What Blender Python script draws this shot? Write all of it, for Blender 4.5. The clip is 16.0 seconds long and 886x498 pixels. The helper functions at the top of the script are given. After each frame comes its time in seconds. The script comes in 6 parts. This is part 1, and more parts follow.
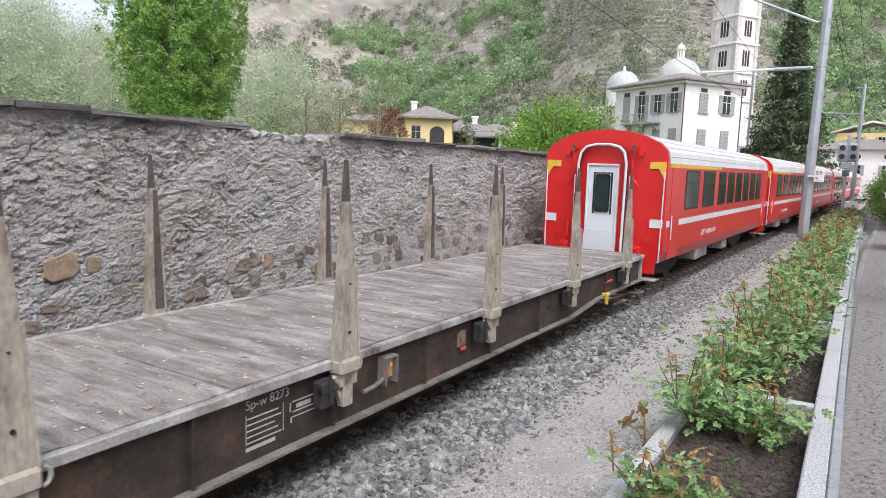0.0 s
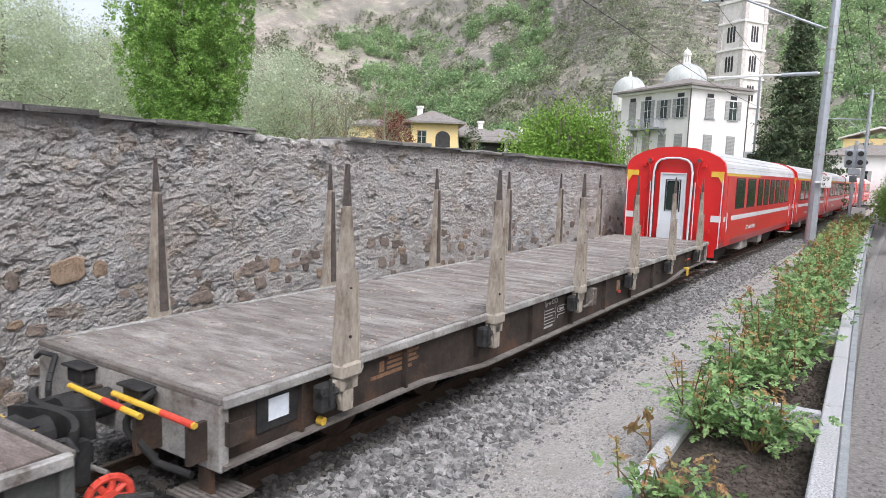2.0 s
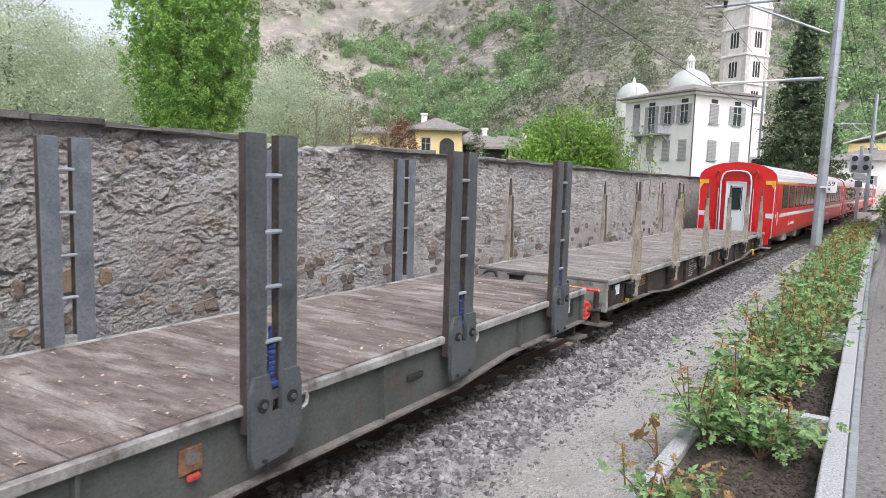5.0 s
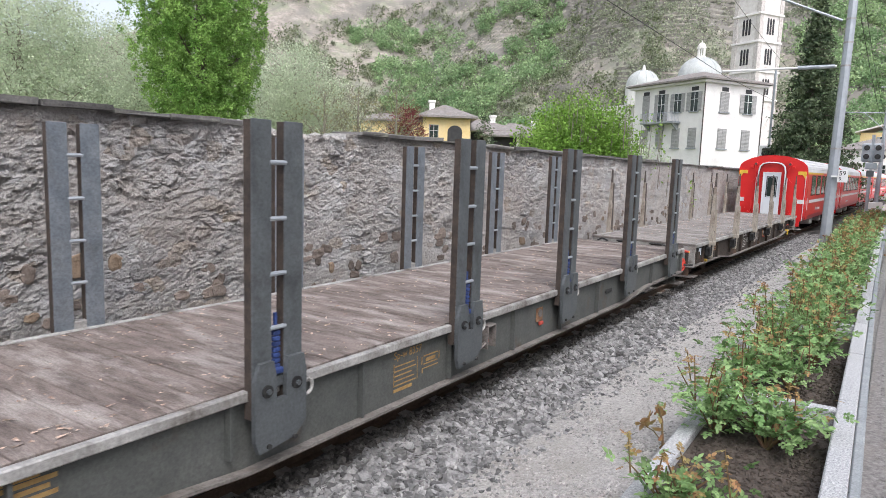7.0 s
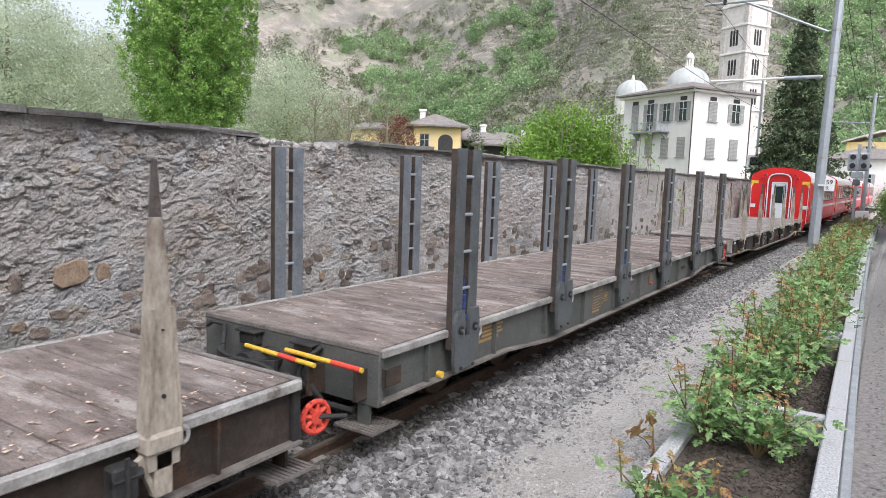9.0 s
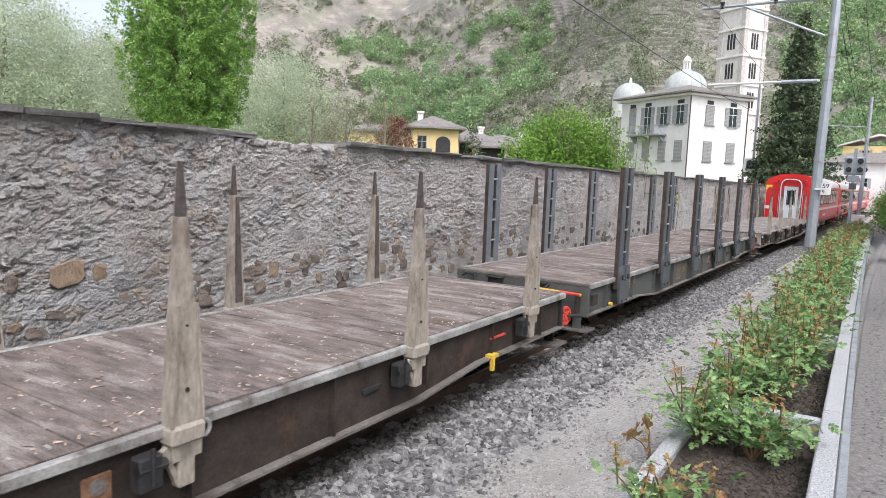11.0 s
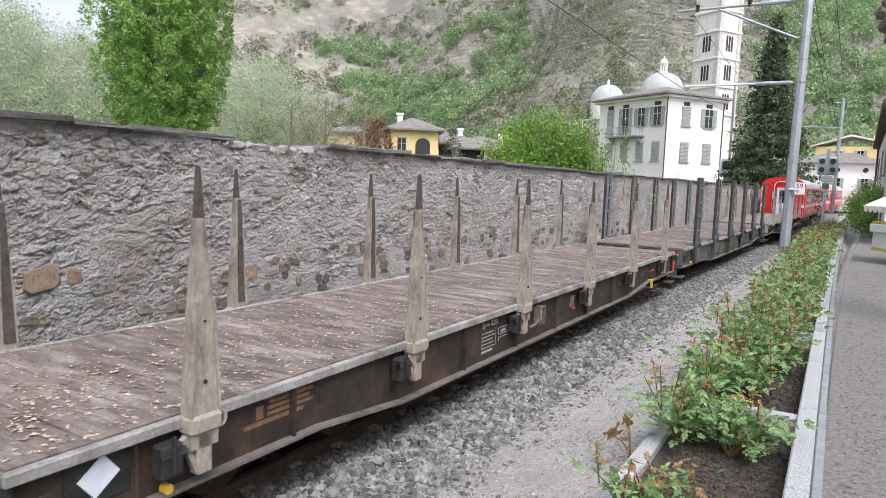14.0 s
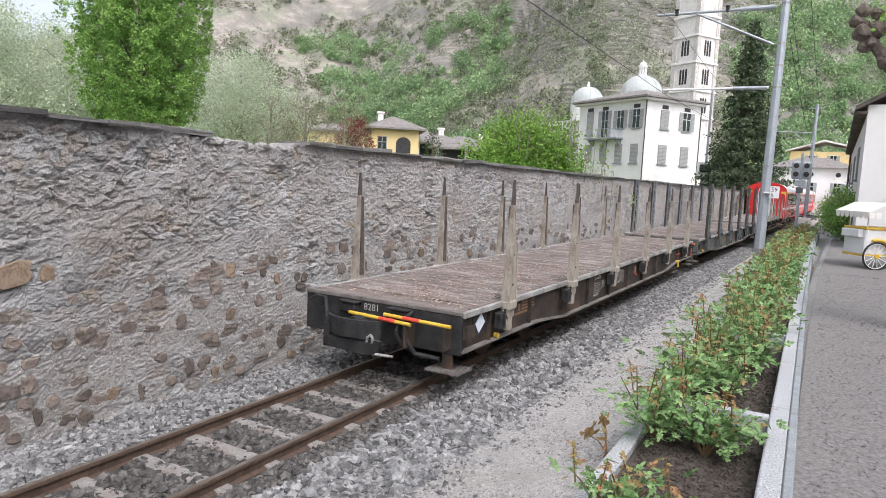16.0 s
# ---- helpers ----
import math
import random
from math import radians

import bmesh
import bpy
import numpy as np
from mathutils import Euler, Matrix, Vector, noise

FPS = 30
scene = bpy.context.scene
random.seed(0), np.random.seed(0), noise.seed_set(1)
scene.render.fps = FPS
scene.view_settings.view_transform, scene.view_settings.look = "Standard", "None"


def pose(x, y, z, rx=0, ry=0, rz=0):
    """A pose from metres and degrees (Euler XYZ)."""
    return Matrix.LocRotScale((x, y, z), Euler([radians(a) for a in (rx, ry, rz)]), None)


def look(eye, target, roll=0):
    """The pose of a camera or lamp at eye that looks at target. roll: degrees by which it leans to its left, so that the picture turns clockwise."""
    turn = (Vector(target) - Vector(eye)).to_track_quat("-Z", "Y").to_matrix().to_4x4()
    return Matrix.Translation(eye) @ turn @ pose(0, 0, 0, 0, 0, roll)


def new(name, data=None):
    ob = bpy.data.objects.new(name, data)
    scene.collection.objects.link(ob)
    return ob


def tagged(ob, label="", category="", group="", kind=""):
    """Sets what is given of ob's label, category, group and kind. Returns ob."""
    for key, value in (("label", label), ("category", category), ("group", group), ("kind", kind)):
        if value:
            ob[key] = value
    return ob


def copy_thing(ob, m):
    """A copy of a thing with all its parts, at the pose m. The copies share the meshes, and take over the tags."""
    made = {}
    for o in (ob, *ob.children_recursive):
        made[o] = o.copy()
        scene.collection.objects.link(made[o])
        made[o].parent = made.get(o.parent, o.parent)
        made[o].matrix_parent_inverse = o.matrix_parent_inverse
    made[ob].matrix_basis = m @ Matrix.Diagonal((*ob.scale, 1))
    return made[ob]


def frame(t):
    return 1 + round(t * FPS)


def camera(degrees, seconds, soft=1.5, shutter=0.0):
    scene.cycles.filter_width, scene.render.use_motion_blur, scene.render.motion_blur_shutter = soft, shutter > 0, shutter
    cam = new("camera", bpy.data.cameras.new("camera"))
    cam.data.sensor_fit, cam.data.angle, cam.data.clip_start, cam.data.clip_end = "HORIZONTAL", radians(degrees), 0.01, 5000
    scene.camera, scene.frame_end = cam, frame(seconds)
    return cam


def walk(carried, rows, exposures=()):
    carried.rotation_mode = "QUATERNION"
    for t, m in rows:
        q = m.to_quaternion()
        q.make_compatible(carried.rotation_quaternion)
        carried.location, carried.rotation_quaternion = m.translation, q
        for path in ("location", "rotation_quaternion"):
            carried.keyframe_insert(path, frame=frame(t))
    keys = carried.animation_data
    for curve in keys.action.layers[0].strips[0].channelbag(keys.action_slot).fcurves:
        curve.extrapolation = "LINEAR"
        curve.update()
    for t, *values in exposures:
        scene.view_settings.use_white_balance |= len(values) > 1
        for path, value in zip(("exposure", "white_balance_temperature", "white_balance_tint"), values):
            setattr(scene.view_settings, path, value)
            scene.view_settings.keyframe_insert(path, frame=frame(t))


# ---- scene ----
EXPOSURE = 0.40
CAM = (4.723, 0.0, 2.579)
TURNS = (  # seconds, yaw, pitch, roll
    (0.0, 32.00, -7.09, -1.72),
    (0.5, 32.04, -7.04, -1.39),
    (1.0, 32.31, -7.18, -1.64),
    (1.5, 32.39, -6.96, -1.77),
    (2.0, 32.48, -6.70, -1.88),
    (2.5, 32.47, -6.27, -1.71),
    (3.0, 32.62, -6.17, -1.72),
    (3.5, 32.77, -6.13, -1.70),
    (4.0, 32.93, -5.99, -1.51),
    (6.5, 33.08, -6.95, -1.94),
    (7.0, 33.51, -7.21, -1.87),
    (7.5, 33.22, -7.01, -2.09),
    (8.0, 33.33, -6.89, -1.85),
    (8.5, 32.86, -6.57, -1.73),
    (11.0, 32.49, -6.26, -2.17),
    (11.5, 32.77, -6.27, -2.12),
    (12.0, 32.76, -6.43, -2.17),
    (12.5, 31.95, -6.22, -2.36),
    (13.0, 31.79, -5.83, -2.12),
    (13.5, 31.27, -5.89, -1.96),
    (14.0, 30.77, -6.05, -1.91),
    (14.5, 30.58, -6.09, -1.89),
    (15.0, 30.49, -6.07, -1.87),
    (15.5, 29.32, -6.28, -2.65),
    (16.0, 29.07, -6.03, -2.65),
)
cam = camera(67.49, 16.0, soft=0.5, shutter=0.15)
walk(cam, [(t, pose(*CAM, 90 + p, r, y)) for t, y, p, r in TURNS], exposures=[(0, EXPOSURE, 6280, 13), (16, EXPOSURE, 6280, 13)])

# ---------------------------------------------------------------- world and light
world = bpy.data.worlds.new("world")
scene.world = world
world.use_nodes = True
_n = world.node_tree.nodes
_sky = _n.new("ShaderNodeTexSky")
_sky.sky_type = 'NISHITA'
_sky.sun_disc = False
_sky.sun_elevation, _sky.sun_rotation = radians(54), radians(133)
_sky.air_density, _sky.dust_density, _sky.ozone_density = 1.0, 4.0, 0.6
_haze = _n.new("ShaderNodeHueSaturation")
_haze.inputs["Saturation"].default_value = 0.38
world.node_tree.links.new(_sky.outputs[0], _haze.inputs["Color"])
world.node_tree.links.new(_haze.outputs[0], _n["Background"].inputs[0])
_n["Background"].inputs[1].default_value = 0.2
sun = new("sun", bpy.data.lights.new("sun", 'SUN'))
sun.data.energy, sun.data.angle, sun.data.color = 0.95, radians(35), (0.97, 0.98, 1.0)
sun.matrix_world = look((60, -56, 115), (0, 0, 0))

# ---------------------------------------------------------------- line of the track
K, YS = 0.0015, 28.0


def cx(y):
    """Sideways place of the track's centre at y."""
    if y < 0:
        return 0.0
    return K * y * y / 2 if y < YS else K * YS * YS / 2 + K * YS * (y - YS)


def head(y):
    """Turn of the track at y, in degrees to the right."""
    return math.degrees(math.atan(K * max(0.0, min(y, YS))))


def on_line(y, x=0.0, z=0.0):
    a = radians(head(y))
    return Vector((cx(y) + x * math.cos(a), y - x * math.sin(a), z))


def line_pose(y, x=0.0, z=0.0):
    p = on_line(y, x, z)
    return pose(p.x, p.y, p.z, 0, 0, -head(y))


# ---------------------------------------------------------------- mesh helpers
def part(name, bm, material, parent=None, label="", smooth=False):
    me = bpy.data.meshes.new(name)
    bmesh.ops.recalc_face_normals(bm, faces=bm.faces)
    bm.to_mesh(me)
    bm.free()
    if smooth:
        for p in me.polygons:
            p.use_smooth = True
    me.materials.append(material)
    ob = new(name, me)
    ob.parent = parent
    if label:
        ob["label"] = label
    return ob


def raw(name, verts, faces, material, parent=None, smooth=False):
    me = bpy.data.meshes.new(name)
    me.from_pydata(verts, [], faces)
    if smooth:
        me.polygons.foreach_set("use_smooth", [True] * len(me.polygons))
    me.materials.append(material)
    ob = new(name, me)
    ob.parent = parent
    return ob


def thing(name, label, category, m=None, group="", kind=""):
    ob = new(name)
    ob.empty_display_size = 0.2
    if m is not None:
        ob.matrix_basis = m
    return tagged(ob, label, category, group, kind)


def box(bm, x0, x1, y0, y1, z0, z1, bevel=0.0, m=None):
    vs = [bm.verts.new((x, y, z)) for z in (z0, z1) for y in (y0, y1) for x in (x0, x1)]
    fs = [bm.faces.new([vs[i] for i in q]) for q in ((0, 2, 3, 1), (4, 5, 7, 6), (0, 1, 5, 4), (2, 6, 7, 3), (0, 4, 6, 2), (1, 3, 7, 5))]
    if bevel:
        es = list({e for f in fs for e in f.edges})
        r = bmesh.ops.bevel(bm, geom=es, offset=bevel, segments=1, affect='EDGES', profile=0.5)
        vs = list({v for f in r["faces"] for v in f.verts} | {v for v in vs if v.is_valid})
    if m is not None:
        bmesh.ops.transform(bm, matrix=m, verts=[v for v in vs if v.is_valid])
    return bm


def rod(bm, a, b, r0, r1=None, seg=10, caps=True):
    a, b = Vector(a), Vector(b)
    r1 = r0 if r1 is None else r1
    d = (b - a)
    q = d.to_track_quat('Z', 'Y').to_matrix()
    ring = []
    for p, r in ((a, r0), (b, r1)):
        ring.append([bm.verts.new(p + q @ Vector((r * math.cos(2 * math.pi * i / seg), r * math.sin(2 * math.pi * i / seg), 0))) for i in range(seg)])
    for i in range(seg):
        j = (i + 1) % seg
        bm.faces.new((ring[0][i], ring[0][j], ring[1][j], ring[1][i]))
    if caps:
        bm.faces.new(ring[0][::-1])
        bm.faces.new(ring[1])
    return bm


def tube(bm, pts, r, seg=8):
    for a, b in zip(pts, pts[1:]):
        rod(bm, a, b, r, r, seg)
    return bm


def prism(bm, outline, axis, a, b):
    """Extrudes an outline of (u, v) along the axis from a to b: x: (y, z), y: (x, z), z: (x, y)."""
    def at(u, v, w):
        return {"x": (w, u, v), "y": (u, w, v), "z": (u, v, w)}[axis]
    lo = [bm.verts.new(at(u, v, a)) for u, v in outline]
    hi = [bm.verts.new(at(u, v, b)) for u, v in outline]
    n = len(outline)
    for i in range(n):
        j = (i + 1) % n
        bm.faces.new((lo[i], lo[j], hi[j], hi[i]))
    bm.faces.new(lo[::-1])
    bm.faces.new(hi)
    return bm


def BM():
    return bmesh.new()


# ---------------------------------------------------------------- materials
def mat(name, a, b, scale=3.0, rough=0.8, metal=0.0, bump=0.2, fine=40.0, c=None, c_scale=0.6, c_amount=0.5, rand=0.0, island=0.0, stretch=(1, 1, 1), spec=0.5, own=True):
    """Two colours mixed by noise, a third in large stains, fine bump."""
    m = bpy.data.materials.new(name)
    m.use_nodes = True
    nt = m.node_tree
    L, bs = nt.links.new, nt.nodes["Principled BSDF"]
    tc = nt.nodes.new("ShaderNodeTexCoord")
    mp = nt.nodes.new("ShaderNodeMapping")
    mp.inputs["Scale"].default_value = stretch
    L(tc.outputs["Object"], mp.inputs[0])

    def noise_tex(s, detail=6):
        n = nt.nodes.new("ShaderNodeTexNoise")
        n.inputs["Scale"].default_value = s
        n.inputs["Detail"].default_value = detail
        n.inputs["Roughness"].default_value = 0.65
        if rand and own:
            n.noise_dimensions = '4D'
            oi, mu = nt.nodes.new("ShaderNodeObjectInfo"), nt.nodes.new("ShaderNodeMath")
            mu.operation = 'MULTIPLY'
            mu.inputs[1].default_value = 40.0
            L(oi.outputs["Random"], mu.inputs[0])
            L(mu.outputs[0], n.inputs["W"])
        L(mp.outputs[0], n.inputs["Vector"])
        return n

    def ramp(src, lo, hi):
        r = nt.nodes.new("ShaderNodeMapRange")
        r.inputs["From Min"].default_value, r.inputs["From Max"].default_value = lo, hi
        L(src, r.inputs["Value"])
        return r.outputs[0]

    def mix(f, p, q, mode='MIX'):
        x = nt.nodes.new("ShaderNodeMix")
        x.data_type, x.blend_type = 'RGBA', mode
        for k, v in ((0, f), (6, p), (7, q)):
            if isinstance(v, (tuple, float, int)):
                x.inputs[k].default_value = v if k == 0 else (*v, 1)
            else:
                L(v, x.inputs[k])
        return x.outputs[2]

    col = mix(ramp(noise_tex(scale).outputs[0], 0.32, 0.68), a, b)
    if c is not None:
        col = mix(ramp(noise_tex(c_scale, 8).outputs[0], 0.68 - 0.3 * c_amount, 0.78 - 0.2 * c_amount), col, c)
    grain = noise_tex(fine, 4)
    col = mix(0.35, col, mix(ramp(grain.outputs[0], 0.3, 0.7), (0.25, 0.25, 0.25), (1.0, 1.0, 1.0)), 'OVERLAY') if bump > 0.05 else col
    for amount, node, socket in ((rand, "ShaderNodeObjectInfo", "Random"), (island, "ShaderNodeNewGeometry", "Random Per Island")):
        if amount:
            o = nt.nodes.new(node)
            hv = nt.nodes.new("ShaderNodeHueSaturation")
            mr = nt.nodes.new("ShaderNodeMapRange")
            mr.inputs["To Min"].default_value, mr.inputs["To Max"].default_value = 1 - amount, 1 + amount
            L(o.outputs[socket], mr.inputs["Value"])
            L(mr.outputs[0], hv.inputs["Value"])
            L(col, hv.inputs["Color"])
            col = hv.outputs[0]
    L(col, bs.inputs["Base Color"])
    rr = nt.nodes.new("ShaderNodeMapRange")
    rr.inputs["To Min"].default_value, rr.inputs["To Max"].default_value = max(0.02, rough - 0.12), min(1, rough + 0.12)
    L(grain.outputs[0], rr.inputs["Value"])
    L(rr.outputs[0], bs.inputs["Roughness"])
    bs.inputs["Metallic"].default_value = metal
    bs.inputs["Specular IOR Level"].default_value = spec
    if bump:
        bp = nt.nodes.new("ShaderNodeBump")
        bp.inputs["Strength"].default_value, bp.inputs["Distance"].default_value = min(1, bump), 0.02
        L(grain.outputs[0], bp.inputs["Height"])
        L(bp.outputs[0], bs.inputs["Normal"])
    return m


def leaf_mat(name, a, b, island=0.35, scale=0.5, glow=0.35):
    """Leaves: two greens, each leaf a little different, light passing through."""
    m = mat(name, a, b, scale=scale, rough=0.6, bump=0.0, island=island, spec=0.3)
    nt = m.node_tree
    bs = nt.nodes["Principled BSDF"]
    tr = nt.nodes.new("ShaderNodeBsdfTranslucent")
    mx = nt.nodes.new("ShaderNodeMixShader")
    mx.inputs[0].default_value = glow
    nt.links.new(bs.inputs["Base Color"].links[0].from_socket, tr.inputs[0])
    nt.links.new(bs.outputs[0], mx.inputs[1])
    nt.links.new(tr.outputs[0], mx.inputs[2])
    nt.links.new(mx.outputs[0], nt.nodes["Material Output"].inputs[0])
    return m




def rubble_mat(name):
    """Rubble masonry: irregular stones of several greys and browns, half covered by rough render."""
    m = bpy.data.materials.new(name)
    m.use_nodes = True
    nt = m.node_tree
    L, bs = nt.links.new, nt.nodes["Principled BSDF"]
    bs.inputs["Roughness"].default_value, bs.inputs["Specular IOR Level"].default_value = 0.95, 0.25
    tc = nt.nodes.new("ShaderNodeTexCoord")

    def tex(kind, scale, src, detail=5, stretch=(1, 1, 1)):
        mp = nt.nodes.new("ShaderNodeMapping")
        mp.inputs["Scale"].default_value = stretch
        L(src, mp.inputs[0])
        n = nt.nodes.new(kind)
        n.inputs["Scale"].default_value = scale
        if kind == "ShaderNodeTexNoise":
            n.inputs["Detail"].default_value, n.inputs["Roughness"].default_value = detail, 0.68
        L(mp.outputs[0], n.inputs["Vector"])
        return n

    def math_node(op, a, b):
        n = nt.nodes.new("ShaderNodeMath")
        n.operation = op
        for i, v in enumerate((a, b)):
            if isinstance(v, (int, float)):
                n.inputs[i].default_value = v
            else:
                L(v, n.inputs[i])
        return n.outputs[0]

    def ramp(src, stops):
        r = nt.nodes.new("ShaderNodeValToRGB")
        while len(r.color_ramp.elements) < len(stops):
            r.color_ramp.elements.new(0.5)
        for e, (pos, col) in zip(r.color_ramp.elements, stops):
            e.position, e.color = pos, (*col, 1)
        L(src, r.inputs[0])
        return r.outputs[0]

    def mix(f, a, b, mode='MIX'):
        x = nt.nodes.new("ShaderNodeMix")
        x.data_type, x.blend_type = 'RGBA', mode
        for k, v in ((0, f), (6, a), (7, b)):
            if isinstance(v, (int, float)):
                x.inputs[k].default_value = v
            elif isinstance(v, tuple):
                x.inputs[k].default_value = (*v, 1)
            else:
                L(v, x.inputs[k])
        return x.outputs[2]

    obj = tc.outputs["Object"]
    warp = tex("ShaderNodeTexNoise", 3.0, obj, 4)
    add = nt.nodes.new("ShaderNodeVectorMath")
    add.operation = 'MULTIPLY_ADD'
    L(warp.outputs["Color"], add.inputs[0])
    add.inputs[1].default_value = (0.22, 0.22, 0.22)
    L(obj, add.inputs[2])
    cell = tex("ShaderNodeTexVoronoi", 1.0, add.outputs[0], stretch=(1, 4.2, 7.0))
    edge = tex("ShaderNodeTexVoronoi", 1.0, add.outputs[0], stretch=(1, 4.2, 7.0))
    edge.feature = 'DISTANCE_TO_EDGE'
    small = tex("ShaderNodeTexVoronoi", 1.0, add.outputs[0], stretch=(1, 11, 17))
    small.feature = 'DISTANCE_TO_EDGE'
    grain = tex("ShaderNodeTexNoise", 34, obj, 6)
    fine = tex("ShaderNodeTexNoise", 120, obj, 3)
    patch = tex("ShaderNodeTexNoise", 0.9, obj, 6, (1, 1, 1.4))
    sep = nt.nodes.new("ShaderNodeSeparateColor")
    L(cell.outputs["Color"], sep.inputs[0])
    stone = ramp(sep.outputs[0], [(0.0, (0.33, 0.318, 0.31)), (0.3, (0.56, 0.547, 0.538)), (0.55, (0.50, 0.475, 0.458)), (0.75, (0.67, 0.657, 0.648)), (0.92, (0.38, 0.335, 0.30)), (1.0, (0.49, 0.42, 0.34))])
    render_col = ramp(grain.outputs[0], [(0.3, (0.33, 0.305, 0.285)), (0.5, (0.52, 0.485, 0.455)), (0.72, (0.68, 0.645, 0.61))])
    cover = ramp(patch.outputs[0], [(0.40, (0, 0, 0)), (0.56, (1, 1, 1))])
    col = mix(math_node('MULTIPLY', cover, 0.8), stone, render_col)
    stain = tex("ShaderNodeTexNoise", 0.55, obj, 7, (1, 1, 0.6))
    col = mix(ramp(stain.outputs[0], [(0.52, (0, 0, 0)), (0.72, (0.5, 0.5, 0.5))]), col, (0.36, 0.30, 0.255))
    col = mix(0.55, col, ramp(fine.outputs[0], [(0.25, (0.2, 0.2, 0.2)), (0.75, (0.9, 0.9, 0.9))]), 'OVERLAY')
    L(col, bs.inputs["Base Color"])
    e = math_node('MINIMUM', math_node('MULTIPLY', edge.outputs["Distance"], 5.0), 1.0)
    e2 = math_node('MINIMUM', math_node('MULTIPLY', small.outputs["Distance"], 4.0), 1.0)
    bare = math_node('SUBTRACT', 1.0, math_node('MULTIPLY', cover, 0.7))
    h = math_node('MULTIPLY', math_node('ADD', e, math_node('MULTIPLY', e2, 0.5)), bare)
    h = math_node('ADD', h, math_node('MULTIPLY', grain.outputs[0], 2.2))
    h = math_node('ADD', h, math_node('MULTIPLY', fine.outputs[0], 0.5))
    bp = nt.nodes.new("ShaderNodeBump")
    bp.inputs["Strength"].default_value, bp.inputs["Distance"].default_value = 1.0, 0.03
    L(h, bp.inputs["Height"])
    L(bp.outputs[0], bs.inputs["Normal"])
    return m


M_STONE = rubble_mat("rubble_and_render")
M_STONE_B = mat("wall_stone_brown", (0.135, 0.105, 0.087), (0.26, 0.215, 0.182), scale=8, rough=0.95, bump=0.9, rand=0.35)
M_STONE_O = mat("wall_stone_ochre", (0.19, 0.135, 0.09), (0.29, 0.22, 0.158), scale=8, rough=0.95, bump=0.8, rand=0.2)
M_COPE = mat("coping_slate", (0.10, 0.10, 0.095), (0.19, 0.18, 0.17), scale=5, rough=0.9, bump=0.7, c=(0.27, 0.27, 0.22), c_scale=2.0, rand=0.25)
M_BALLAST = mat("ballast_stone", (0.125, 0.125, 0.125), (0.28, 0.274, 0.266), scale=9, rough=0.95, bump=0.3, island=0.55)
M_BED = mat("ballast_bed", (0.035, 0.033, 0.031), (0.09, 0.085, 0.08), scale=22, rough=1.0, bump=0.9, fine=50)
M_PATH = mat("path_gravel", (0.27, 0.26, 0.245), (0.52, 0.50, 0.47), scale=22, rough=1.0, bump=1.0, fine=60, c=(0.33, 0.31, 0.28), c_scale=0.6)
M_GRIT = mat("loose_grit", (0.24, 0.23, 0.217), (0.42, 0.40, 0.38), scale=9, rough=1.0, bump=0.1, island=0.35)
M_ROAD = mat("worn_asphalt", (0.13, 0.122, 0.117), (0.28, 0.263, 0.252), scale=20, rough=0.95, bump=0.9, fine=45, c=(0.23, 0.21, 0.195), c_scale=2.2)
M_SOIL = mat("soil", (0.05, 0.04, 0.032), (0.10, 0.08, 0.065), scale=9, rough=1.0, bump=0.9, fine=40)
M_GRASS = mat("meadow", (0.07, 0.10, 0.03), (0.13, 0.16, 0.06), scale=0.5, rough=1.0, bump=0.6)
M_GRANITE = mat("granite", (0.20, 0.21, 0.22), (0.60, 0.605, 0.61), scale=60, rough=0.85, bump=0.4, fine=130)
M_CONC = mat("smooth_concrete", (0.22, 0.24, 0.25), (0.30, 0.32, 0.33), scale=4, rough=0.8, bump=0.15, fine=60)
M_RAIL = mat("rail_rust", (0.075, 0.05, 0.038), (0.125, 0.085, 0.063), scale=9, rough=0.85, metal=0.1, bump=0.3, spec=0.3)
M_RAILTOP = mat("rail_head", (0.24, 0.19, 0.15), (0.36, 0.32, 0.28), scale=5, rough=0.4, metal=0.7, bump=0.05)
M_SLEEPER = mat("steel_sleeper", (0.19, 0.176, 0.163), (0.30, 0.282, 0.263), scale=6, rough=0.9, bump=0.4, c=(0.15, 0.10, 0.075), c_scale=2)
M_PLANK = mat("deck_plank", (0.13, 0.114, 0.105), (0.29, 0.268, 0.25), scale=2.4, rough=0.9, bump=0.7, fine=26, c=(0.38, 0.36, 0.34), c_scale=1.0, c_amount=0.6, rand=0.06, stretch=(1, 3.2, 1), own=False)
M_PLANK_R = mat("deck_plank_reddish", (0.095, 0.074, 0.064), (0.255, 0.212, 0.19), scale=2.4, rough=0.9, bump=0.7, fine=26, c=(0.36, 0.322, 0.298), c_scale=1.0, c_amount=0.6, rand=0.07, stretch=(1, 3.2, 1), own=False)
M_CHIP = mat("bark_chips", (0.22, 0.13, 0.09), (0.58, 0.47, 0.39), scale=20, rough=1.0, bump=0.2, island=0.5)
M_BROWNSTEEL = mat("brown_wagon_steel", (0.026, 0.020, 0.017), (0.062, 0.048, 0.039), scale=4, rough=0.75, bump=0.25, c=(0.105, 0.06, 0.038), c_scale=1.6, c_amount=0.5, spec=0.3)
M_GREYSTEEL = mat("grey_wagon_steel", (0.068, 0.073, 0.069), (0.105, 0.108, 0.101), scale=3, rough=0.6, bump=0.15, c=(0.085, 0.063, 0.046), c_scale=2.0, c_amount=0.35, spec=0.4)
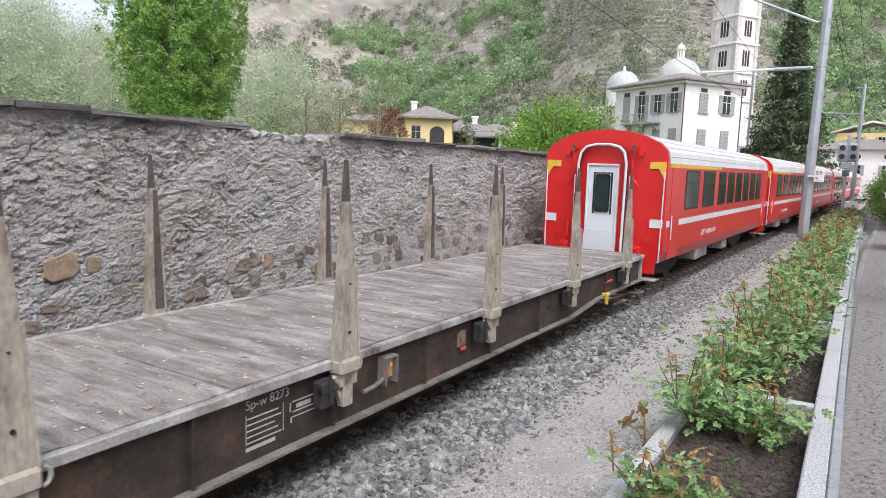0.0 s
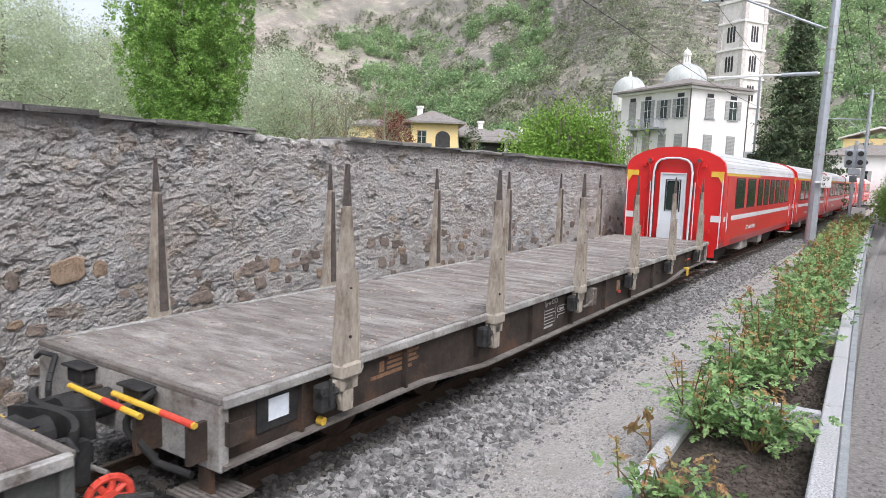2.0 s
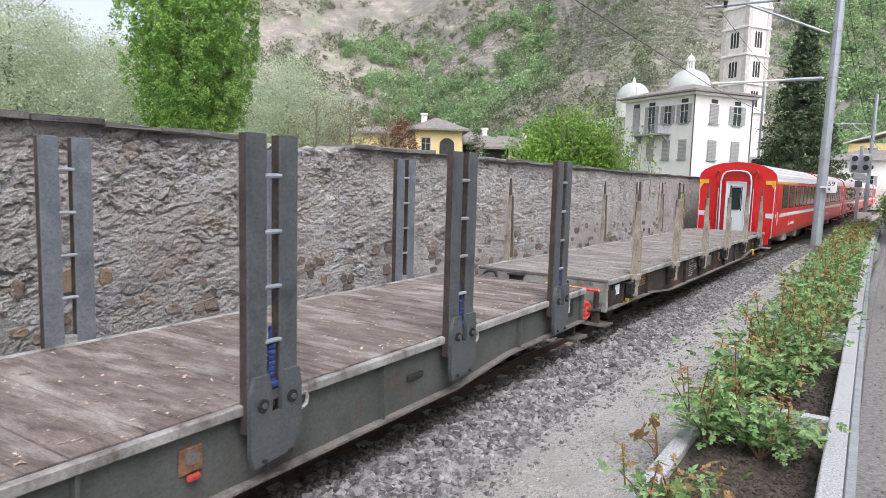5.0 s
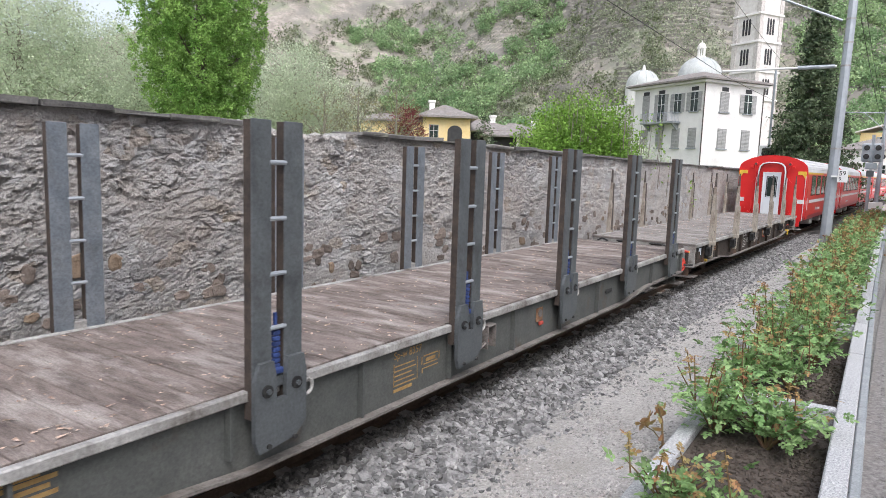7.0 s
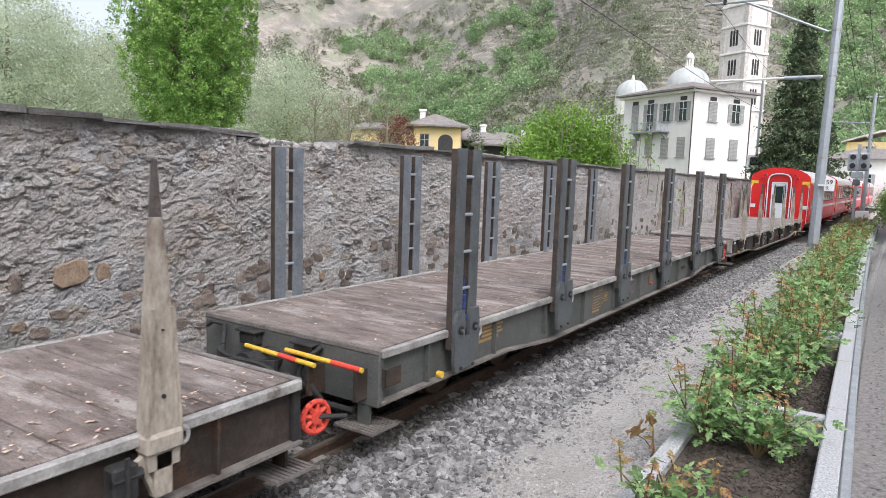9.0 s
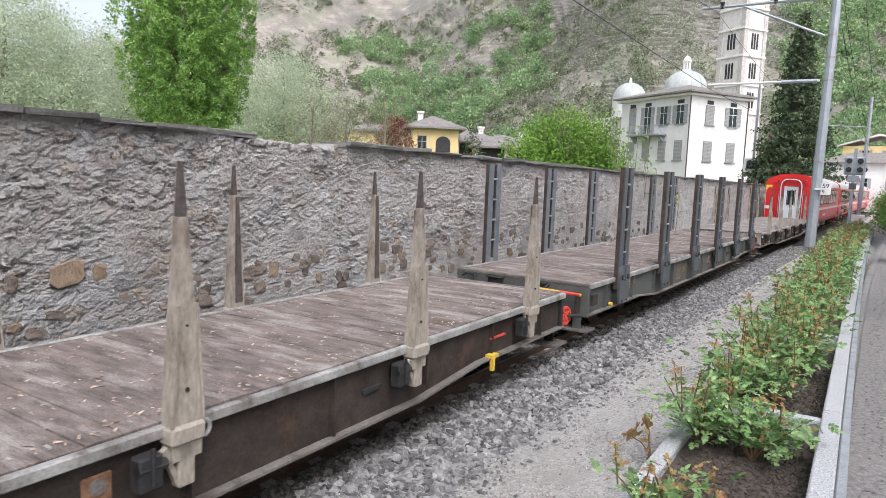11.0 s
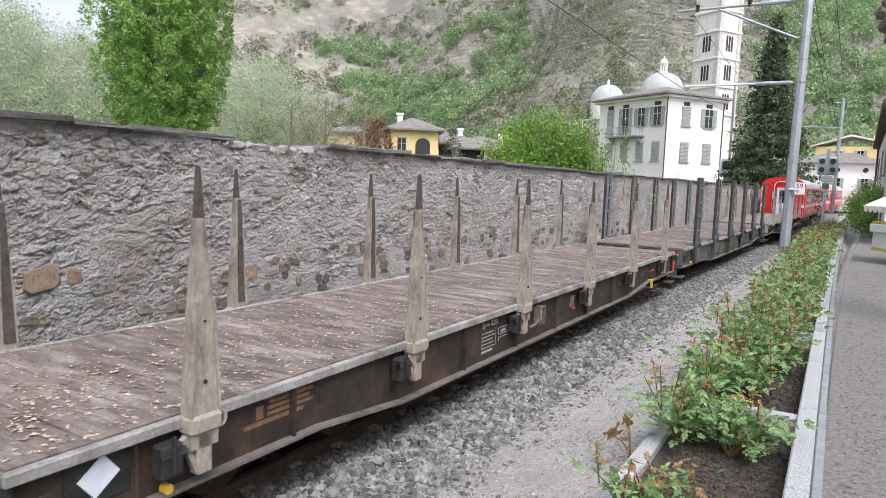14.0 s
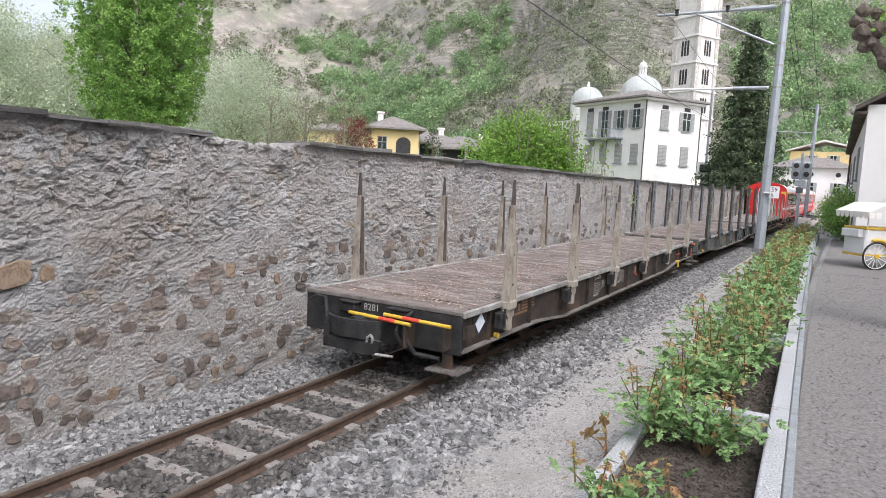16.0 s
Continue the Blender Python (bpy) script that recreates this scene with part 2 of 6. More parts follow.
M_STAKE = mat("stake_beige", (0.29, 0.255, 0.21), (0.43, 0.39, 0.33), scale=4, rough=0.7, bump=0.2, c=(0.13, 0.095, 0.072), c_scale=4.0, c_amount=0.75, stretch=(1, 1, 0.4))
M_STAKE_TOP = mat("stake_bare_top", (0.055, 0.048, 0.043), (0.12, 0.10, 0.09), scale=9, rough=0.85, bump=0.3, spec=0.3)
M_STAKE_GREY = mat("stake_grey", (0.075, 0.084, 0.088), (0.115, 0.125, 0.13), scale=3, rough=0.5, metal=0.2, bump=0.1, c=(0.055, 0.058, 0.06), c_scale=2)
M_STAKE_BLUE = mat("stake_bare_steel", (0.14, 0.16, 0.185), (0.24, 0.265, 0.29), scale=3, rough=0.4, metal=0.4, bump=0.1, c=(0.17, 0.18, 0.19), c_scale=2)
M_FLANGE = mat("dusty_lit_flange", (0.10, 0.088, 0.078), (0.22, 0.20, 0.185), scale=5, rough=0.9, bump=0.3, c=(0.07, 0.055, 0.045), c_scale=2.5)
M_EDGE = mat("edge_rail", (0.24, 0.23, 0.215), (0.52, 0.51, 0.49), scale=6, rough=0.6, metal=0.3, bump=0.3, c=(0.12, 0.10, 0.085), c_scale=3.0, c_amount=0.6)
M_BLACK = mat("dark_iron", (0.014, 0.014, 0.015), (0.042, 0.041, 0.04), scale=6, rough=0.7, bump=0.2, spec=0.3)
M_GALV = mat("galvanised_steel", (0.36, 0.39, 0.42), (0.46, 0.49, 0.52), scale=4, rough=0.5, metal=0.5, bump=0.05)
M_RED = mat("coach_red", (0.56, 0.014, 0.014), (0.64, 0.022, 0.02), scale=1.5, rough=0.32, bump=0.02, spec=0.5)
M_REDPAINT = mat("signal_red", (0.55, 0.05, 0.03), (0.66, 0.08, 0.05), scale=6, rough=0.5, bump=0.1)
M_RUST = mat("rust", (0.13, 0.065, 0.035), (0.26, 0.15, 0.085), scale=14, rough=0.95, bump=0.5)
M_REDDULL = mat("dull_red_paint", (0.30, 0.035, 0.025), (0.42, 0.06, 0.04), scale=8, rough=0.6, bump=0.1)
M_DARKBROWN = mat("dark_brown_metal", (0.028, 0.023, 0.02), (0.075, 0.055, 0.043), scale=7, rough=0.9, bump=0.3)
M_YELLOW = mat("yellow_paint", (0.62, 0.37, 0.03), (0.74, 0.48, 0.07), scale=6, rough=0.5, bump=0.1)
M_WHITE = mat("white_paint", (0.72, 0.72, 0.71), (0.82, 0.82, 0.81), scale=2, rough=0.5, bump=0.05)
M_LETTER = mat("faded_lettering", (0.30, 0.295, 0.275), (0.50, 0.49, 0.46), scale=14, rough=0.8, bump=0.05)
M_LETTER_Y = mat("faded_yellow_lettering", (0.27, 0.16, 0.06), (0.44, 0.29, 0.11), scale=14, rough=0.8, bump=0.05)
M_ROOFW = mat("coach_roof", (0.56, 0.57, 0.58), (0.68, 0.69, 0.70), scale=2, rough=0.5, bump=0.05, c=(0.5, 0.5, 0.5), c_scale=0.8)
M_DOORGREY = mat("coach_door_grey", (0.60, 0.64, 0.67), (0.68, 0.71, 0.74), scale=2, rough=0.4, bump=0.02)
M_STRIPE = mat("silver_stripe", (0.62, 0.63, 0.64), (0.72, 0.73, 0.74), scale=2, rough=0.4, bump=0.02)
M_RUBBER = mat("black_rubber", (0.015, 0.015, 0.015), (0.03, 0.03, 0.03), scale=6, rough=0.7, bump=0.1)
M_GLASS = mat("dark_window_glass", (0.012, 0.022, 0.02), (0.02, 0.035, 0.03), scale=1, rough=0.12, bump=0.0, spec=0.6)
M_PAPER = mat("paper_label", (0.66, 0.72, 0.80), (0.80, 0.84, 0.90), scale=30, rough=0.8, bump=0.05)
M_BLUE = mat("blue_strap", (0.012, 0.025, 0.09), (0.03, 0.06, 0.20), scale=20, rough=0.7, bump=0.2)
M_PLASTER = mat("white_plaster", (0.70, 0.68, 0.65), (0.80, 0.78, 0.75), scale=0.8, rough=0.95, bump=0.15, c=(0.62, 0.60, 0.58), c_scale=0.3)
M_PLASTER_Y = mat("yellow_plaster", (0.72, 0.52, 0.24), (0.80, 0.61, 0.32), scale=0.8, rough=0.95, bump=0.15, c=(0.66, 0.50, 0.28), c_scale=0.4)
M_ROOFST = mat("stone_slab_roof", (0.16, 0.145, 0.135), (0.27, 0.25, 0.235), scale=3, rough=0.9, bump=0.8, fine=9, c=(0.22, 0.18, 0.15), c_scale=0.6)
M_SHUTTER = mat("shutter_grey", (0.25, 0.25, 0.24), (0.34, 0.34, 0.33), scale=3, rough=0.8, bump=0.2, stretch=(1, 1, 8))
M_DARK = mat("dark_opening", (0.02, 0.02, 0.022), (0.04, 0.04, 0.04), scale=3, rough=0.6, bump=0.05)
M_TOWER = mat("tower_stone", (0.58, 0.545, 0.51), (0.76, 0.73, 0.70), scale=1.2, rough=0.95, bump=0.3, fine=12, c=(0.48, 0.43, 0.39), c_scale=0.5)
M_PILASTER = mat("tower_pilaster_stone", (0.36, 0.33, 0.31), (0.66, 0.62, 0.58), scale=3.0, rough=0.95, bump=0.3, fine=12)
M_LEAD = mat("lead_dome", (0.36, 0.38, 0.37), (0.48, 0.50, 0.49), scale=0.8, rough=0.6, bump=0.1)
M_BARK = mat("bark", (0.09, 0.07, 0.055), (0.17, 0.14, 0.115), scale=8, rough=1.0, bump=0.9, fine=20, stretch=(1, 1, 0.3))
M_POPLAR = leaf_mat("poplar_leaves", (0.135, 0.285, 0.055), (0.39, 0.57, 0.17), island=0.4, scale=1.6, glow=0.32)
# darkened by more than oil: the wagons' shade is put into this colour
M_BALLAST_D = mat("shaded_oily_ballast_stone", (0.06, 0.056, 0.052), (0.14, 0.13, 0.12), scale=9, rough=0.95, bump=0.3, island=0.55)
M_WILLOW = leaf_mat("pale_willow_leaves", (0.44, 0.52, 0.35), (0.62, 0.67, 0.51), glow=0.45, island=0.2)
M_BUSH = leaf_mat("bush_leaves", (0.15, 0.30, 0.04), (0.28, 0.43, 0.095))
M_SPRUCE = leaf_mat("spruce_needles", (0.045, 0.078, 0.042), (0.15, 0.19, 0.10), glow=0.2, island=0.5, scale=1.0)
M_TWIG = mat("bare_twigs", (0.17, 0.15, 0.12), (0.26, 0.24, 0.19), scale=5, rough=1, bump=0.3)
M_PLUM = leaf_mat("purple_plum_leaves", (0.15, 0.035, 0.04), (0.26, 0.075, 0.07))
M_ROSE = leaf_mat("rose_leaves", (0.13, 0.27, 0.085), (0.36, 0.50, 0.22), scale=5, island=0.35, glow=0.3)
M_ROSE_R = leaf_mat("young_rose_leaves", (0.33, 0.13, 0.08), (0.40, 0.36, 0.13), scale=7, island=0.4, glow=0.35)
M_STEM = mat("rose_stem", (0.17, 0.07, 0.04), (0.16, 0.15, 0.06), scale=8, rough=0.7, bump=0.2)

# ---------------------------------------------------------------- ground, wall, track bed
rng = np.random.default_rng(5)


def sheet(name, xs, ys, height, material, label, category, follow=True, kind="structure"):
    """A ground sheet: columns at xs beside the track, rows at ys."""
    verts, faces = [], []
    for y in ys:
        for x in xs:
            p = on_line(y, x) if follow and abs(x) < 60 else Vector((x + (cx(y) if follow else 0), y, 0))
            verts.append((p.x, p.y, height(x, y)))
    n = len(xs)
    for j in range(len(ys) - 1):
        for i in range(n - 1):
            faces.append((j * n + i, j * n + i + 1, (j + 1) * n + i + 1, (j + 1) * n + i))
    return tagged(raw(name, verts, faces, material, smooth=True), label, category, kind=kind)


def ground_z(x, y):
    if x < -2.3:
        return -0.38
    if x < 1.6:
        return -0.40
    if x < 1.9:
        return -0.40 + 0.25 * (x - 1.6) / 0.3
    if x < 3.45:
        return -0.15 + 0.37 * (x - 1.9) / 1.55
    return 0.22 if x < 4.6 else 0.42


def bumpy(x, y, z, amp, s=1.3):
    return z + amp * noise.noise(Vector((x * s, y * s, 3.1)))


GX = [-3000, -900, -300, -80, -30, -12, -5, -2.3, -2.0, 1.0, 1.6, 1.75, 1.9, 2.2, 2.5, 2.8, 3.1, 3.45, 3.451, 4.59, 4.6, 5.2, 6, 7, 9, 14, 30, 80, 300, 900, 3000]
GY = [-3000, -600, -100, -30, -12, -6] + [i * 0.5 for i in range(-6, 60)] + [30 + 2 * i for i in range(60)] + [170, 220, 320, 600, 1200, 3000]
ground = sheet("ground", GX, GY, lambda x, y: bumpy(x, y, ground_z(x, y), 0.03 if abs(x) < 30 else 0), M_PATH, "pale trodden gravel path and open ground beside the railway", "ground")
tagged(sheet("road", [4.76, 5.2, 6, 7, 8.5, 11, 16], [i * 0.5 for i in range(-16, 140)], lambda x, y: bumpy(x, y, 0.45, 0.02), M_ROAD, "worn brownish asphalt lane beside the rose bed", "road"))
tagged(sheet("meadow", [-900, -300, -80, -30, -12, -5, -2.9], [-300, -60, -10, 0, 10, 20, 30, 45, 60, 90, 140, 220, 400], lambda x, y: bumpy(x, y, -0.25, 0.06), M_GRASS, "rough green grass behind the stone wall", "grass"))


def bed_z(x, y):
    """The heaped ballast across the track."""
    a = abs(x)
    if a < 1.0:
        z = -0.13
    elif x > 0:
        z = -0.13 - 0.06 * min(1, (a - 1.0) / 1.0)
    else:
        z = -0.13 - 0.22 * min(1, (a - 1.0) / 1.1)
    return bumpy(x, y, z, 0.025, 3)


# near-black sheet: shade between the stones and under wagons is in its colour
bed = sheet("track_bed", [-2.2, -1.9, -1.6, -1.3, -1.0, -0.8, -0.6, -0.3, 0, 0.3, 0.6, 0.8, 1.0, 1.3, 1.6, 1.8, 2.0], [i * 0.25 for i in range(-40, 160)] + [40 + i for i in range(120)], bed_z, M_BED, "ballast bed under the rails, near black for the shade between stones", "ballast")


def stones(name, n, xs, ys, size, z_of, material, label):
    """Loose broken stones, each a small uneven block."""
    base = np.array([(x, y, z) for z in (-1, 1) for y in (-1, 1) for x in (-1, 1)], float)
    quads = np.array([(0, 2, 3, 1), (4, 5, 7, 6), (0, 1, 5, 4), (2, 6, 7, 3), (0, 4, 6, 2), (1, 3, 7, 5)])
    V, Fc = [], []
    for i in range(n):
        x = rng.uniform(*xs)
        y = ys[0] + (ys[1] - ys[0]) * rng.random() ** 1.7
        s = size * rng.uniform(0.55, 1.25)
        v = base * (s * np.array([rng.uniform(0.8, 1.3), rng.uniform(0.6, 1.0), rng.uniform(0.45, 0.8)]) / 2)
        v = v * rng.uniform(0.55, 1.15, (8, 1)) + rng.normal(0, s * 0.06, (8, 3))
        e = Euler(rng.uniform(-0.6, 0.6, 3) + np.array([0, 0, rng.uniform(0, 6.3)])).to_matrix()
        p = on_line(y, x)
        v = v @ np.array(e).T + np.array([p.x, p.y, z_of(x, y) + s * 0.12])
        V.append(v)
        Fc.append(quads + 8 * i)
    ob = raw(name, np.concatenate(V).tolist(), np.concatenate(Fc).tolist(), material)
    return tagged(ob, label, "ballast", kind="stuff")


stones("ballast", 18000, (0.92, 2.04), (2.2, 36), 0.074, bed_z, M_BALLAST, "loose broken grey ballast stones along the track")
# dark stones stand in for the deep shade under the wagon's edge
stones("ballast", 4500, (0.64, 0.95), (2.2, 36), 0.06, bed_z, M_BALLAST_D, "ballast stones beside the rail, coloured dark for the wagons' shade")
stones("ballast", 7500, (-2.15, -0.66), (1.8, 13), 0.062, bed_z, M_BALLAST, "loose broken grey ballast stones at the foot of the wall")
stones("ballast", 4200, (-0.46, 0.46), (1.8, 13), 0.058, bed_z, M_BALLAST_D, "loose broken grey ballast stones between the rails")
stones("ballast", 900, (1.9, 2.28), (2.5, 25), 0.042, lambda x, y: bumpy(x, y, ground_z(x, y), 0.03), M_BALLAST, "stones rolled from the ballast onto the path")
stones("ballast", 160, (2.2, 2.7), (2.5, 25), 0.03, lambda x, y: bumpy(x, y, ground_z(x, y), 0.03), M_BALLAST, "stray small stones on the path")

stones("path_grit", 16000, (1.95, 3.42), (2.5, 22), 0.019, lambda x, y: bumpy(x, y, ground_z(x, y), 0.03) - 0.002, M_GRIT, "fine loose grit on the path")
stones("road_grit", 3500, (4.85, 6.6), (4.0, 22), 0.02, lambda x, y: bumpy(x, y, 0.45, 0.02), M_ROAD, "loose grit on the lane")

# rails on steel sleepers
RAIL = [(-0.06, -0.14), (0.06, -0.14), (0.06, -0.125), (0.012, -0.11), (0.012, -0.045), (0.034, -0.03), (0.034, -0.004), (0.028, 0.0), (-0.028, 0.0), (-0.034, -0.004), (-0.034, -0.03), (-0.012, -0.045), (-0.012, -0.11), (-0.06, -0.125)]
RY = [-12 + 2.0 * i for i in range(90)]
for side, label in ((-0.534, "rusty brown steel rail near the wall"), (0.534, "rusty brown steel rail beside the path")):
    rail = thing("rail", label, "rail", group="rails", kind="structure")
    v, f, tv, tf = [], [], [], []
    for j, y in enumerate(RY):
        for u, w in RAIL:
            p = on_line(y, side + u, w)
            v.append(p[:])
        for u in (-0.024, 0.024):
            tv.append(on_line(y, side + u, 0.002)[:])
    n = len(RAIL)
    for j in range(len(RY) - 1):
        for i in range(n):
            k = (i + 1) % n
            f.append((j * n + i, j * n + k, (j + 1) * n + k, (j + 1) * n + i))
        tf.append((2 * j, 2 * j + 1, 2 * j + 3, 2 * j + 2))
    raw("rail_body", v, f, M_RAIL, rail)
    raw("running_surface", tv, tf, M_RAILTOP, rail)
bm = BM()
prism(bm, [(-0.10, -0.10), (-0.07, -0.045), (0.07, -0.045), (0.10, -0.10)], "x", -0.66, 0.66)
slp = part("sleeper", bm, M_SLEEPER)
tagged(slp, "weathered grey steel sleeper half sunk in ballast", "sleeper", group="sleepers")
for i in range(60):
    y = 0.35 + i * 0.585
    m = line_pose(y, 0, -0.06)
    if i == 0:
        slp.matrix_basis = m
    else:
        copy_thing(slp, m)

# ---------------------------------------------------------------- stone wall
WALL_X = -2.1


def wall_top(y):
    return 3.05 - 0.006 * max(0, y) - (0.09 if 5.7 < y < 7.6 else 0.0)


def cells(y, z, sy, sz, depth):
    """Stones of a rubble face: how far each stone stands out, and how deep the joint beside it is."""
    d, pts = noise.voronoi(Vector((y * sy, z * sz, depth)))
    q = pts[0]
    return noise.cell(Vector((q.x * 7.3, q.y * 7.3, q.z * 7.3))) - 0.5, max(0.0, 1 - (d[1] - d[0]) / 0.12)


def wall_bulge(y, z):
    """Relief of the wall's face: bedded rubble above, rough thrown render below."""
    a = noise.fractal(Vector((y * 0.9, z * 1.1, 0.3)), 1.0, 2.0, 3) * 0.022
    w = noise.noise(Vector((y * 2.6, z * 2.6, 6))) * 0.10
    u = noise.noise(Vector((y * 6.5, z * 6.5, 16))) * 0.035
    upper = max(0.0, min(1.0, (z - 0.95 + 0.75 * noise.noise(Vector((y * 0.8, z * 0.9, 2)))) / 0.7))
    bare = 0.30 + 0.70 * upper
    s1, j1 = cells(y + w, z + w * 0.6 + u, 4.6, 9.0, 0.4)
    s2, j2 = cells(y + u, z + u + w * 0.4, 10.0, 20.0, 3.4)
    patch = max(0.0, min(1.0, 0.5 + 1.8 * noise.noise(Vector((y * 1.7, z * 2.4, 9)))))
    g1 = noise.noise(Vector((y * 19, z * 23, 4.0)))
    g2 = noise.noise(Vector((y * 43, z * 47, 8.0)))
    crag = 1 - abs(noise.noise(Vector((y * 6.5 + 3 * u, z * 15.0 + 6 * u, 5.1)))) * 2
    d = bare * patch * (0.024 * s1 - 0.040 * j1) + bare * (0.016 * s2 - 0.019 * j2 * (0.4 + 0.6 * patch))
    return a + d + 0.005 * upper * crag + (0.007 + 0.006 * (1 - upper)) * g1 + (0.006 + 0.006 * (1 - upper)) * g2


wall = thing("wall_west", "old grey rubble stone wall with patchy rough render", "wall", kind="structure")
ys = [-3 + 0.1 * i for i in range(40)] + [1 + 0.02 * i for i in range(600)] + [13.04 + 0.05 * i for i in range(396)] + [33 + 0.5 * i for i in range(140)]
nz = 180
v, f = [], []
for y in ys:
    for k in range(nz + 1):
        z = -0.45 + (wall_top(y) + 0.45) * k / nz
        d = wall_bulge(y, z)
        p = on_line(y, WALL_X + d, z)
        v.append(p[:])
    p = on_line(y, WALL_X - 0.5, wall_top(y))
    v.append(p[:])
    p = on_line(y, WALL_X - 0.5, -0.45)
    v.append(p[:])
n = nz + 3
for j in range(len(ys) - 1):
    for k in range(n - 1):
        f.append((j * n + k, (j + 1) * n + k, (j + 1) * n + k + 1, j * n + k + 1))
raw("masonry", v, f, M_STONE, wall)


def lump(rx, rz, depth, seed):
    """A flat squarish field stone, nearly flush with the wall's face."""
    g = np.random.default_rng(seed)
    bm = BM()
    n = 11
    w = [(1 + 0.10 * math.sin(seed * 1.7 + i * 2.4) + float(g.uniform(-0.1, 0.1))) / max(abs(math.cos(6.283 * i / n)), abs(math.sin(6.283 * i / n))) ** 0.7 for i in range(n)]
    rings = [[bm.verts.new((d + float(g.normal(0, 0.004)), rx * k * w[i] * math.cos(6.283 * i / n), rz * k * w[i] * math.sin(6.283 * i / n))) for i in range(n)] for k, d in ((1.0, -0.03), (0.93, depth * 0.6), (0.6, depth))]
    for a, b in zip(rings, rings[1:]):
        for i in range(n):
            j = (i + 1) % n
            bm.faces.new((a[i], a[j], b[j], b[i]))
    bm.faces.new(rings[2])
    bmesh.ops.recalc_face_normals(bm, faces=bm.faces)
    me = bpy.data.meshes.new("stone")
    bm.to_mesh(me)
    bm.free()
    return me


lumps = [lump(0.11 + 0.03 * (i % 4), 0.075 + 0.018 * (i % 3), 0.012, i) for i in range(9)]
lumps_o, lumps_p = [], []
for me in lumps:
    me.materials.append(M_STONE_B)
    c = me.copy()
    c.materials[0] = M_STONE_O
    lumps_o.append(c)
    c = me.copy()
    c.materials[0] = M_STONE
    lumps_p.append(c)
for i in range(520):
    y = -1 + 26 * rng.random() ** 1.2
    z = -0.25 + 1.65 * rng.random() if i % 9 else rng.uniform(1.2, 2.7)
    if z > 1.5 and i % 3:
        continue
    me = (lumps_p if z > 1.45 else lumps_o if rng.random() < 0.09 else lumps)[int(rng.integers(9))]
    st = new("stone", me)
    st.parent = wall
    st.matrix_basis = line_pose(y, WALL_X + wall_bulge(y, z) + 0.005, z) @ pose(0, 0, 0, rng.uniform(-14, 14), 0, 0) @ Matrix.Diagonal((1, rng.uniform(0.4, 0.85), rng.uniform(0.5, 1.0), 1))
big = new("stone", lumps_o[3])
big.parent = wall
big.matrix_basis = line_pose(3.62, WALL_X + 0.012, 1.44) @ pose(0, 0, 0, 14) @ Matrix.Diagonal((0.6, 1.0, 1.7, 1))
# coping slabs, some missing
y = -2.5
k = 0
while y < 70:
    ln = float(rng.uniform(0.55, 1.25)) if y < 30 else 1.6
    if not 5.75 < y + ln / 2 < 7.5:
        bm = BM()
        t = float(rng.uniform(0.045, 0.075))
        box(bm, -0.56, 0.07 + float(rng.uniform(-0.03, 0.03)), 0.008, ln - 0.008, 0, t, 0.012)
        for vv in bm.verts:
            vv.co += Vector(rng.normal(0, 0.008, 3))
        s = part("coping_slab", bm, M_COPE, wall)
        s.matrix_basis = line_pose(y, WALL_X, wall_top(y + ln / 2) - 0.02) @ pose(0, 0, 0, float(rng.uniform(-1, 1)), float(rng.uniform(-2, 2)), float(rng.uniform(-1.5, 1.5)))
    y += ln
for i in range(14):
    y = 5.7 + 0.13 * i
    bm = BM()
    bmesh.ops.create_icosphere(bm, subdivisions=1, radius=0.11)
    for vv in bm.verts:
        vv.co = Vector((vv.co.x * 1.5, vv.co.y, vv.co.z * 0.6)) * float(rng.uniform(0.7, 1.2))
    s = part("stone", bm, M_STONE, wall)
    s.matrix_basis = line_pose(y, WALL_X - 0.15 + float(rng.uniform(-0.08, 0.1)), wall_top(y) + 0.0)

# ---------------------------------------------------------------- rose bed
bed_planter = thing("planter", "long raised rose bed edged with speckled granite kerbs", "planter", kind="structure")


def strip(name, x0, x1, y0, y1, z0, z1, material, parent, step=1.0):
    """A kerb piece that follows a slight bend."""
    bm = BM()
    box(bm, x0, x1, y0, y1, z0, z1, 0.012)
    return part(name, bm, material, parent)


def bed_x(y):
    """The bed's outer edge bends a little to the right with distance."""
    return 4.72 + 0.00035 * max(0, y - 6) ** 2


for i in range(22):
    y0, y1 = -1.0 + 2.0 * i, 1.0 + 2.0 * i
    a = math.degrees(math.atan2(bed_x(y1) - bed_x(y0), y1 - y0))
    m = pose(bed_x(y0), y0, 0, 0, 0, -a)
    for nm, x0, x1, z0, z1, mt in (("kerb", -0.155, 0.0, 0.1, 0.55, M_GRANITE), ("edging", 0.004, 0.075, 0.1, 0.52, M_CONC), ("kerb", -1.28, -1.14, 0.05, 0.40, M_GRANITE), ("soil", -1.14, -0.155, 0.0, 0.33, M_SOIL)):
        s = strip(nm, x0, x1, 0.004, 1.996, z0, z1, mt, bed_planter)
        s.matrix_basis = m
for y in (2.6, 6.65, 10.75, 14.9, 19, 23, 27.2, 31.3, 35.4):
    s = strip("cross_kerb", -1.14, -0.155, 0, 0.13, 0.1, 0.535, M_GRANITE, bed_planter)
    s.matrix_basis = pose(bed_x(y), y, 0)

stones("soil_crumbs", 5000, (3.6, 4.52), (3.3, 10), 0.026, lambda x, y: 0.333, M_SOIL, "dark crumbly soil in the rose bed")

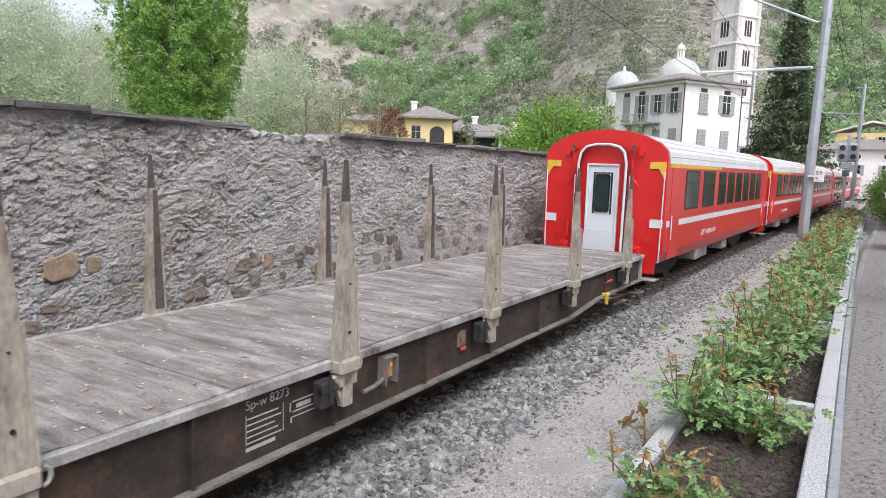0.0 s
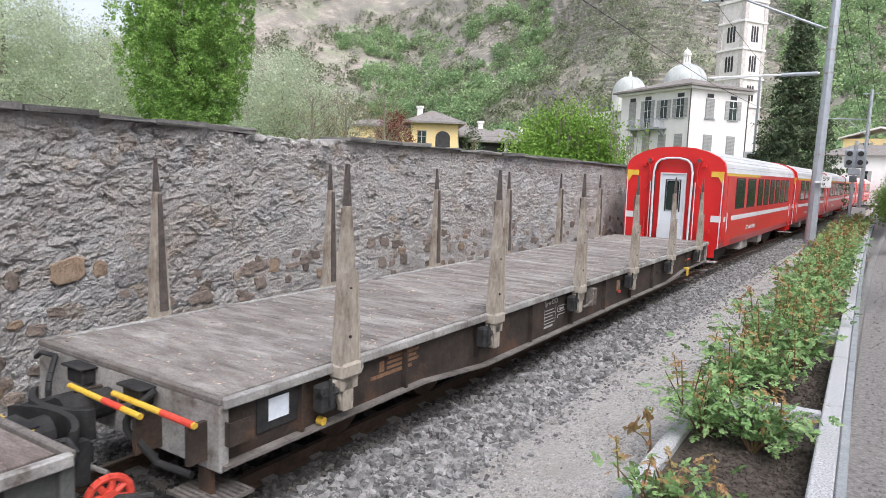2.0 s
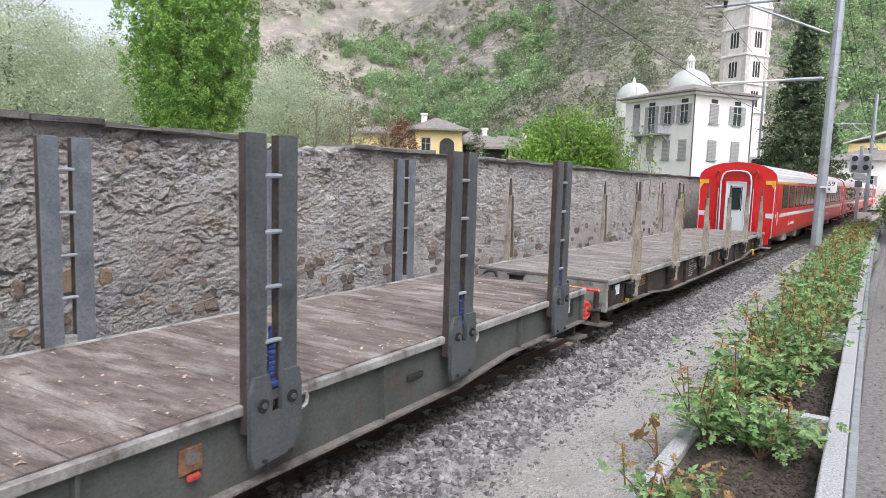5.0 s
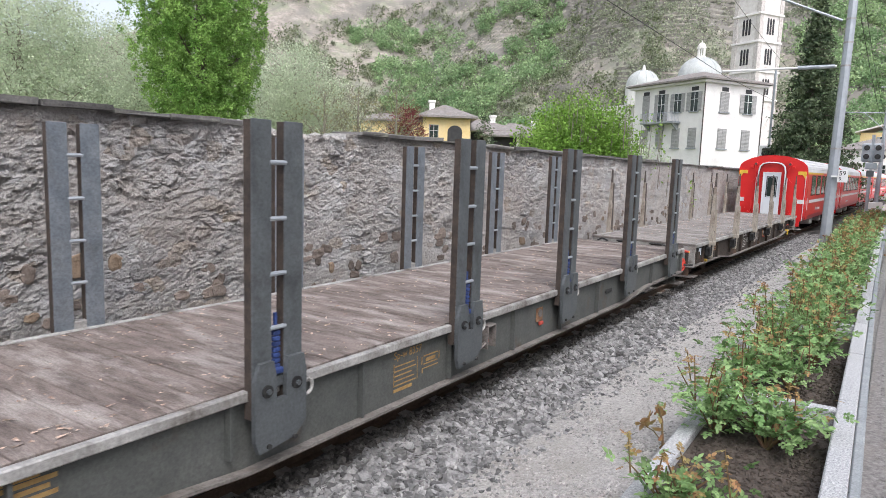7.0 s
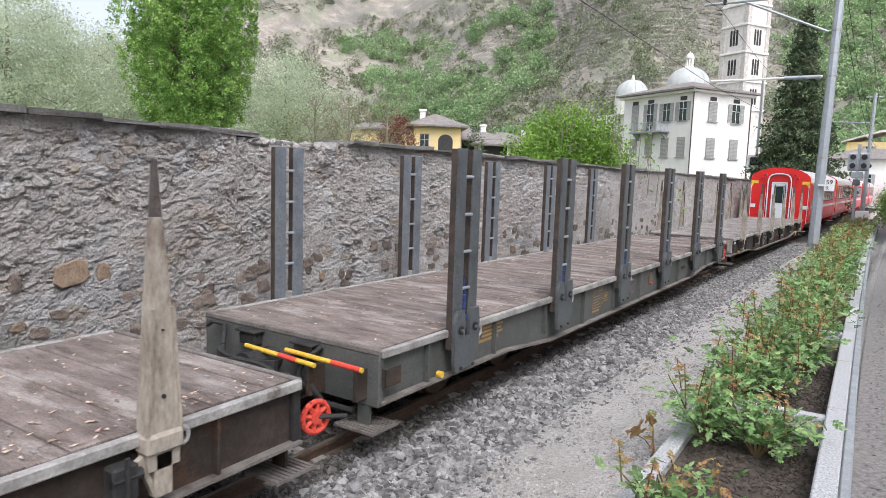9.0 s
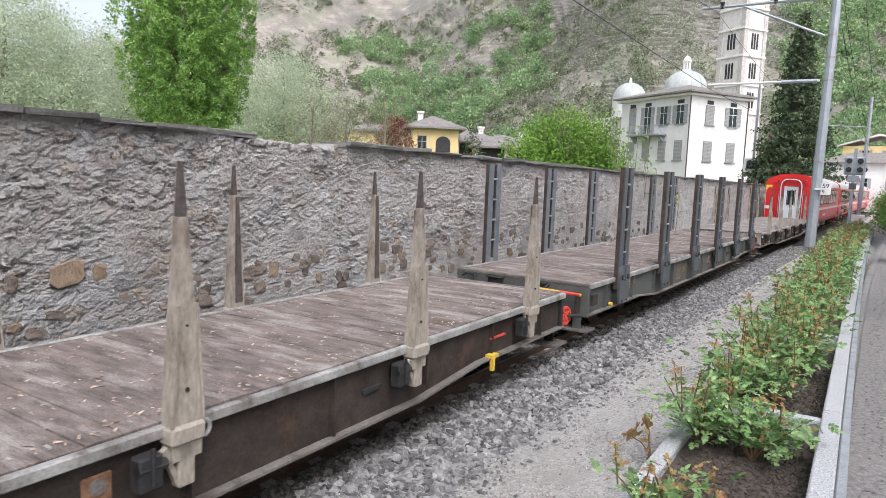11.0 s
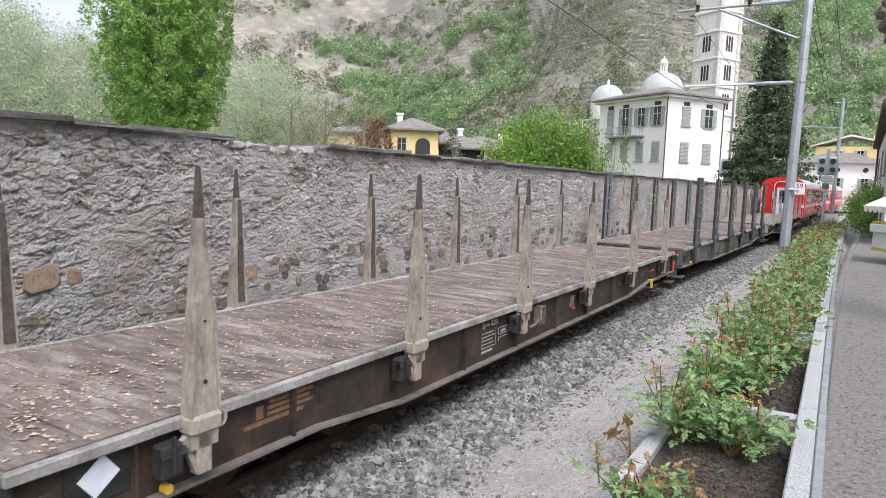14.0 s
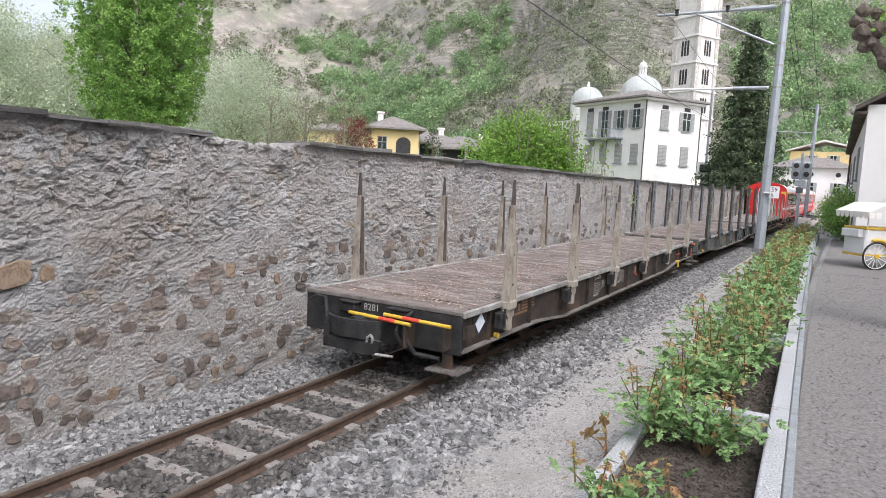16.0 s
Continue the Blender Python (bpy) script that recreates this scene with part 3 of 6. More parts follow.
# unseen walls added behind and beside the observer to hold back low sky light
tagged(part("wall_east", box(BM(), 14, 14.4, -40, 30, 0.3, 9), M_PLASTER), "unseen plain wall across the lane, added to block low sky light", "wall", kind="structure")
tagged(part("wall_south", box(BM(), -12, 14, -30, -29.6, -0.3, 9), M_PLASTER), "unseen plain wall behind the observer, added to block low sky light", "wall", kind="structure")

# ---------------------------------------------------------------- train
def lettering(text, size, material, parent, m, name="lettering", depth=0.001):
    cu = bpy.data.curves.new(name, 'FONT')
    cu.body, cu.size, cu.extrude = text, size, depth
    tmp = bpy.data.objects.new("tmp", cu)
    scene.collection.objects.link(tmp)
    bpy.context.view_layer.update()
    me = bpy.data.meshes.new_from_object(tmp.evaluated_get(bpy.context.evaluated_depsgraph_get()))
    bpy.data.objects.remove(tmp)
    me.materials.clear()
    me.materials.append(material)
    ob = new(name, me)
    ob.parent, ob.matrix_basis = parent, m
    return ob


SIDE = {1: Matrix(((0, 0, 1, 0), (1, 0, 0, 0), (0, 1, 0, 0), (0, 0, 0, 1)))}   # text on a face that looks to +x
REAR = Matrix(((1, 0, 0, 0), (0, 0, -1, 0), (0, 1, 0, 0), (0, 0, 0, 1)))        # text on a face that looks to -y


def bars(name, rows, material, parent, m):
    """Unreadable writing: bars of (x, y, width, height) on a face."""
    bm = BM()
    for x, y, w, h in rows:
        box(bm, x, x + w, y, y + h, 0, 0.002)
    ob = part(name, bm, material, parent)
    ob.matrix_basis = m
    return ob


HALF, LEN = 1.215, 7.525
ZD = 1.0
STAKES = [-LEN + 1.18 + 2.53 * i for i in range(6)]


def solebar_outline():
    return [(-LEN, ZD - 0.06), (-LEN, 0.52), (-LEN + 2.4, 0.52), (-LEN + 3.6, 0.41), (LEN - 3.6, 0.41), (LEN - 2.4, 0.52), (LEN, 0.52), (LEN, ZD - 0.06)]


def taper(bm, rows):
    """A tapering bar: rows of z, depth behind, depth ahead (y), depth inside, depth outside (x)."""
    rings = [[bm.verts.new(q) for q in ((-c, -a, z), (d, -a, z), (d, b, z), (-c, b, z))] for z, a, b, c, d in rows]
    for p, q in zip(rings, rings[1:]):
        for i in range(4):
            j = (i + 1) % 4
            bm.faces.new((p[i], p[j], q[j], q[i]))
    bm.faces.new(rings[0][::-1])
    bm.faces.new(rings[-1])
    return bm


def tan_stake(parent, y, side):
    """A tapering beige stake in a socket, with its ratchet box."""
    x = side * (HALF + 0.055)
    bm = BM()
    k = 1.0 if side > 0 else 0.8
    taper(bm, ((0.78, 0.105 * k, 0.105 * k, 0.055, 0.045), (1.10, 0.113 * k, 0.113 * k, 0.055, 0.045), (1.72, 0.072 * k, 0.068 * k, 0.045, 0.035), (2.28, 0.032, 0.025, 0.032, 0.02)))
    st = part("stake", bm, M_STAKE, parent, "tapering beige steel stake, scratched and rust-streaked")
    st.matrix_basis = pose(x, y, 0)
    bm = BM()
    taper(bm, ((2.275, 0.0315, 0.0245, 0.0315, 0.0195), (2.5, 0.022, 0.01, 0.024, 0.012), (2.61, 0.016, 0.004, 0.02, 0.008)))
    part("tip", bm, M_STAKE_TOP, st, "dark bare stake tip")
    # dark brown plate along the stake's inner side
    bm = BM()
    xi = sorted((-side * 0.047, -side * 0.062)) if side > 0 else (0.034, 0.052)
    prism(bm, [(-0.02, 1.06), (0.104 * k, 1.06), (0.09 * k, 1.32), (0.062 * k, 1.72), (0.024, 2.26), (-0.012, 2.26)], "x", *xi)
    part("channel", bm, M_STAKE_TOP, st, "dark brown inner channel of the stake")
    bm = BM()
    for q in ([(-0.121, 1.0), (-0.098, 1.0), (-0.056, 1.75), (-0.076, 1.75)], [(0.105, 1.0), (0.121, 1.0), (0.073, 1.75), (0.058, 1.75)]):
        prism(bm, [(v * k, z) for v, z in q], "x", 0.03, 0.06)
    part("flange", bm, M_STAKE, st)
    bm = BM()
    rod(bm, (0.04 * side, 0, 1.22), (0.05 * side + 0.004, 0, 1.22), 0.014, seg=8)
    rod(bm, (0.04 * side, 0, 1.62), (0.05 * side + 0.004, 0, 1.62), 0.008, seg=8)
    part("bolt_hole", bm, M_RUBBER, st)
    bm = BM()
    box(bm, -0.075, 0.075, -0.125, 0.125, 0.88, 1.005, 0.02)
    s = part("socket", bm, M_STAKE, parent)
    s.matrix_basis = pose(x, y, 0)
    bm = BM()
    box(bm, -0.04, 0.045, -0.06, 0.06, 0.60, 0.88, 0.01)
    prism(bm, [(-0.16, 0.86), (-0.06, 0.62), (-0.06, 0.70), (-0.12, 0.88)], "x", -0.02, 0.02)
    s = part("stake_foot", bm, M_STAKE, parent)
    s.matrix_basis = pose(x, y, 0)
    bm = BM()
    box(bm, -0.05, 0.06, -0.33, -0.17, 0.66, 0.88, 0.015)
    rod(bm, (0.03, -0.33, 0.80), (0.03, -0.14, 0.80), 0.035, seg=8)
    rod(bm, (0.07, -0.25, 0.70), (0.07, -0.25, 0.93), 0.014, seg=6)
    s = part("ratchet", bm, M_BLACK, parent)
    s.matrix_basis = pose(x, y, 0)
    bm = BM()
    pts = [Vector((0.02, 0.14 + 0.045 * math.sin(a), 0.93 + 0.055 * math.cos(a))) for a in [i * math.pi / 5 for i in range(6)]]
    tube(bm, pts, 0.014, 6)
    s = part("lashing_ring", bm, M_EDGE, parent)
    s.matrix_basis = pose(x, y, 0)


def ladder_stake(parent, y, side):
    """A tall grey double stake with rungs and a blue lashing strap."""
    x = side * (HALF + 0.05)
    near = side > 0
    y += 0.09 if near else 0.03
    mt = M_STAKE_GREY if near else M_STAKE_BLUE
    st = None
    for o in (-0.142, 0.142):
        w = 0.085
        bm = BM()
        # an open channel: web and two flanges
        z0 = 0.80 if near else 0.98
        s = part("upright", box(BM(), 0.02, 0.035, o - w, o + w, z0, 2.84, 0.004), mt, parent, "tall steel channel upright")
        s.matrix_basis = pose(x, y, 0)
        # flanges darker than the web: shade inside the channel, put into the colour
        for e in (o - w + 0.003, o + w - 0.015):
            part("flange", box(BM(), -0.05, 0.018, e, e + 0.012, z0, 2.835), M_DARKBROWN, s, "channel flange coloured dark for the shade in the gap")
    for z in (1.42, 1.80, 2.18, 2.56):
        bm = BM()
        rod(bm, (0.026, -0.072, z), (0.026, 0.072, z), 0.017, seg=8)
        s = part("rung", bm, M_GALV, parent)
        s.matrix_basis = pose(x, y, 0)
    bm = BM()
    box(bm, -0.045, 0.03, -0.22, 0.22, 0.985, 1.07, 0.01)
    s = part("foot_plate", bm, mt if near else M_EDGE, parent)
    s.matrix_basis = pose(x, y, 0)
    if near:
        bm = BM()
        prism(bm, [(-0.235, 1.08), (-0.235, 0.66), (-0.2, 0.56), (0.13, 0.60), (0.235, 0.70), (0.235, 1.08), (0.21, 1.2), (0.07, 1.2), (0.045, 1.08), (0.045, 0.92), (-0.045, 0.92), (-0.045, 1.08), (-0.07, 1.2), (-0.19, 1.2)], "x", 0.036, 0.075)
        s = part("bracket", bm, M_STAKE_GREY, parent, "grey bracket plate bolted to the side beam")
        s.matrix_basis = pose(x, y, 0)
        for yy, zz, r in ((-0.135, 1.0, 0.045), (0.135, 1.0, 0.045), (-0.12, 0.6, 0.018), (0.12, 0.6, 0.018)):
            bm = BM()
            rod(bm, (0.07, yy, zz), (0.092, yy, zz), r, seg=12)
            s = part("bolt", bm, M_BLACK, parent)
            s.matrix_basis = pose(x, y, 0)
            if r > 0.03:
                part("bolt_head", rod(BM(), (0.09, yy, zz), (0.108, yy, zz), 0.02, seg=6), M_STAKE_GREY, s)
        bm = BM()
        for i in range(9):
            box(bm, -0.01, 0.03, -0.03, 0.03, 1.08 + 0.04 * i, 1.08 + 0.04 * i + 0.034, 0.006, pose(0, 0, 0, 0, 0, (i % 3 - 1) * 14))
        box(bm, -0.005, 0.012, -0.012, 0.012, 1.4, 1.52)
        box(bm, -0.02, 0.045, -0.055, 0.05, 1.08, 1.13, 0.01)
        s = part("strap", bm, M_BLUE, parent, "blue lashing strap with its tensioner")
        s.matrix_basis = pose(x, y, 0)
        bm = BM()
        pts = [Vector((0.05, 0.27 + 0.05 * math.sin(a), 0.93 + 0.06 * math.cos(a))) for a in [i * math.pi / 4 for i in range(9)]]
        tube(bm, pts, 0.014, 6)
        s = part("lashing_ring", bm, M_EDGE, parent)
        s.matrix_basis = pose(x, y, 0)


def bogie(parent, y):
    bm = BM()
    for sx in (-1, 1):
        prism(bm, [(-1.15, 0.45), (-1.0, 0.56), (1.0, 0.56), (1.15, 0.45), (0.9, 0.30), (0.3, 0.24), (-0.3, 0.24), (-0.9, 0.30)], "x", sx * 0.72 - 0.05, sx * 0.72 + 0.05)
    box(bm, -0.72, 0.72, -0.15, 0.15, 0.35, 0.55)
    s = part("bogie_frame", bm, M_BLACK, parent)
    s.matrix_basis = pose(0, y, 0)
    for wy in (-0.75, 0.75):
        bm = BM()
        rod(bm, (-0.62, 0, 0), (0.62, 0, 0), 0.06, seg=10)
        for sx in (-1, 1):
            rod(bm, (sx * 0.50, 0, 0), (sx * 0.60, 0, 0), 0.345, seg=28)
            rod(bm, (sx * 0.47, 0, 0), (sx * 0.50, 0, 0), 0.372, seg=28)
            rod(bm, (sx * 0.60, 0, 0), (sx * 0.70, 0, 0), 0.1, seg=12)
        s = part("wheelset", bm, M_RAIL, parent)
        s.matrix_basis = pose(0, y + wy, 0.347)
        WHEELS.append(s)


WHEELS = []


def wagon_end(parent, sgn, steel, number, hand_wheel):
    """One end: headstock, coupling buffer, shunter's rails, hoses and step."""
    g = pose(0, sgn * LEN, 0, 0, 0, 0 if sgn < 0 else 180)

    def add(name, bm, mt, label="", up=None):
        s = part(name, bm, mt, up or parent, label)
        if up is None:
            s.matrix_basis = g
        return s
    bm = BM()
    box(bm, -HALF, HALF, -0.02, 0.06, 0.47, 0.955, 0.01)
    add("headstock", bm, M_EDGE if number == "8273" else steel if number == "grey" else M_BLACK)
    fx = 1 if sgn < 0 else -1
    bm = BM()
    for x in (-0.42, 0.36):
        box(bm, x - 0.12, x + 0.12, -0.13, -0.02, 0.80, 0.93, 0.015)
        box(bm, x - 0.15, x + 0.15, -0.16, -0.02, 0.93, 0.95, 0.006)
    add("socket_box", bm, M_BLACK)
    # central buffer
    bm = BM()
    rod(bm, (-0.12, -0.02, 0.70), (-0.12, -0.42, 0.70), 0.11, 0.13, 14)
    buf = add("coupler", bm, M_BLACK, "black central buffer coupling")
    bm = BM()
    arc = [(-0.12 + 0.48 * math.sin(a), -0.55 + 0.1 * (1 - math.cos(a * 1.3)) * 2) for a in [(-1 + i / 4) for i in range(9)]]
    out = arc + [(x, y + 0.05) for x, y in arc[::-1]]
    prism(bm, out, "z", 0.60, 0.82)
    add("buffer_plate", bm, M_BLACK, "", buf)
    bm = BM()
    prism(bm, [(-0.5, -0.5), (0.25, -0.5), (0.25, -0.36), (-0.5, -0.36)], "z", 0.42, 0.56)
    box(bm, -0.5, -0.42, -0.5, -0.1, 0.42, 0.72)
    add("coupling_frame", bm, M_BLACK, "", buf)
    bm = BM()
    tube(bm, [(0.12, -0.45, 0.42), (0.17, -0.48, 0.62), (0.22, -0.48, 0.66), (0.25, -0.48, 0.62), (0.2, -0.45, 0.42), (0.12, -0.45, 0.42)], 0.016, 6)
    tube(bm, [(-0.05, -0.42, 0.40), (0.5, -0.40, 0.42)], 0.018, 6)
    add("coupling_shackle", bm, M_EDGE, "", buf)
    # brake hoses
    for x, s in ((-0.85, 1), (0.55, -1)):
        bm = BM()
        pts = [Vector((x + 0.30 * s * math.sin(i / 9 * math.pi) * 0.5, -0.06 - 0.14 * math.sin(i / 9 * math.pi), 0.93 - 0.5 * i / 9)) for i in range(10)]
        add("brake_hose", tube(bm, pts, 0.026, 8), M_RUBBER)
    bm = BM()
    tube(bm, [(-0.85, -0.05, 0.93), (-0.95, -0.12, 0.96), (-1.05, -0.12, 0.90)], 0.02, 6)
    add("hose_valve", bm, M_BLACK)
    bm = BM()
    tube(bm, [(0.55, -0.2, 0.60), (0.62, -0.1, 0.42), (0.95, -0.05, 0.40)], 0.028, 8)
    add("brake_hose", bm, M_RUBBER)
    # shunter's rails, banded yellow and red
    for (x0, x1, z0, z1, y) in ((-0.32, 0.62, 0.83, 0.80, -0.22), (0.18, 1.14, 0.86, 0.84, -0.16)):
        bm = BM()
        a, b = Vector((x0, y, z0)), Vector((x1, y, z1))
        rod(bm, a, b, 0.023, seg=10)
        bar = add("shunter_rail", bm, M_YELLOW, "yellow handrail with red bands")
        bm = BM()
        lo, hi = (0.5, 0.76) if y < -0.2 else ((0.3, 0.55) if number == "8281" else (0.62, 0.98))
        rod(bm, a.lerp(b, lo), a.lerp(b, hi), 0.0255, seg=10)
        add("red_band", bm, M_REDPAINT, "", bar)
        for q in (0.1, 0.92):
            p = a.lerp(b, q)
            add("rail_bracket", box(BM(), p.x - 0.02, p.x + 0.02, y - 0.01, 0.0, p.z - (0.05 if q < 0.5 else 0.30), p.z - 0.02), M_BROWNSTEEL, "", bar)
    bm = BM()
    for x in (HALF - 0.01,):
        box(bm, x, x + 0.06, 0.02, 0.24, 0.66, 0.68)
        box(bm, x + 0.05, x + 0.06, 0.02, 0.24, 0.68, 0.83)
        box(bm, x, x + 0.06, 0.02, 0.03, 0.68, 0.83)
    add("lamp_bracket", bm, M_BROWNSTEEL)
    # step
    bm = BM()
    for i in range(9):
        box(bm, *sorted((fx * (HALF - 0.42), fx * (HALF + 0.03))), -0.14 + 0.045 * i, -0.115 + 0.045 * i, 0.255, 0.28)
    for x in (HALF - 0.42, HALF - 0.2, HALF + 0.01):
        box(bm, *sorted((fx * x, fx * (x + 0.02))), -0.14, 0.25, 0.25, 0.275)
    st = add("step", bm, M_FLANGE, "grey steel grating step")
    bm = BM()
    box(bm, *sorted((fx * (HALF - 0.26), fx * (HALF - 0.12))), 0.0, 0.03, 0.27, 0.50)
    add("step_hanger", bm, steel, "", st)
    if hand_wheel:
        bm = BM()
        c = Vector((fx * (HALF - 0.06), -0.24, 0.62))
        ring = [c + Vector((0, 0, 0)) + Vector((0.125 * math.cos(i * math.pi / 8), 0.0, 0.125 * math.sin(i * math.pi / 8))) for i in range(17)]
        tube(bm, ring, 0.024, 8)
        for i in range(8):
            a = i * math.pi / 4 + 0.2
            rod(bm, c, c + Vector((0.12 * math.cos(a), 0, 0.12 * math.sin(a))), 0.026, 0.02, 6)
        rod(bm, c + Vector((0, -0.03, 0)), c + Vector((0, 0.03, 0)), 0.055, seg=12)
        s = add("hand_wheel", bm, M_REDPAINT, "round red brake handwheel")
        s.matrix_basis = g @ Matrix.Translation(c) @ pose(0, 0, 0, 0, 0, 80) @ Matrix.Translation(-c)
        bm = BM()
        rod(bm, c, c + Vector((-0.2, 0.15, 0)), 0.02, seg=8)
        add("wheel_shaft", bm, M_BLACK, "", s)
    if sgn < 0 and number != "grey":
        lettering(number, 0.125, M_LETTER, parent, Matrix.Translation((-0.24, -LEN - 0.022, 0.845)) @ REAR)


def wagon(label, steel, plank, stake, number, hand_wheel=True, label_end=-1):
    w = thing("flat_wagon", label, "flat wagon", group="flat wagons of the train")
    # side beams with their bottom flange
    for sx in (-1, 1):
        o = solebar_outline()
        x = sx * (HALF - 0.06)
        s = part("side_beam", prism(BM(), o, "x", x - 0.012, x + 0.012), steel, w)
        bm = BM()
        low = o[1:7]
        for (y0, z0), (y1, z1) in zip(low, low[1:]):
            v = [bm.verts.new((x + dx, y, z + dz)) for y, z in ((y0, z0), (y1, z1)) for dx in (-0.06, 0.095) for dz in (-0.018, 0.006)]
            for q in ((0, 1, 3, 2), (4, 6, 7, 5), (0, 4, 5, 1), (2, 3, 7, 6), (0, 2, 6, 4), (1, 5, 7, 3)):
                bm.faces.new([v[i] for i in q])
        # paler than the beam: dust, plus light on its upper side as colour
        part("bottom_flange", bm, M_FLANGE, s)
        bm = BM()
        box(bm, *sorted((sx * (HALF - 0.025), sx * (HALF + 0.035))), -LEN, LEN, 0.925, 1.003, 0.01)
        part("edge_rail", bm, M_EDGE, s, "worn pale steel edge rail")
        for i in range(11):
            y = -LEN + 0.75 + i * 1.355
            part("stiffener", box(BM(), *sorted((x + sx * 0.01, x + sx * 0.07)), y - 0.012, y + 0.012, 0.53 if abs(y) > LEN - 3.6 else 0.43, 0.92), steel, s)
    for sx in (-1, 1):
        part("end_rail", box(BM(), -HALF, HALF, sx * LEN - 0.026, sx * LEN + 0.026, 0.955, 1.006, 0.008), M_FLANGE, w)
    bm = BM()
    box(bm, -0.55, 0.55, -LEN + 0.1, LEN - 0.1, 0.55, 0.93)
    part("under_frame", bm, M_BLACK, w)
    # planks of the floor
    n = 64
    wd = (2 * LEN - 0.1) / n
    bm = BM()
    box(bm, -HALF + 0.06, HALF - 0.06, -wd / 2 + 0.004, wd / 2 - 0.004, -0.05, 0, 0.004)
    # stains run over several planks, so they follow the wagon as a whole
    own_plank = plank.copy()
    for node in own_plank.node_tree.nodes:
        if node.bl_idname == "ShaderNodeTexCoord":
            node.object = w
    first = part("plank", bm, own_plank, w)
    for i in range(n):
        ob = first if i == 0 else first.copy()
        if i:
            scene.collection.objects.link(ob)
        ob.matrix_basis = pose(float(rng.uniform(-0.006, 0.006)), -LEN + 0.05 + wd * (i + 0.5), ZD + float(rng.uniform(-0.006, 0.002)), float(rng.uniform(-0.5, 0.5)), float(rng.uniform(-0.08, 0.08)), 0)
    # litter of bark
    V, Fc = [], []
    m = 2600 if number == "8281" else 900
    for i in range(m):
        x, y = rng.uniform(-1.12, 1.12), rng.uniform(-LEN + 0.1, LEN - 0.1)
        if number == "8281" and i % 2:
            y = -LEN + 0.3 + rng.random() ** 1.2 * 5.5
            x = float(np.clip(rng.normal(0.2, 0.5), -1.1, 1.1))
        elif i % 5 == 1:
            x = rng.uniform(0.85, 1.12)
        l, b, a = 0.006 + 0.034 * rng.random() ** 1.6, rng.uniform(0.004, 0.012), rng.uniform(0, 6.3)
        c, s = math.cos(a), math.sin(a)
        for dx, dy, dz in ((-l, -b, 0.004), (l, -b, 0.010), (l, b, 0.004), (-l, b, 0.012)):
            V.append((x + dx * c - dy * s, y + dx * s + dy * c, ZD + dz))
        Fc.append((4 * i, 4 * i + 1, 4 * i + 2, 4 * i + 3))
    tagged(raw("bark_litter", V, Fc, M_CHIP, w), kind="stuff")
    if number != "grey":
        # worn bolt plates, one to a plank
        V, Fc = [], []
        for i in range(n):
            for x in (-HALF + 0.2, 0.62, HALF - 0.2):
                if rng.random() < 0.75:
                    y, l, b = -LEN + 0.05 + wd * (i + 0.5) + rng.uniform(-0.05, 0.05), rng.uniform(0.015, 0.034), rng.uniform(0.006, 0.011)
                    q = len(V)
                    V += [(x - l, y - b, ZD + 0.004), (x + l, y - b, ZD + 0.004), (x + l, y + b, ZD + 0.006), (x - l, y + b, ZD + 0.006), (x - l, y - b, ZD - 0.01), (x + l, y - b, ZD - 0.01), (x + l, y + b, ZD - 0.01), (x - l, y + b, ZD - 0.01)]
                    Fc += [(q, q + 1, q + 2, q + 3), (q, q + 4, q + 5, q + 1), (q + 1, q + 5, q + 6, q + 2), (q + 2, q + 6, q + 7, q + 3), (q + 3, q + 7, q + 4, q)]
        tagged(raw("bolt_plates", V, Fc, M_EDGE, w), kind="stuff")
    for y in STAKES:
        for side in (1, -1):
            (tan_stake if stake == "tan" else ladder_stake)(w, y, side)
    for y in (-LEN + 2.6, LEN - 2.6):
        bogie(w, y)
    wagon_end(w, -1, steel, number, False)
    wagon_end(w, 1, steel, number, hand_wheel)
    # paper label and small fittings on the side
    x = HALF - 0.048
    bm = BM()
    ly = -LEN if label_end < 0 else LEN - 1.1
    box(bm, x, x + 0.012, ly + 0.33, ly + 0.78, 0.63, 0.90, 0.004)
    frm = part("label_board", bm, M_BLACK, w)
    bm = BM()
    box(bm, x + 0.013, x + 0.016, ly + 0.44, ly + 0.64, 0.70, 0.87)
    pp = part("paper_label", bm, M_PAPER, frm, "white paper load label")
    if number == "8281":
        pp.matrix_basis = Matrix.Translation((0, -LEN + 0.54, 0.78)) @ pose(0, 0, 0, 38) @ Matrix.Translation((0, LEN - 0.54, -0.78))
    bm = BM()
    rod(bm, (HALF - 0.02, -LEN + 0.95, 0.56), (HALF + 0.04, -LEN + 0.95, 0.56), 0.035, seg=10)
    part("drain_cap", bm, M_YELLOW, w, "small yellow cap")
    # brake handles and release levers
    bm = BM()
    y = STAKES[2] + 0.62
    box(bm, HALF - 0.03, HALF + 0.055, y - 0.05, y - 0.035, 0.60, 0.86)
    box(bm, HALF - 0.03, HALF + 0.055, y + 0.115, y + 0.13, 0.60, 0.86)
    box(bm, HALF - 0.03, HALF + 0.055, y - 0.05, y + 0.13, 0.845, 0.86)
    box(bm, HALF - 0.045, HALF - 0.03, y - 0.05, y + 0.13, 0.60, 0.86)
    hb = part("lever_box", bm, M_FLANGE, w)
    part("lever", box(BM(), HALF, HALF + 0.03, y - 0.03, y + 0.025, 0.65, 0.76, 0.015), M_REDPAINT, hb, "red brake lever")
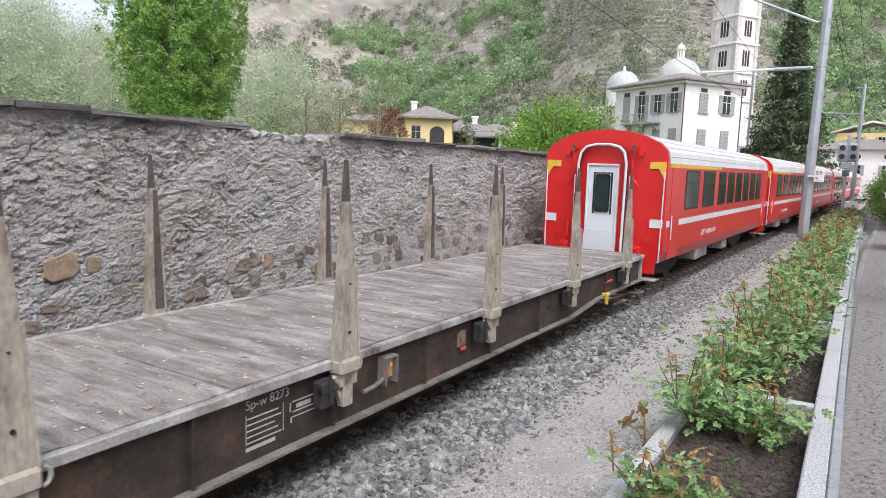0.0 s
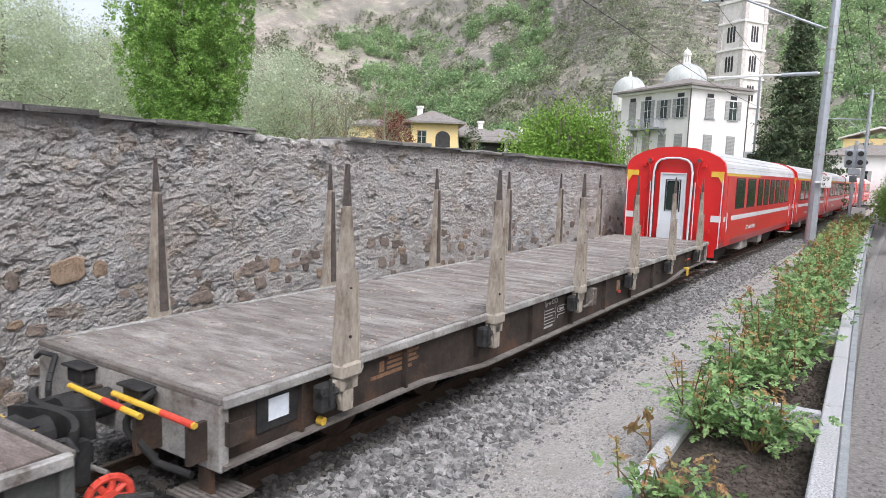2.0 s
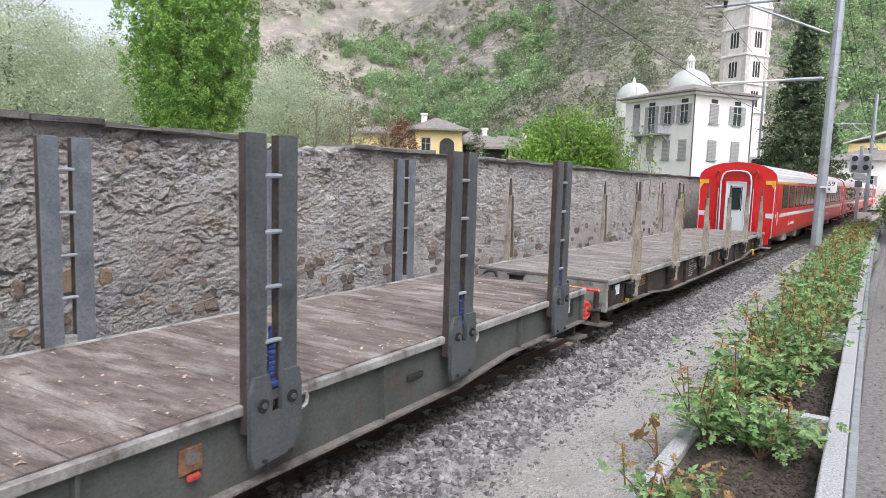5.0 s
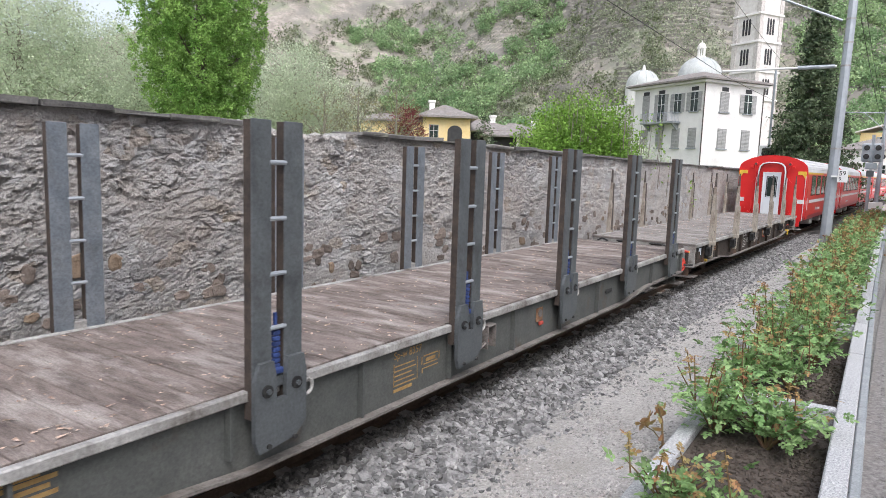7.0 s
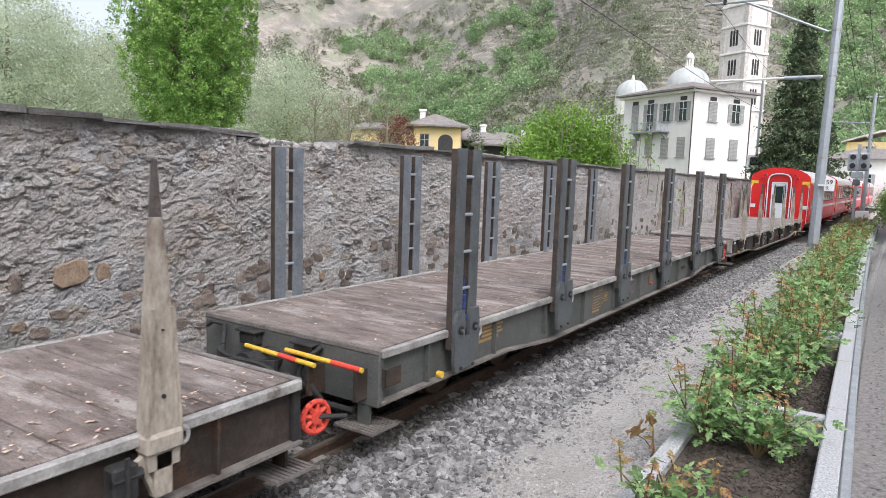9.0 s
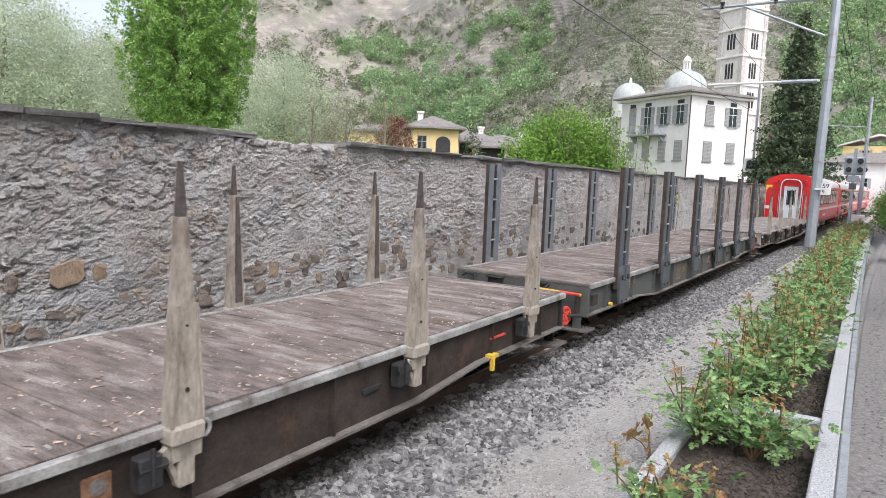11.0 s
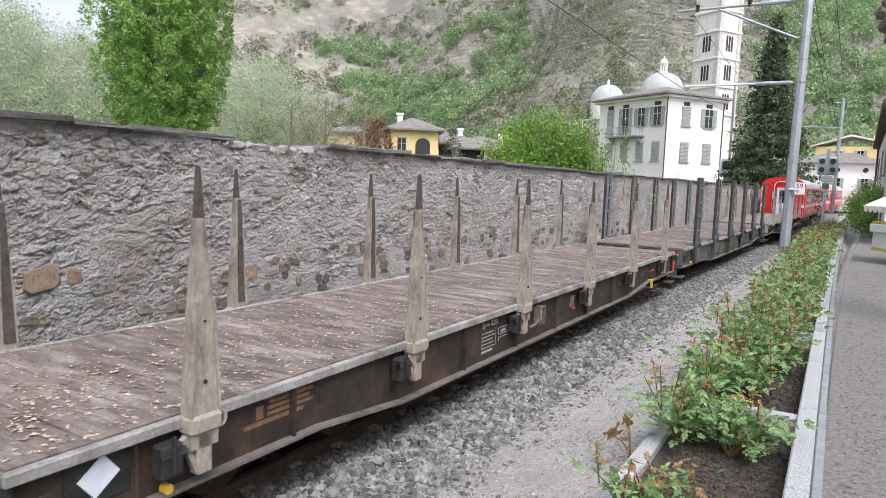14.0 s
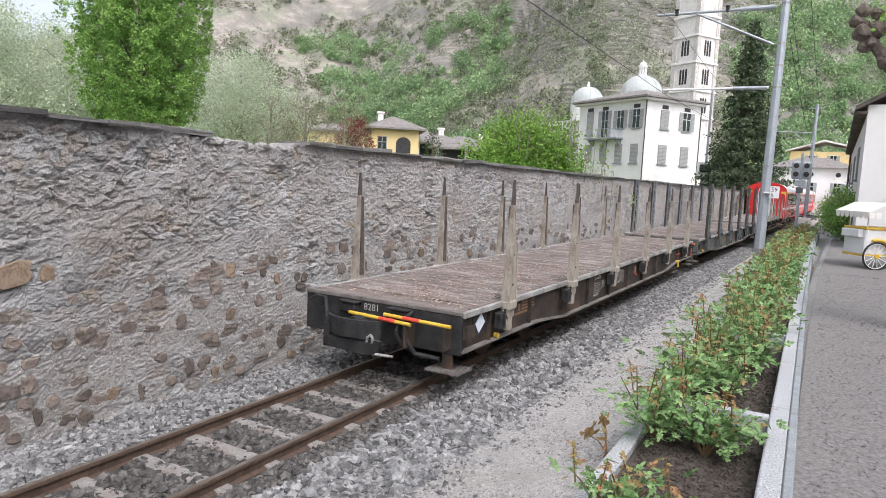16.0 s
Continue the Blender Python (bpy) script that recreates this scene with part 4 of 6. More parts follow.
    if stake == "tan":
        pl = part("plate", box(BM(), HALF + 0.005, HALF + 0.02, y + 0.035, y + 0.09, 0.66, 0.83, 0.004), M_LETTER_Y, hb, "brown position plate")
        part("badge", rod(BM(), (HALF + 0.02, y + 0.062, 0.775), (HALF + 0.024, y + 0.062, 0.775), 0.02, seg=12), M_YELLOW, pl, "round yellow badge")
    bm = BM()
    tube(bm, [(HALF + 0.02, y - 0.34, 0.62), (HALF + 0.04, y - 0.2, 0.64), (HALF + 0.04, y - 0.08, 0.68)], 0.02, 6)
    part("pull_rod", bm, M_FLANGE, w)
    bm = BM()
    y = STAKES[3] - 0.5
    box(bm, HALF - 0.046, HALF - 0.03, y - 0.09, y + 0.09, 0.64, 0.82, 0.01)
    bi = part("brake_indicator", bm, M_RUST, w, "rusty round brake dial plate")
    part("dial", rod(BM(), (HALF - 0.03, y, 0.75), (HALF - 0.018, y, 0.75), 0.05, seg=14), M_FLANGE, bi)
    part("pointer", box(BM(), HALF - 0.03, HALF + 0.01, y - 0.05, y + 0.05, 0.60, 0.645, 0.012), M_REDDULL, bi, "dull red pointer")
    bm = BM()
    y = STAKES[4] - 0.55
    box(bm, HALF - 0.04, HALF - 0.02, y - 0.13, y + 0.13, 0.66, 0.72, 0.015)
    part("slot", bm, M_RUBBER, w)
    if stake == "tan":
        bm = BM()
        y = STAKES[4] + 1.6
        box(bm, HALF - 0.03, HALF + 0.06, y - 0.06, y + 0.1, 0.52, 0.56)
        box(bm, HALF + 0.03, HALF + 0.07, y - 0.05, y, 0.38, 0.52)
        part("coupling_hook", bm, M_YELLOW, w, "yellow hook below the side beam")
        bm = BM()
        box(bm, HALF - 0.03, HALF + 0.0, STAKES[5] - 0.9, STAKES[5] - 0.55, 0.72, 0.74)
        part("red_mark", bm, M_REDPAINT, w)
    # writing on the side
    f = Matrix.Translation((HALF - 0.046, 0, 0)) @ SIDE[1]
    mt = M_LETTER if stake == "tan" else M_LETTER_Y
    y0 = STAKES[2] - 0.95
    text = "Sp-w " + number if number != "grey" else "Sp-w 8357"
    lettering(text, 0.10, mt, w, Matrix.Translation((HALF - 0.046, y0, 0.81)) @ SIDE[1])
    bars("data_panel", [(y0 + 0.01, 0.555 + 0.045 * i, 0.33 - 0.03 * (i % 3), 0.012) for i in range(5)] + [(y0, 0.55, 0.006, 0.22), (y0 + 0.36, 0.55, 0.006, 0.22)] + [(y0, 0.50, 0.28, 0.03)], mt, w, f)
    bars("route_mark", [(y0 + 0.46, 0.74, 0.24, 0.012), (y0 + 0.46, 0.66, 0.24, 0.012), (y0 + 0.43, 0.67, 0.012, 0.075), (y0 + 0.72, 0.67, 0.012, 0.075), (y0 + 0.50, 0.685, 0.16, 0.035), (y0 + 0.44, 0.62, 0.27, 0.01), (y0 + 0.44, 0.58, 0.012, 0.05)], mt, w, f)
    y1 = STAKES[0] + 0.45
    bars("emblem", [(y1, 0.70, 0.62, 0.035), (y1 + 0.12, 0.75, 0.07, 0.1), (y1 + 0.23, 0.755, 0.5, 0.028), (y1 + 0.23, 0.80, 0.46, 0.028), (y1 + 0.25, 0.845, 0.48, 0.028), (y1 + 0.2, 0.88, 0.44, 0.022)], M_LETTER_Y if stake == "ladder" else M_RUST, w, f)
    return w


wagon_a = wagon("dark brown flat timber wagon with beige stakes and grey planks", M_BROWNSTEEL, M_PLANK, "tan", "8273", False)
wagon_b = wagon("grey flat timber wagon with tall ladder stakes and brown planks", M_GREYSTEEL, M_PLANK_R, "ladder", "grey", True, 1)
wagon_c = wagon("last flat wagon, brown steel with beige stakes, floor littered with bark", M_BROWNSTEEL, M_PLANK_R, "tan", "8281")

# ---------------------------------------------------------------- coaches
CW, CL = 1.325, 6.72
PROFILE = [(-1.20, 0.72), (-CW, 0.95), (-CW, 2.84), (-1.28, 3.02), (-1.14, 3.16), (-0.86, 3.30), (-0.5, 3.40), (0, 3.44), (0.5, 3.40), (0.86, 3.30), (1.14, 3.16), (1.28, 3.02), (CW, 2.84), (CW, 0.95), (1.20, 0.72)]


def coach(label, windows, body, gangway=True, panorama=False):
    c = thing("railway_coach", label, "railway coach", group="coaches of the train")
    # body shell: side, roof and floor, in two colours
    shell = part("body", prism(BM(), [(-1.20, 0.72), (-CW, 0.95), (-CW, 2.80), (CW, 2.80), (CW, 0.95), (1.20, 0.72)], "y", -CL, CL), body, c)
    roof = part("roof", prism(BM(), [(-CW - 0.01, 2.78)] + PROFILE[3:12] + [(CW + 0.01, 2.78)], "y", -CL + 0.10, CL - 0.10), M_ROOFW, c, "pale ribbed roof", smooth=False)
    bm = BM()
    for i in range(5):
        for sx in (-1, 1):
            x, z = ((1.2, 3.105), (1.0, 3.235), (0.7, 3.35), (0.3, 3.42), (1.3, 2.92))[i]
            rod(bm, (sx * x, -CL + 0.12, z), (sx * x, CL - 0.12, z), 0.014, seg=6)
    part("roof_rib", bm, M_ROOFW, roof)
    for s in (-1, 1):
        g = pose(0, s * CL, 0, 0, 0, 0 if s < 0 else 180)
        bm = BM()
        prism(bm, [(x * 1.005, z + (0.02 if z > 2.8 else 0)) for x, z in PROFILE], "y", -0.02, 0.14)
        box(bm, -1.18, -0.72, -0.02, 0.05, 0.50, 0.74)
        box(bm, 0.72, 1.18, -0.02, 0.05, 0.50, 0.74)
        e = part("end_wall", bm, body, c, "red end wall with rounded top")
        e.matrix_basis = g

        def add(name, bm, mt, lab="", up=e):
            return part(name, bm, mt, up, lab)
        # gangway arch and door
        bm = BM()
        arch = [(-0.50, 0.62), (-0.52, 2.75), (-0.47, 2.98), (-0.36, 3.09), (-0.15, 3.14), (0.15, 3.14), (0.36, 3.09), (0.47, 2.98), (0.52, 2.75), (0.50, 0.62)]
        pts = [Vector((x, -0.10, z)) for x, z in arch]
        tube(bm, pts, 0.036, 8)
        ga = add("gangway_bellows", bm, M_RUBBER, "black rubber gangway arch")
        bm = BM()
        tube(bm, [Vector((x * 1.0, -0.155, z)) for x, z in arch], 0.028, 8)
        add("gangway_frame", bm, M_STRIPE, "bright metal rim", ga)
        bm = BM()
        for sx in (-1, 1):
            box(bm, sx * 0.33 - 0.02, sx * 0.33 + 0.02, -0.09, -0.02, 0.85, 2.72, 0.006)
        box(bm, -0.35, 0.35, -0.09, -0.02, 2.70, 2.74, 0.006)
        add("door_frame", bm, M_STRIPE)
        bm = BM()
        box(bm, -0.31, 0.31, -0.055, -0.022, 0.86, 2.70, 0.008)
        d = add("door", bm, M_DOORGREY, "pale grey end door")
        bm = BM()
        box(bm, -0.15, 0.17, -0.068, -0.056, 1.72, 2.52, 0.03)
        add("pane", bm, M_GLASS, "dark door window", d)
        bm = BM()
        box(bm, -0.20, -0.165, -0.066, -0.056, 1.68, 2.56)
        box(bm, 0.185, 0.22, -0.066, -0.056, 1.68, 2.56)
        box(bm, -0.20, 0.22, -0.066, -0.056, 2.535, 2.56)
        add("window_seal", bm, M_RUBBER, "", d)
        bm = BM()
        prism(bm, [(-0.33, 0.78), (-0.33, 1.24), (-0.25, 1.36), (0.25, 1.36), (0.33, 1.24), (0.33, 0.78)], "y", -0.17, -0.12)
        add("foot_plate", bm, M_DOORGREY, "folded-up grey bridge plate", ga)
        for sx in (-1, 1):
            bm = BM()
            prism(bm, [(sx * 0.98, 2.80), (sx * 1.30, 2.80), (sx * 1.30, 2.42), (sx * 1.16, 2.66), (sx * 0.98, 2.66)], "y", -0.045, -0.021)
            add("warning_patch", bm, M_YELLOW, "yellow warning patch")
            bm = BM()
            box(bm, sx * 1.17 - 0.13, sx * 1.17 + 0.13, -0.035, -0.021, 1.46, 1.63)
            add("white_patch", bm, M_STRIPE)
            bm = BM()
            tube(bm, [(sx * 0.68, -0.1, 3.02), (sx * 0.63, -0.12, 2.8), (sx * 0.66, -0.12, 2.45), (sx * 0.78, -0.1, 2.3)], 0.016, 6)
            add("cable", bm, body)
            bm = BM()
            tube(bm, [(sx * 0.74, -0.06, 1.5), (sx * 0.72, -0.12, 1.2), (sx * 0.86, -0.1, 0.85)], 0.018, 6)
            add("cable", bm, body)
            bm = BM()
            rod(bm, (sx * 0.66, -0.12, 3.08), (sx * 0.66, 0.0, 3.08), 0.07, seg=12)
            box(bm, sx * 0.80 - 0.05, sx * 0.80 + 0.05, -0.1, 0.0, 2.9, 3.0, 0.01)
            add("end_lamp", bm, body)
            bm = BM()
            rod(bm, (sx * 0.66, -0.125, 3.08), (sx * 0.66, -0.12, 3.08), 0.05, seg=12)
            add("lens", bm, M_STAKE_TOP)
            bm = BM()
            box(bm, sx * 0.8 - 0.08, sx * 0.8 + 0.08, -0.12, 0.0, 0.88, 1.05, 0.02)
            rod(bm, (sx * 0.8, -0.18, 0.96), (sx * 0.8, -0.1, 0.96), 0.06, seg=10)
            rod(bm, (sx * 1.0, -0.06, 1.2), (sx * 1.0, -0.02, 1.2), 0.04, seg=10)
            add("socket", bm, body)
            bm = BM()
            tube(bm, [(sx * 0.6, -0.12, 0.9), (sx * 0.6, -0.12, 2.5)], 0.012, 6)
            tube(bm, [(sx * 1.27, -0.05, 0.75), (sx * 1.29, -0.05, 2.6)], 0.014, 6)
            add("grab_rail", bm, M_STRIPE)
        bm = BM()
        box(bm, 0.75, 1.28, -0.25, 0.12, 0.38, 0.41, 0.006)
        add("step", bm, M_EDGE)
        bm = BM()
        rod(bm, (0, -0.02, 0.66), (0, -0.45, 0.66), 0.1, seg=12)
        box(bm, -0.4, 0.4, -0.5, -0.44, 0.52, 0.8, 0.03)
        add("coupler", bm, M_BLACK)
    # side furniture
    for sx in (-1, 1):
        x = sx * CW
        a, b = (x, x + 0.006) if sx > 0 else (x - 0.006, x)
        bm = BM()
        box(bm, a, b, -CL + 0.14, CL - 0.14, 1.47, 1.60)
        part("stripe", bm, M_STRIPE, c, "silver stripe")
        bm = BM()
        box(bm, a, b, -CL + 0.2, -CL + 5.2, 2.70, 2.79)
        part("class_stripe", bm, M_YELLOW, c, "yellow stripe over the windows")
        for (y0, y1) in windows:
            bm = BM()
            box(bm, x - 0.012, x + 0.012, y0 - 0.035, y1 + 0.035, 1.78, 2.66, 0.006)
            fr = part("window", bm, M_RUBBER if panorama else M_DARKBROWN, c)
            bm = BM()
            box(bm, x - 0.018, x + 0.018, y0, y1, 1.82, 2.62, 0.01)
            part("pane", bm, M_GLASS, fr)
            part("glazing_bar", box(BM(), x - 0.019, x + 0.019, y0, y1, 2.375, 2.39), M_RUBBER, fr)
        for s in (-1, 1):
            bm = BM()
            box(bm, a - 0.003, b + 0.003, s * (CL - 0.75) - 0.36, s * (CL - 0.75) + 0.36, 0.80, 2.70, 0.004)
            dr = part("door", bm, body, c)
            bm = BM()
            tube(bm, [(x + sx * 0.03, s * (CL - 0.75) - 0.30, 1.2), (x + sx * 0.03, s * (CL - 0.75) - 0.30, 1.7)], 0.012, 6)
            part("handle", bm, M_STRIPE, dr)
        bars("emblem", [(0.9 - CL + 2.4, 1.10, 0.34, 0.03), (0.9 - CL + 2.45, 1.15, 0.34, 0.03), (0.9 - CL + 2.5, 1.20, 0.34, 0.03)] + [(0.9 - CL + 2.95 + 0.13 * i, 1.10, 0.09, 0.11) for i in range(9)], M_STRIPE, c, Matrix.Translation((x + 0.003, 0, 0)) @ SIDE[1])
    for y in (-CL + 2.4, CL - 2.4):
        bogie(c, y)
    for q in ((-1.0, 1.0, -2.2, -1.0, 0.35), (-1.1, 1.1, 0.5, 1.2, 0.4), (-1.15, 1.15, -3.0, -2.5, 0.42)):
        part("under_floor_box", box(BM(), *q, 0.74, 0.03), M_EDGE, c)
    return c


WIN = [(-CL + 1.55, -CL + 2.75), (-CL + 3.25, -CL + 4.45)] + [(-CL + 5.0 + 1.2 * i, -CL + 5.0 + 1.2 * i + 0.85) for i in range(6)]
coach_a = coach("red metre-gauge passenger coach with silver stripe and pale roof", WIN, M_RED)
COACHES = [(coach_a, 13.85 + CL)]
for i in range(5):
    COACHES.append((copy_thing(coach_a, pose(0, 0, 0)), 13.85 + CL + (2 * CL + 0.75) * (i + 1)))
TRAIN = COACHES + [(wagon_a, -2.15 + LEN), (wagon_b, -18.25 + LEN), (wagon_c, -34.35 + LEN)]

# ---------------------------------------------------------------- beyond the track: buildings
def bearing(az, d, z=0.0):
    """A place d metres from the observer, az degrees to the right of the track."""
    return Vector((CAM[0] + d * math.sin(radians(az)), d * math.cos(radians(az)), z))


def face_m(origin, rz):
    return pose(origin.x, origin.y, origin.z, 0, 0, rz)


def window(parent, m, w, h, shutters="closed", sill=True):
    """A house window on a face that looks to -y of m: frame, pane, shutters, sill."""
    bm = BM()
    for x0, x1, z0, z1 in ((-w / 2 - 0.06, -w / 2, 0, h), (w / 2, w / 2 + 0.06, 0, h), (-w / 2 - 0.06, w / 2 + 0.06, h, h + 0.06), (-0.025, 0.025, 0, h), (-w / 2, w / 2, h * 0.62, h * 0.62 + 0.04)):
        box(bm, x0, x1, -0.03, 0.02, z0, z1)
    win = part("window", bm, M_WHITE if shutters == "open" else M_SHUTTER, parent)
    win.matrix_basis = m
    part("pane", box(BM(), -w / 2, w / 2, -0.012, 0.015, 0, h), M_GLASS, win)
    if shutters:
        for sx in (-1, 1):
            bm = BM()
            if shutters == "closed":
                x0, x1 = (-w / 2, -0.01) if sx < 0 else (0.01, w / 2)
            else:
                x0, x1 = (-w - 0.02, -w / 2 - 0.02) if sx < 0 else (w / 2 + 0.02, w + 0.02)
            k = int(h / 0.14)
            zig = [(-0.09 if i % 2 else -0.07, 0.06 + (h - 0.12) * i / (2 * k)) for i in range(2 * k + 1)]
            prism(bm, [(-0.04, 0.0), (-0.075, 0.0)] + zig + [(-0.075, h), (-0.04, h)], "x", x0, x1)
            part("shutter", bm, M_SHUTTER, win)
    if sill:
        part("sill", box(BM(), -w / 2 - 0.15, w / 2 + 0.15, -0.16, 0.02, -0.12, -0.02), M_CONC, win)
    return win


def facing(m, x, z, side):
    """Local pose of a window on the -y face (side 'y') or on the -x face (side 'x', x is then the y place)."""
    return m @ (pose(x, 0, z) if side == "y" else pose(0, x, z, 0, 0, -90))


I4 = Matrix.Identity(4)
villa = thing("house", "tall white plastered house with grey shutters and stone roof", "house", face_m(bearing(-12.55, 72.6, -0.3), 58.4))
VW, VD, VZ = 8.2, 10.3, 12.25
part("wall", box(BM(), 0, VW, 0, VD, 0, VZ), M_PLASTER, villa)
bm = BM()
o = 0.75
vs = [bm.verts.new(p) for p in ((-o, -o, VZ), (VW + o, -o, VZ), (VW + o, VD + o, VZ), (-o, VD + o, VZ), (-o, -o, VZ + 0.18), (VW + o, -o, VZ + 0.18), (VW + o, VD + o, VZ + 0.18), (-o, VD + o, VZ + 0.18), (VW / 2, VD * 0.42, VZ + 1.55), (VW / 2, VD * 0.6, VZ + 1.55))]
for q in ((0, 1, 2, 3), (0, 4, 5, 1), (1, 5, 6, 2), (2, 6, 7, 3), (3, 7, 4, 0), (4, 8, 5), (5, 8, 9, 6), (6, 9, 7), (7, 9, 8, 4)):
    bm.faces.new([vs[i] for i in q])
vroof = part("roof", bm, M_ROOFST, villa)
part("cornice", box(BM(), -0.45, VW + 0.45, -0.45, VD + 0.45, VZ - 0.28, VZ - 0.01, 0.05), M_PLASTER, villa)
bm = BM()
for x, y in ((-0.06, -0.06), (VW + 0.05, -0.06)):
    rod(bm, (x, y, 0), (x, y, VZ - 0.3), 0.06, seg=8)
part("downpipe", bm, M_STAKE_TOP, villa)
for x in (2.75, 6.1):
    window(villa, facing(I4, x, 9.2, "y"), 1.15, 1.9, "closed" if x < 4 else "open")
    window(villa, facing(I4, x, 5.5, "y"), 1.15, 1.95, "closed")
    part("vent", box(BM(), x - 0.45, x + 0.45, -0.03, 0.03, 11.25, 11.65), M_DARK, villa)
    window(villa, facing(I4, x, 1.6, "y"), 1.15, 1.9, "closed")
for y, a in ((1.3, "open"), (3.6, "open"), (6.0, "open"), (8.4, "closed")):
    window(villa, facing(I4, y, 9.2 if y < 5 else 8.3, "x"), 1.0, 1.9 if y < 5 else 2.9, a, y < 5)
    window(villa, facing(I4, y, 5.5, "x"), 1.0, 1.95, "closed")
    if y != 3.6:
        part("vent", box(BM(), -0.03, 0.03, y - 0.45, y + 0.45, 11.25, 11.65), M_DARK, villa)
bm = BM()
box(bm, -1.1, 0, 3.0, 8.0, 8.02, 8.22, 0.03)
balc = part("balcony", bm, M_CONC, villa)
bm = BM()
for i in range(26):
    rod(bm, (-1.05, 3.05 + 0.196 * i, 8.2), (-1.05, 3.05 + 0.196 * i, 9.15), 0.015, seg=5)
for y in (3.05, 7.95):
    for i in range(5):
        rod(bm, (-1.05 + 0.2 * i, y, 8.2), (-1.05 + 0.2 * i, y, 9.15), 0.015, seg=5)
    rod(bm, (-1.05, y, 9.15), (0, y, 9.15), 0.025, seg=5)
rod(bm, (-1.05, 3.05, 9.15), (-1.05, 7.95, 9.15), 0.025, seg=5)
part("railing", bm, M_GALV, balc)
bm = BM()
for y in (3.4, 5.5, 7.6):
    prism(bm, [(-0.95, 8.02), (0, 8.02), (0, 7.3), (-0.15, 7.35)], "y", y - 0.1, y + 0.1)
part("console", bm, M_CONC, balc)


def dome(parent, x, y, z, r, h, lantern=0.0):
    bm = BM()
    seg, rings = 24, 8
    rows = []
    for k in range(rings):
        a = k / rings * math.pi / 2
        rows.append([bm.verts.new((x + r * math.cos(a) * math.cos(6.2832 * i / seg), y + r * math.cos(a) * math.sin(6.2832 * i / seg), z + h * math.sin(a))) for i in range(seg)])
    top = bm.verts.new((x, y, z + h))
    for p, q in zip(rows, rows[1:]):
        for i in range(seg):
            j = (i + 1) % seg
            bm.faces.new((p[i], p[j], q[j], q[i]))
    for i in range(seg):
        bm.faces.new((rows[-1][i], rows[-1][(i + 1) % seg], top))
    dm = part("dome", bm, M_LEAD, parent, "pale lead-covered dome", smooth=True)
    bm = BM()
    for i in range(12):
        a = 6.2832 * i / 12
        pts = [Vector((x + r * 1.01 * math.cos(b) * math.cos(a), y + r * 1.01 * math.cos(b) * math.sin(a), z + h * 1.01 * math.sin(b))) for b in [k * 0.25 for k in range(6)]]
        tube(bm, pts, 0.05, 4)
    part("rib", bm, M_LEAD, dm)
    part("drum", rod(BM(), (x, y, z - 3), (x, y, z), r * 1.02, seg=24), M_PLASTER, parent)
    if lantern:
        bm = BM()
        for i in range(8):
            a = 6.2832 * i / 8
            rod(bm, (x + lantern * 0.8 * math.cos(a), y + lantern * 0.8 * math.sin(a), z + h - 0.1), (x + lantern * 0.8 * math.cos(a), y + lantern * 0.8 * math.sin(a), z + h + lantern * 2.2), lantern * 0.2, seg=6)
        rod(bm, (x, y, z + h - 0.2), (x, y, z + h + 0.15), lantern * 1.15, seg=16)
        rod(bm, (x, y, z + h + lantern * 2.2), (x, y, z + h + lantern * 2.6), lantern * 1.15, seg=16)
        for k in range(4):
            r0, r1 = (math.cos(k * 0.39) * 0.98, math.cos((k + 1) * 0.39) * 0.98)
            rod(bm, (x, y, z + h + lantern * (2.6 + 1.1 * math.sin(k * 0.39))), (x, y, z + h + lantern * (2.6 + 1.1 * math.sin((k + 1) * 0.39))), lantern * r0, lantern * max(0.1, r1), 16)
        rod(bm, (x, y, z + h + lantern * 3.6), (x, y, z + h + lantern * 4.2), lantern * 0.12, seg=6)
        part("lantern", bm, M_PLASTER, parent)
    else:
        part("finial", rod(BM(), (x, y, z + h), (x, y, z + h + 0.8), 0.3, 0.14, 8), M_PLASTER, parent)


church = thing("church", "white Renaissance basilica with two domes and a bell tower", "church", face_m(bearing(-9.05, 160, 0), 58.4))
TS = 6.6
part("tower_wall", box(BM(), 0, TS, 0, TS, 0, 52), M_TOWER, church, "pale stone bell tower wall")
for (x0, x1, y0, y1) in ((-0.18, 0.9, -0.18, 0.9), (TS - 0.9, TS + 0.18, -0.18, 0.9), (-0.18, 0.9, TS - 0.9, TS + 0.18)):
    part("corner_pilaster", box(BM(), x0, x1, y0, y1, 0, 52), M_PILASTER, church)
for z in (18.6, 24.6, 30.8, 36.6, 41.0):
    part("string_course", box(BM(), -0.35, TS + 0.35, -0.35, TS + 0.35, z, z + 0.45, 0.05), M_PLASTER, church)
for z in (20.0, 26.3, 32.6):
    for side in ("y", "x"):
        for k in (-1, 0, 1):
            c = TS / 2 + k * 0.78
            ol = [(c - 0.26, z), (c + 0.26, z), (c + 0.26, z + 3.0), (c + 0.16, z + 3.35), (c - 0.16, z + 3.35), (c - 0.26, z + 3.0)]
            bm = BM()
            prism(bm, ol, "y" if side == "y" else "x", -0.06, 0.05)
            part("belfry_opening", bm, M_DARK, church)
part("spire", rod(BM(), (TS / 2, TS / 2, 52), (TS / 2, TS / 2, 66), 4.2, 0.3, 8), M_ROOFST, church)
inv = church.matrix_basis.inverted()
p = inv @ bearing(-13.05, 118, 18.2)
dome(church, p.x, p.y, p.z, 3.4, 3.1, 0.62)
p = inv @ bearing(-17.3, 112, 15.9)
dome(church, p.x, p.y, p.z, 2.6, 2.6)
p = inv @ bearing(-15.5, 124, 0)
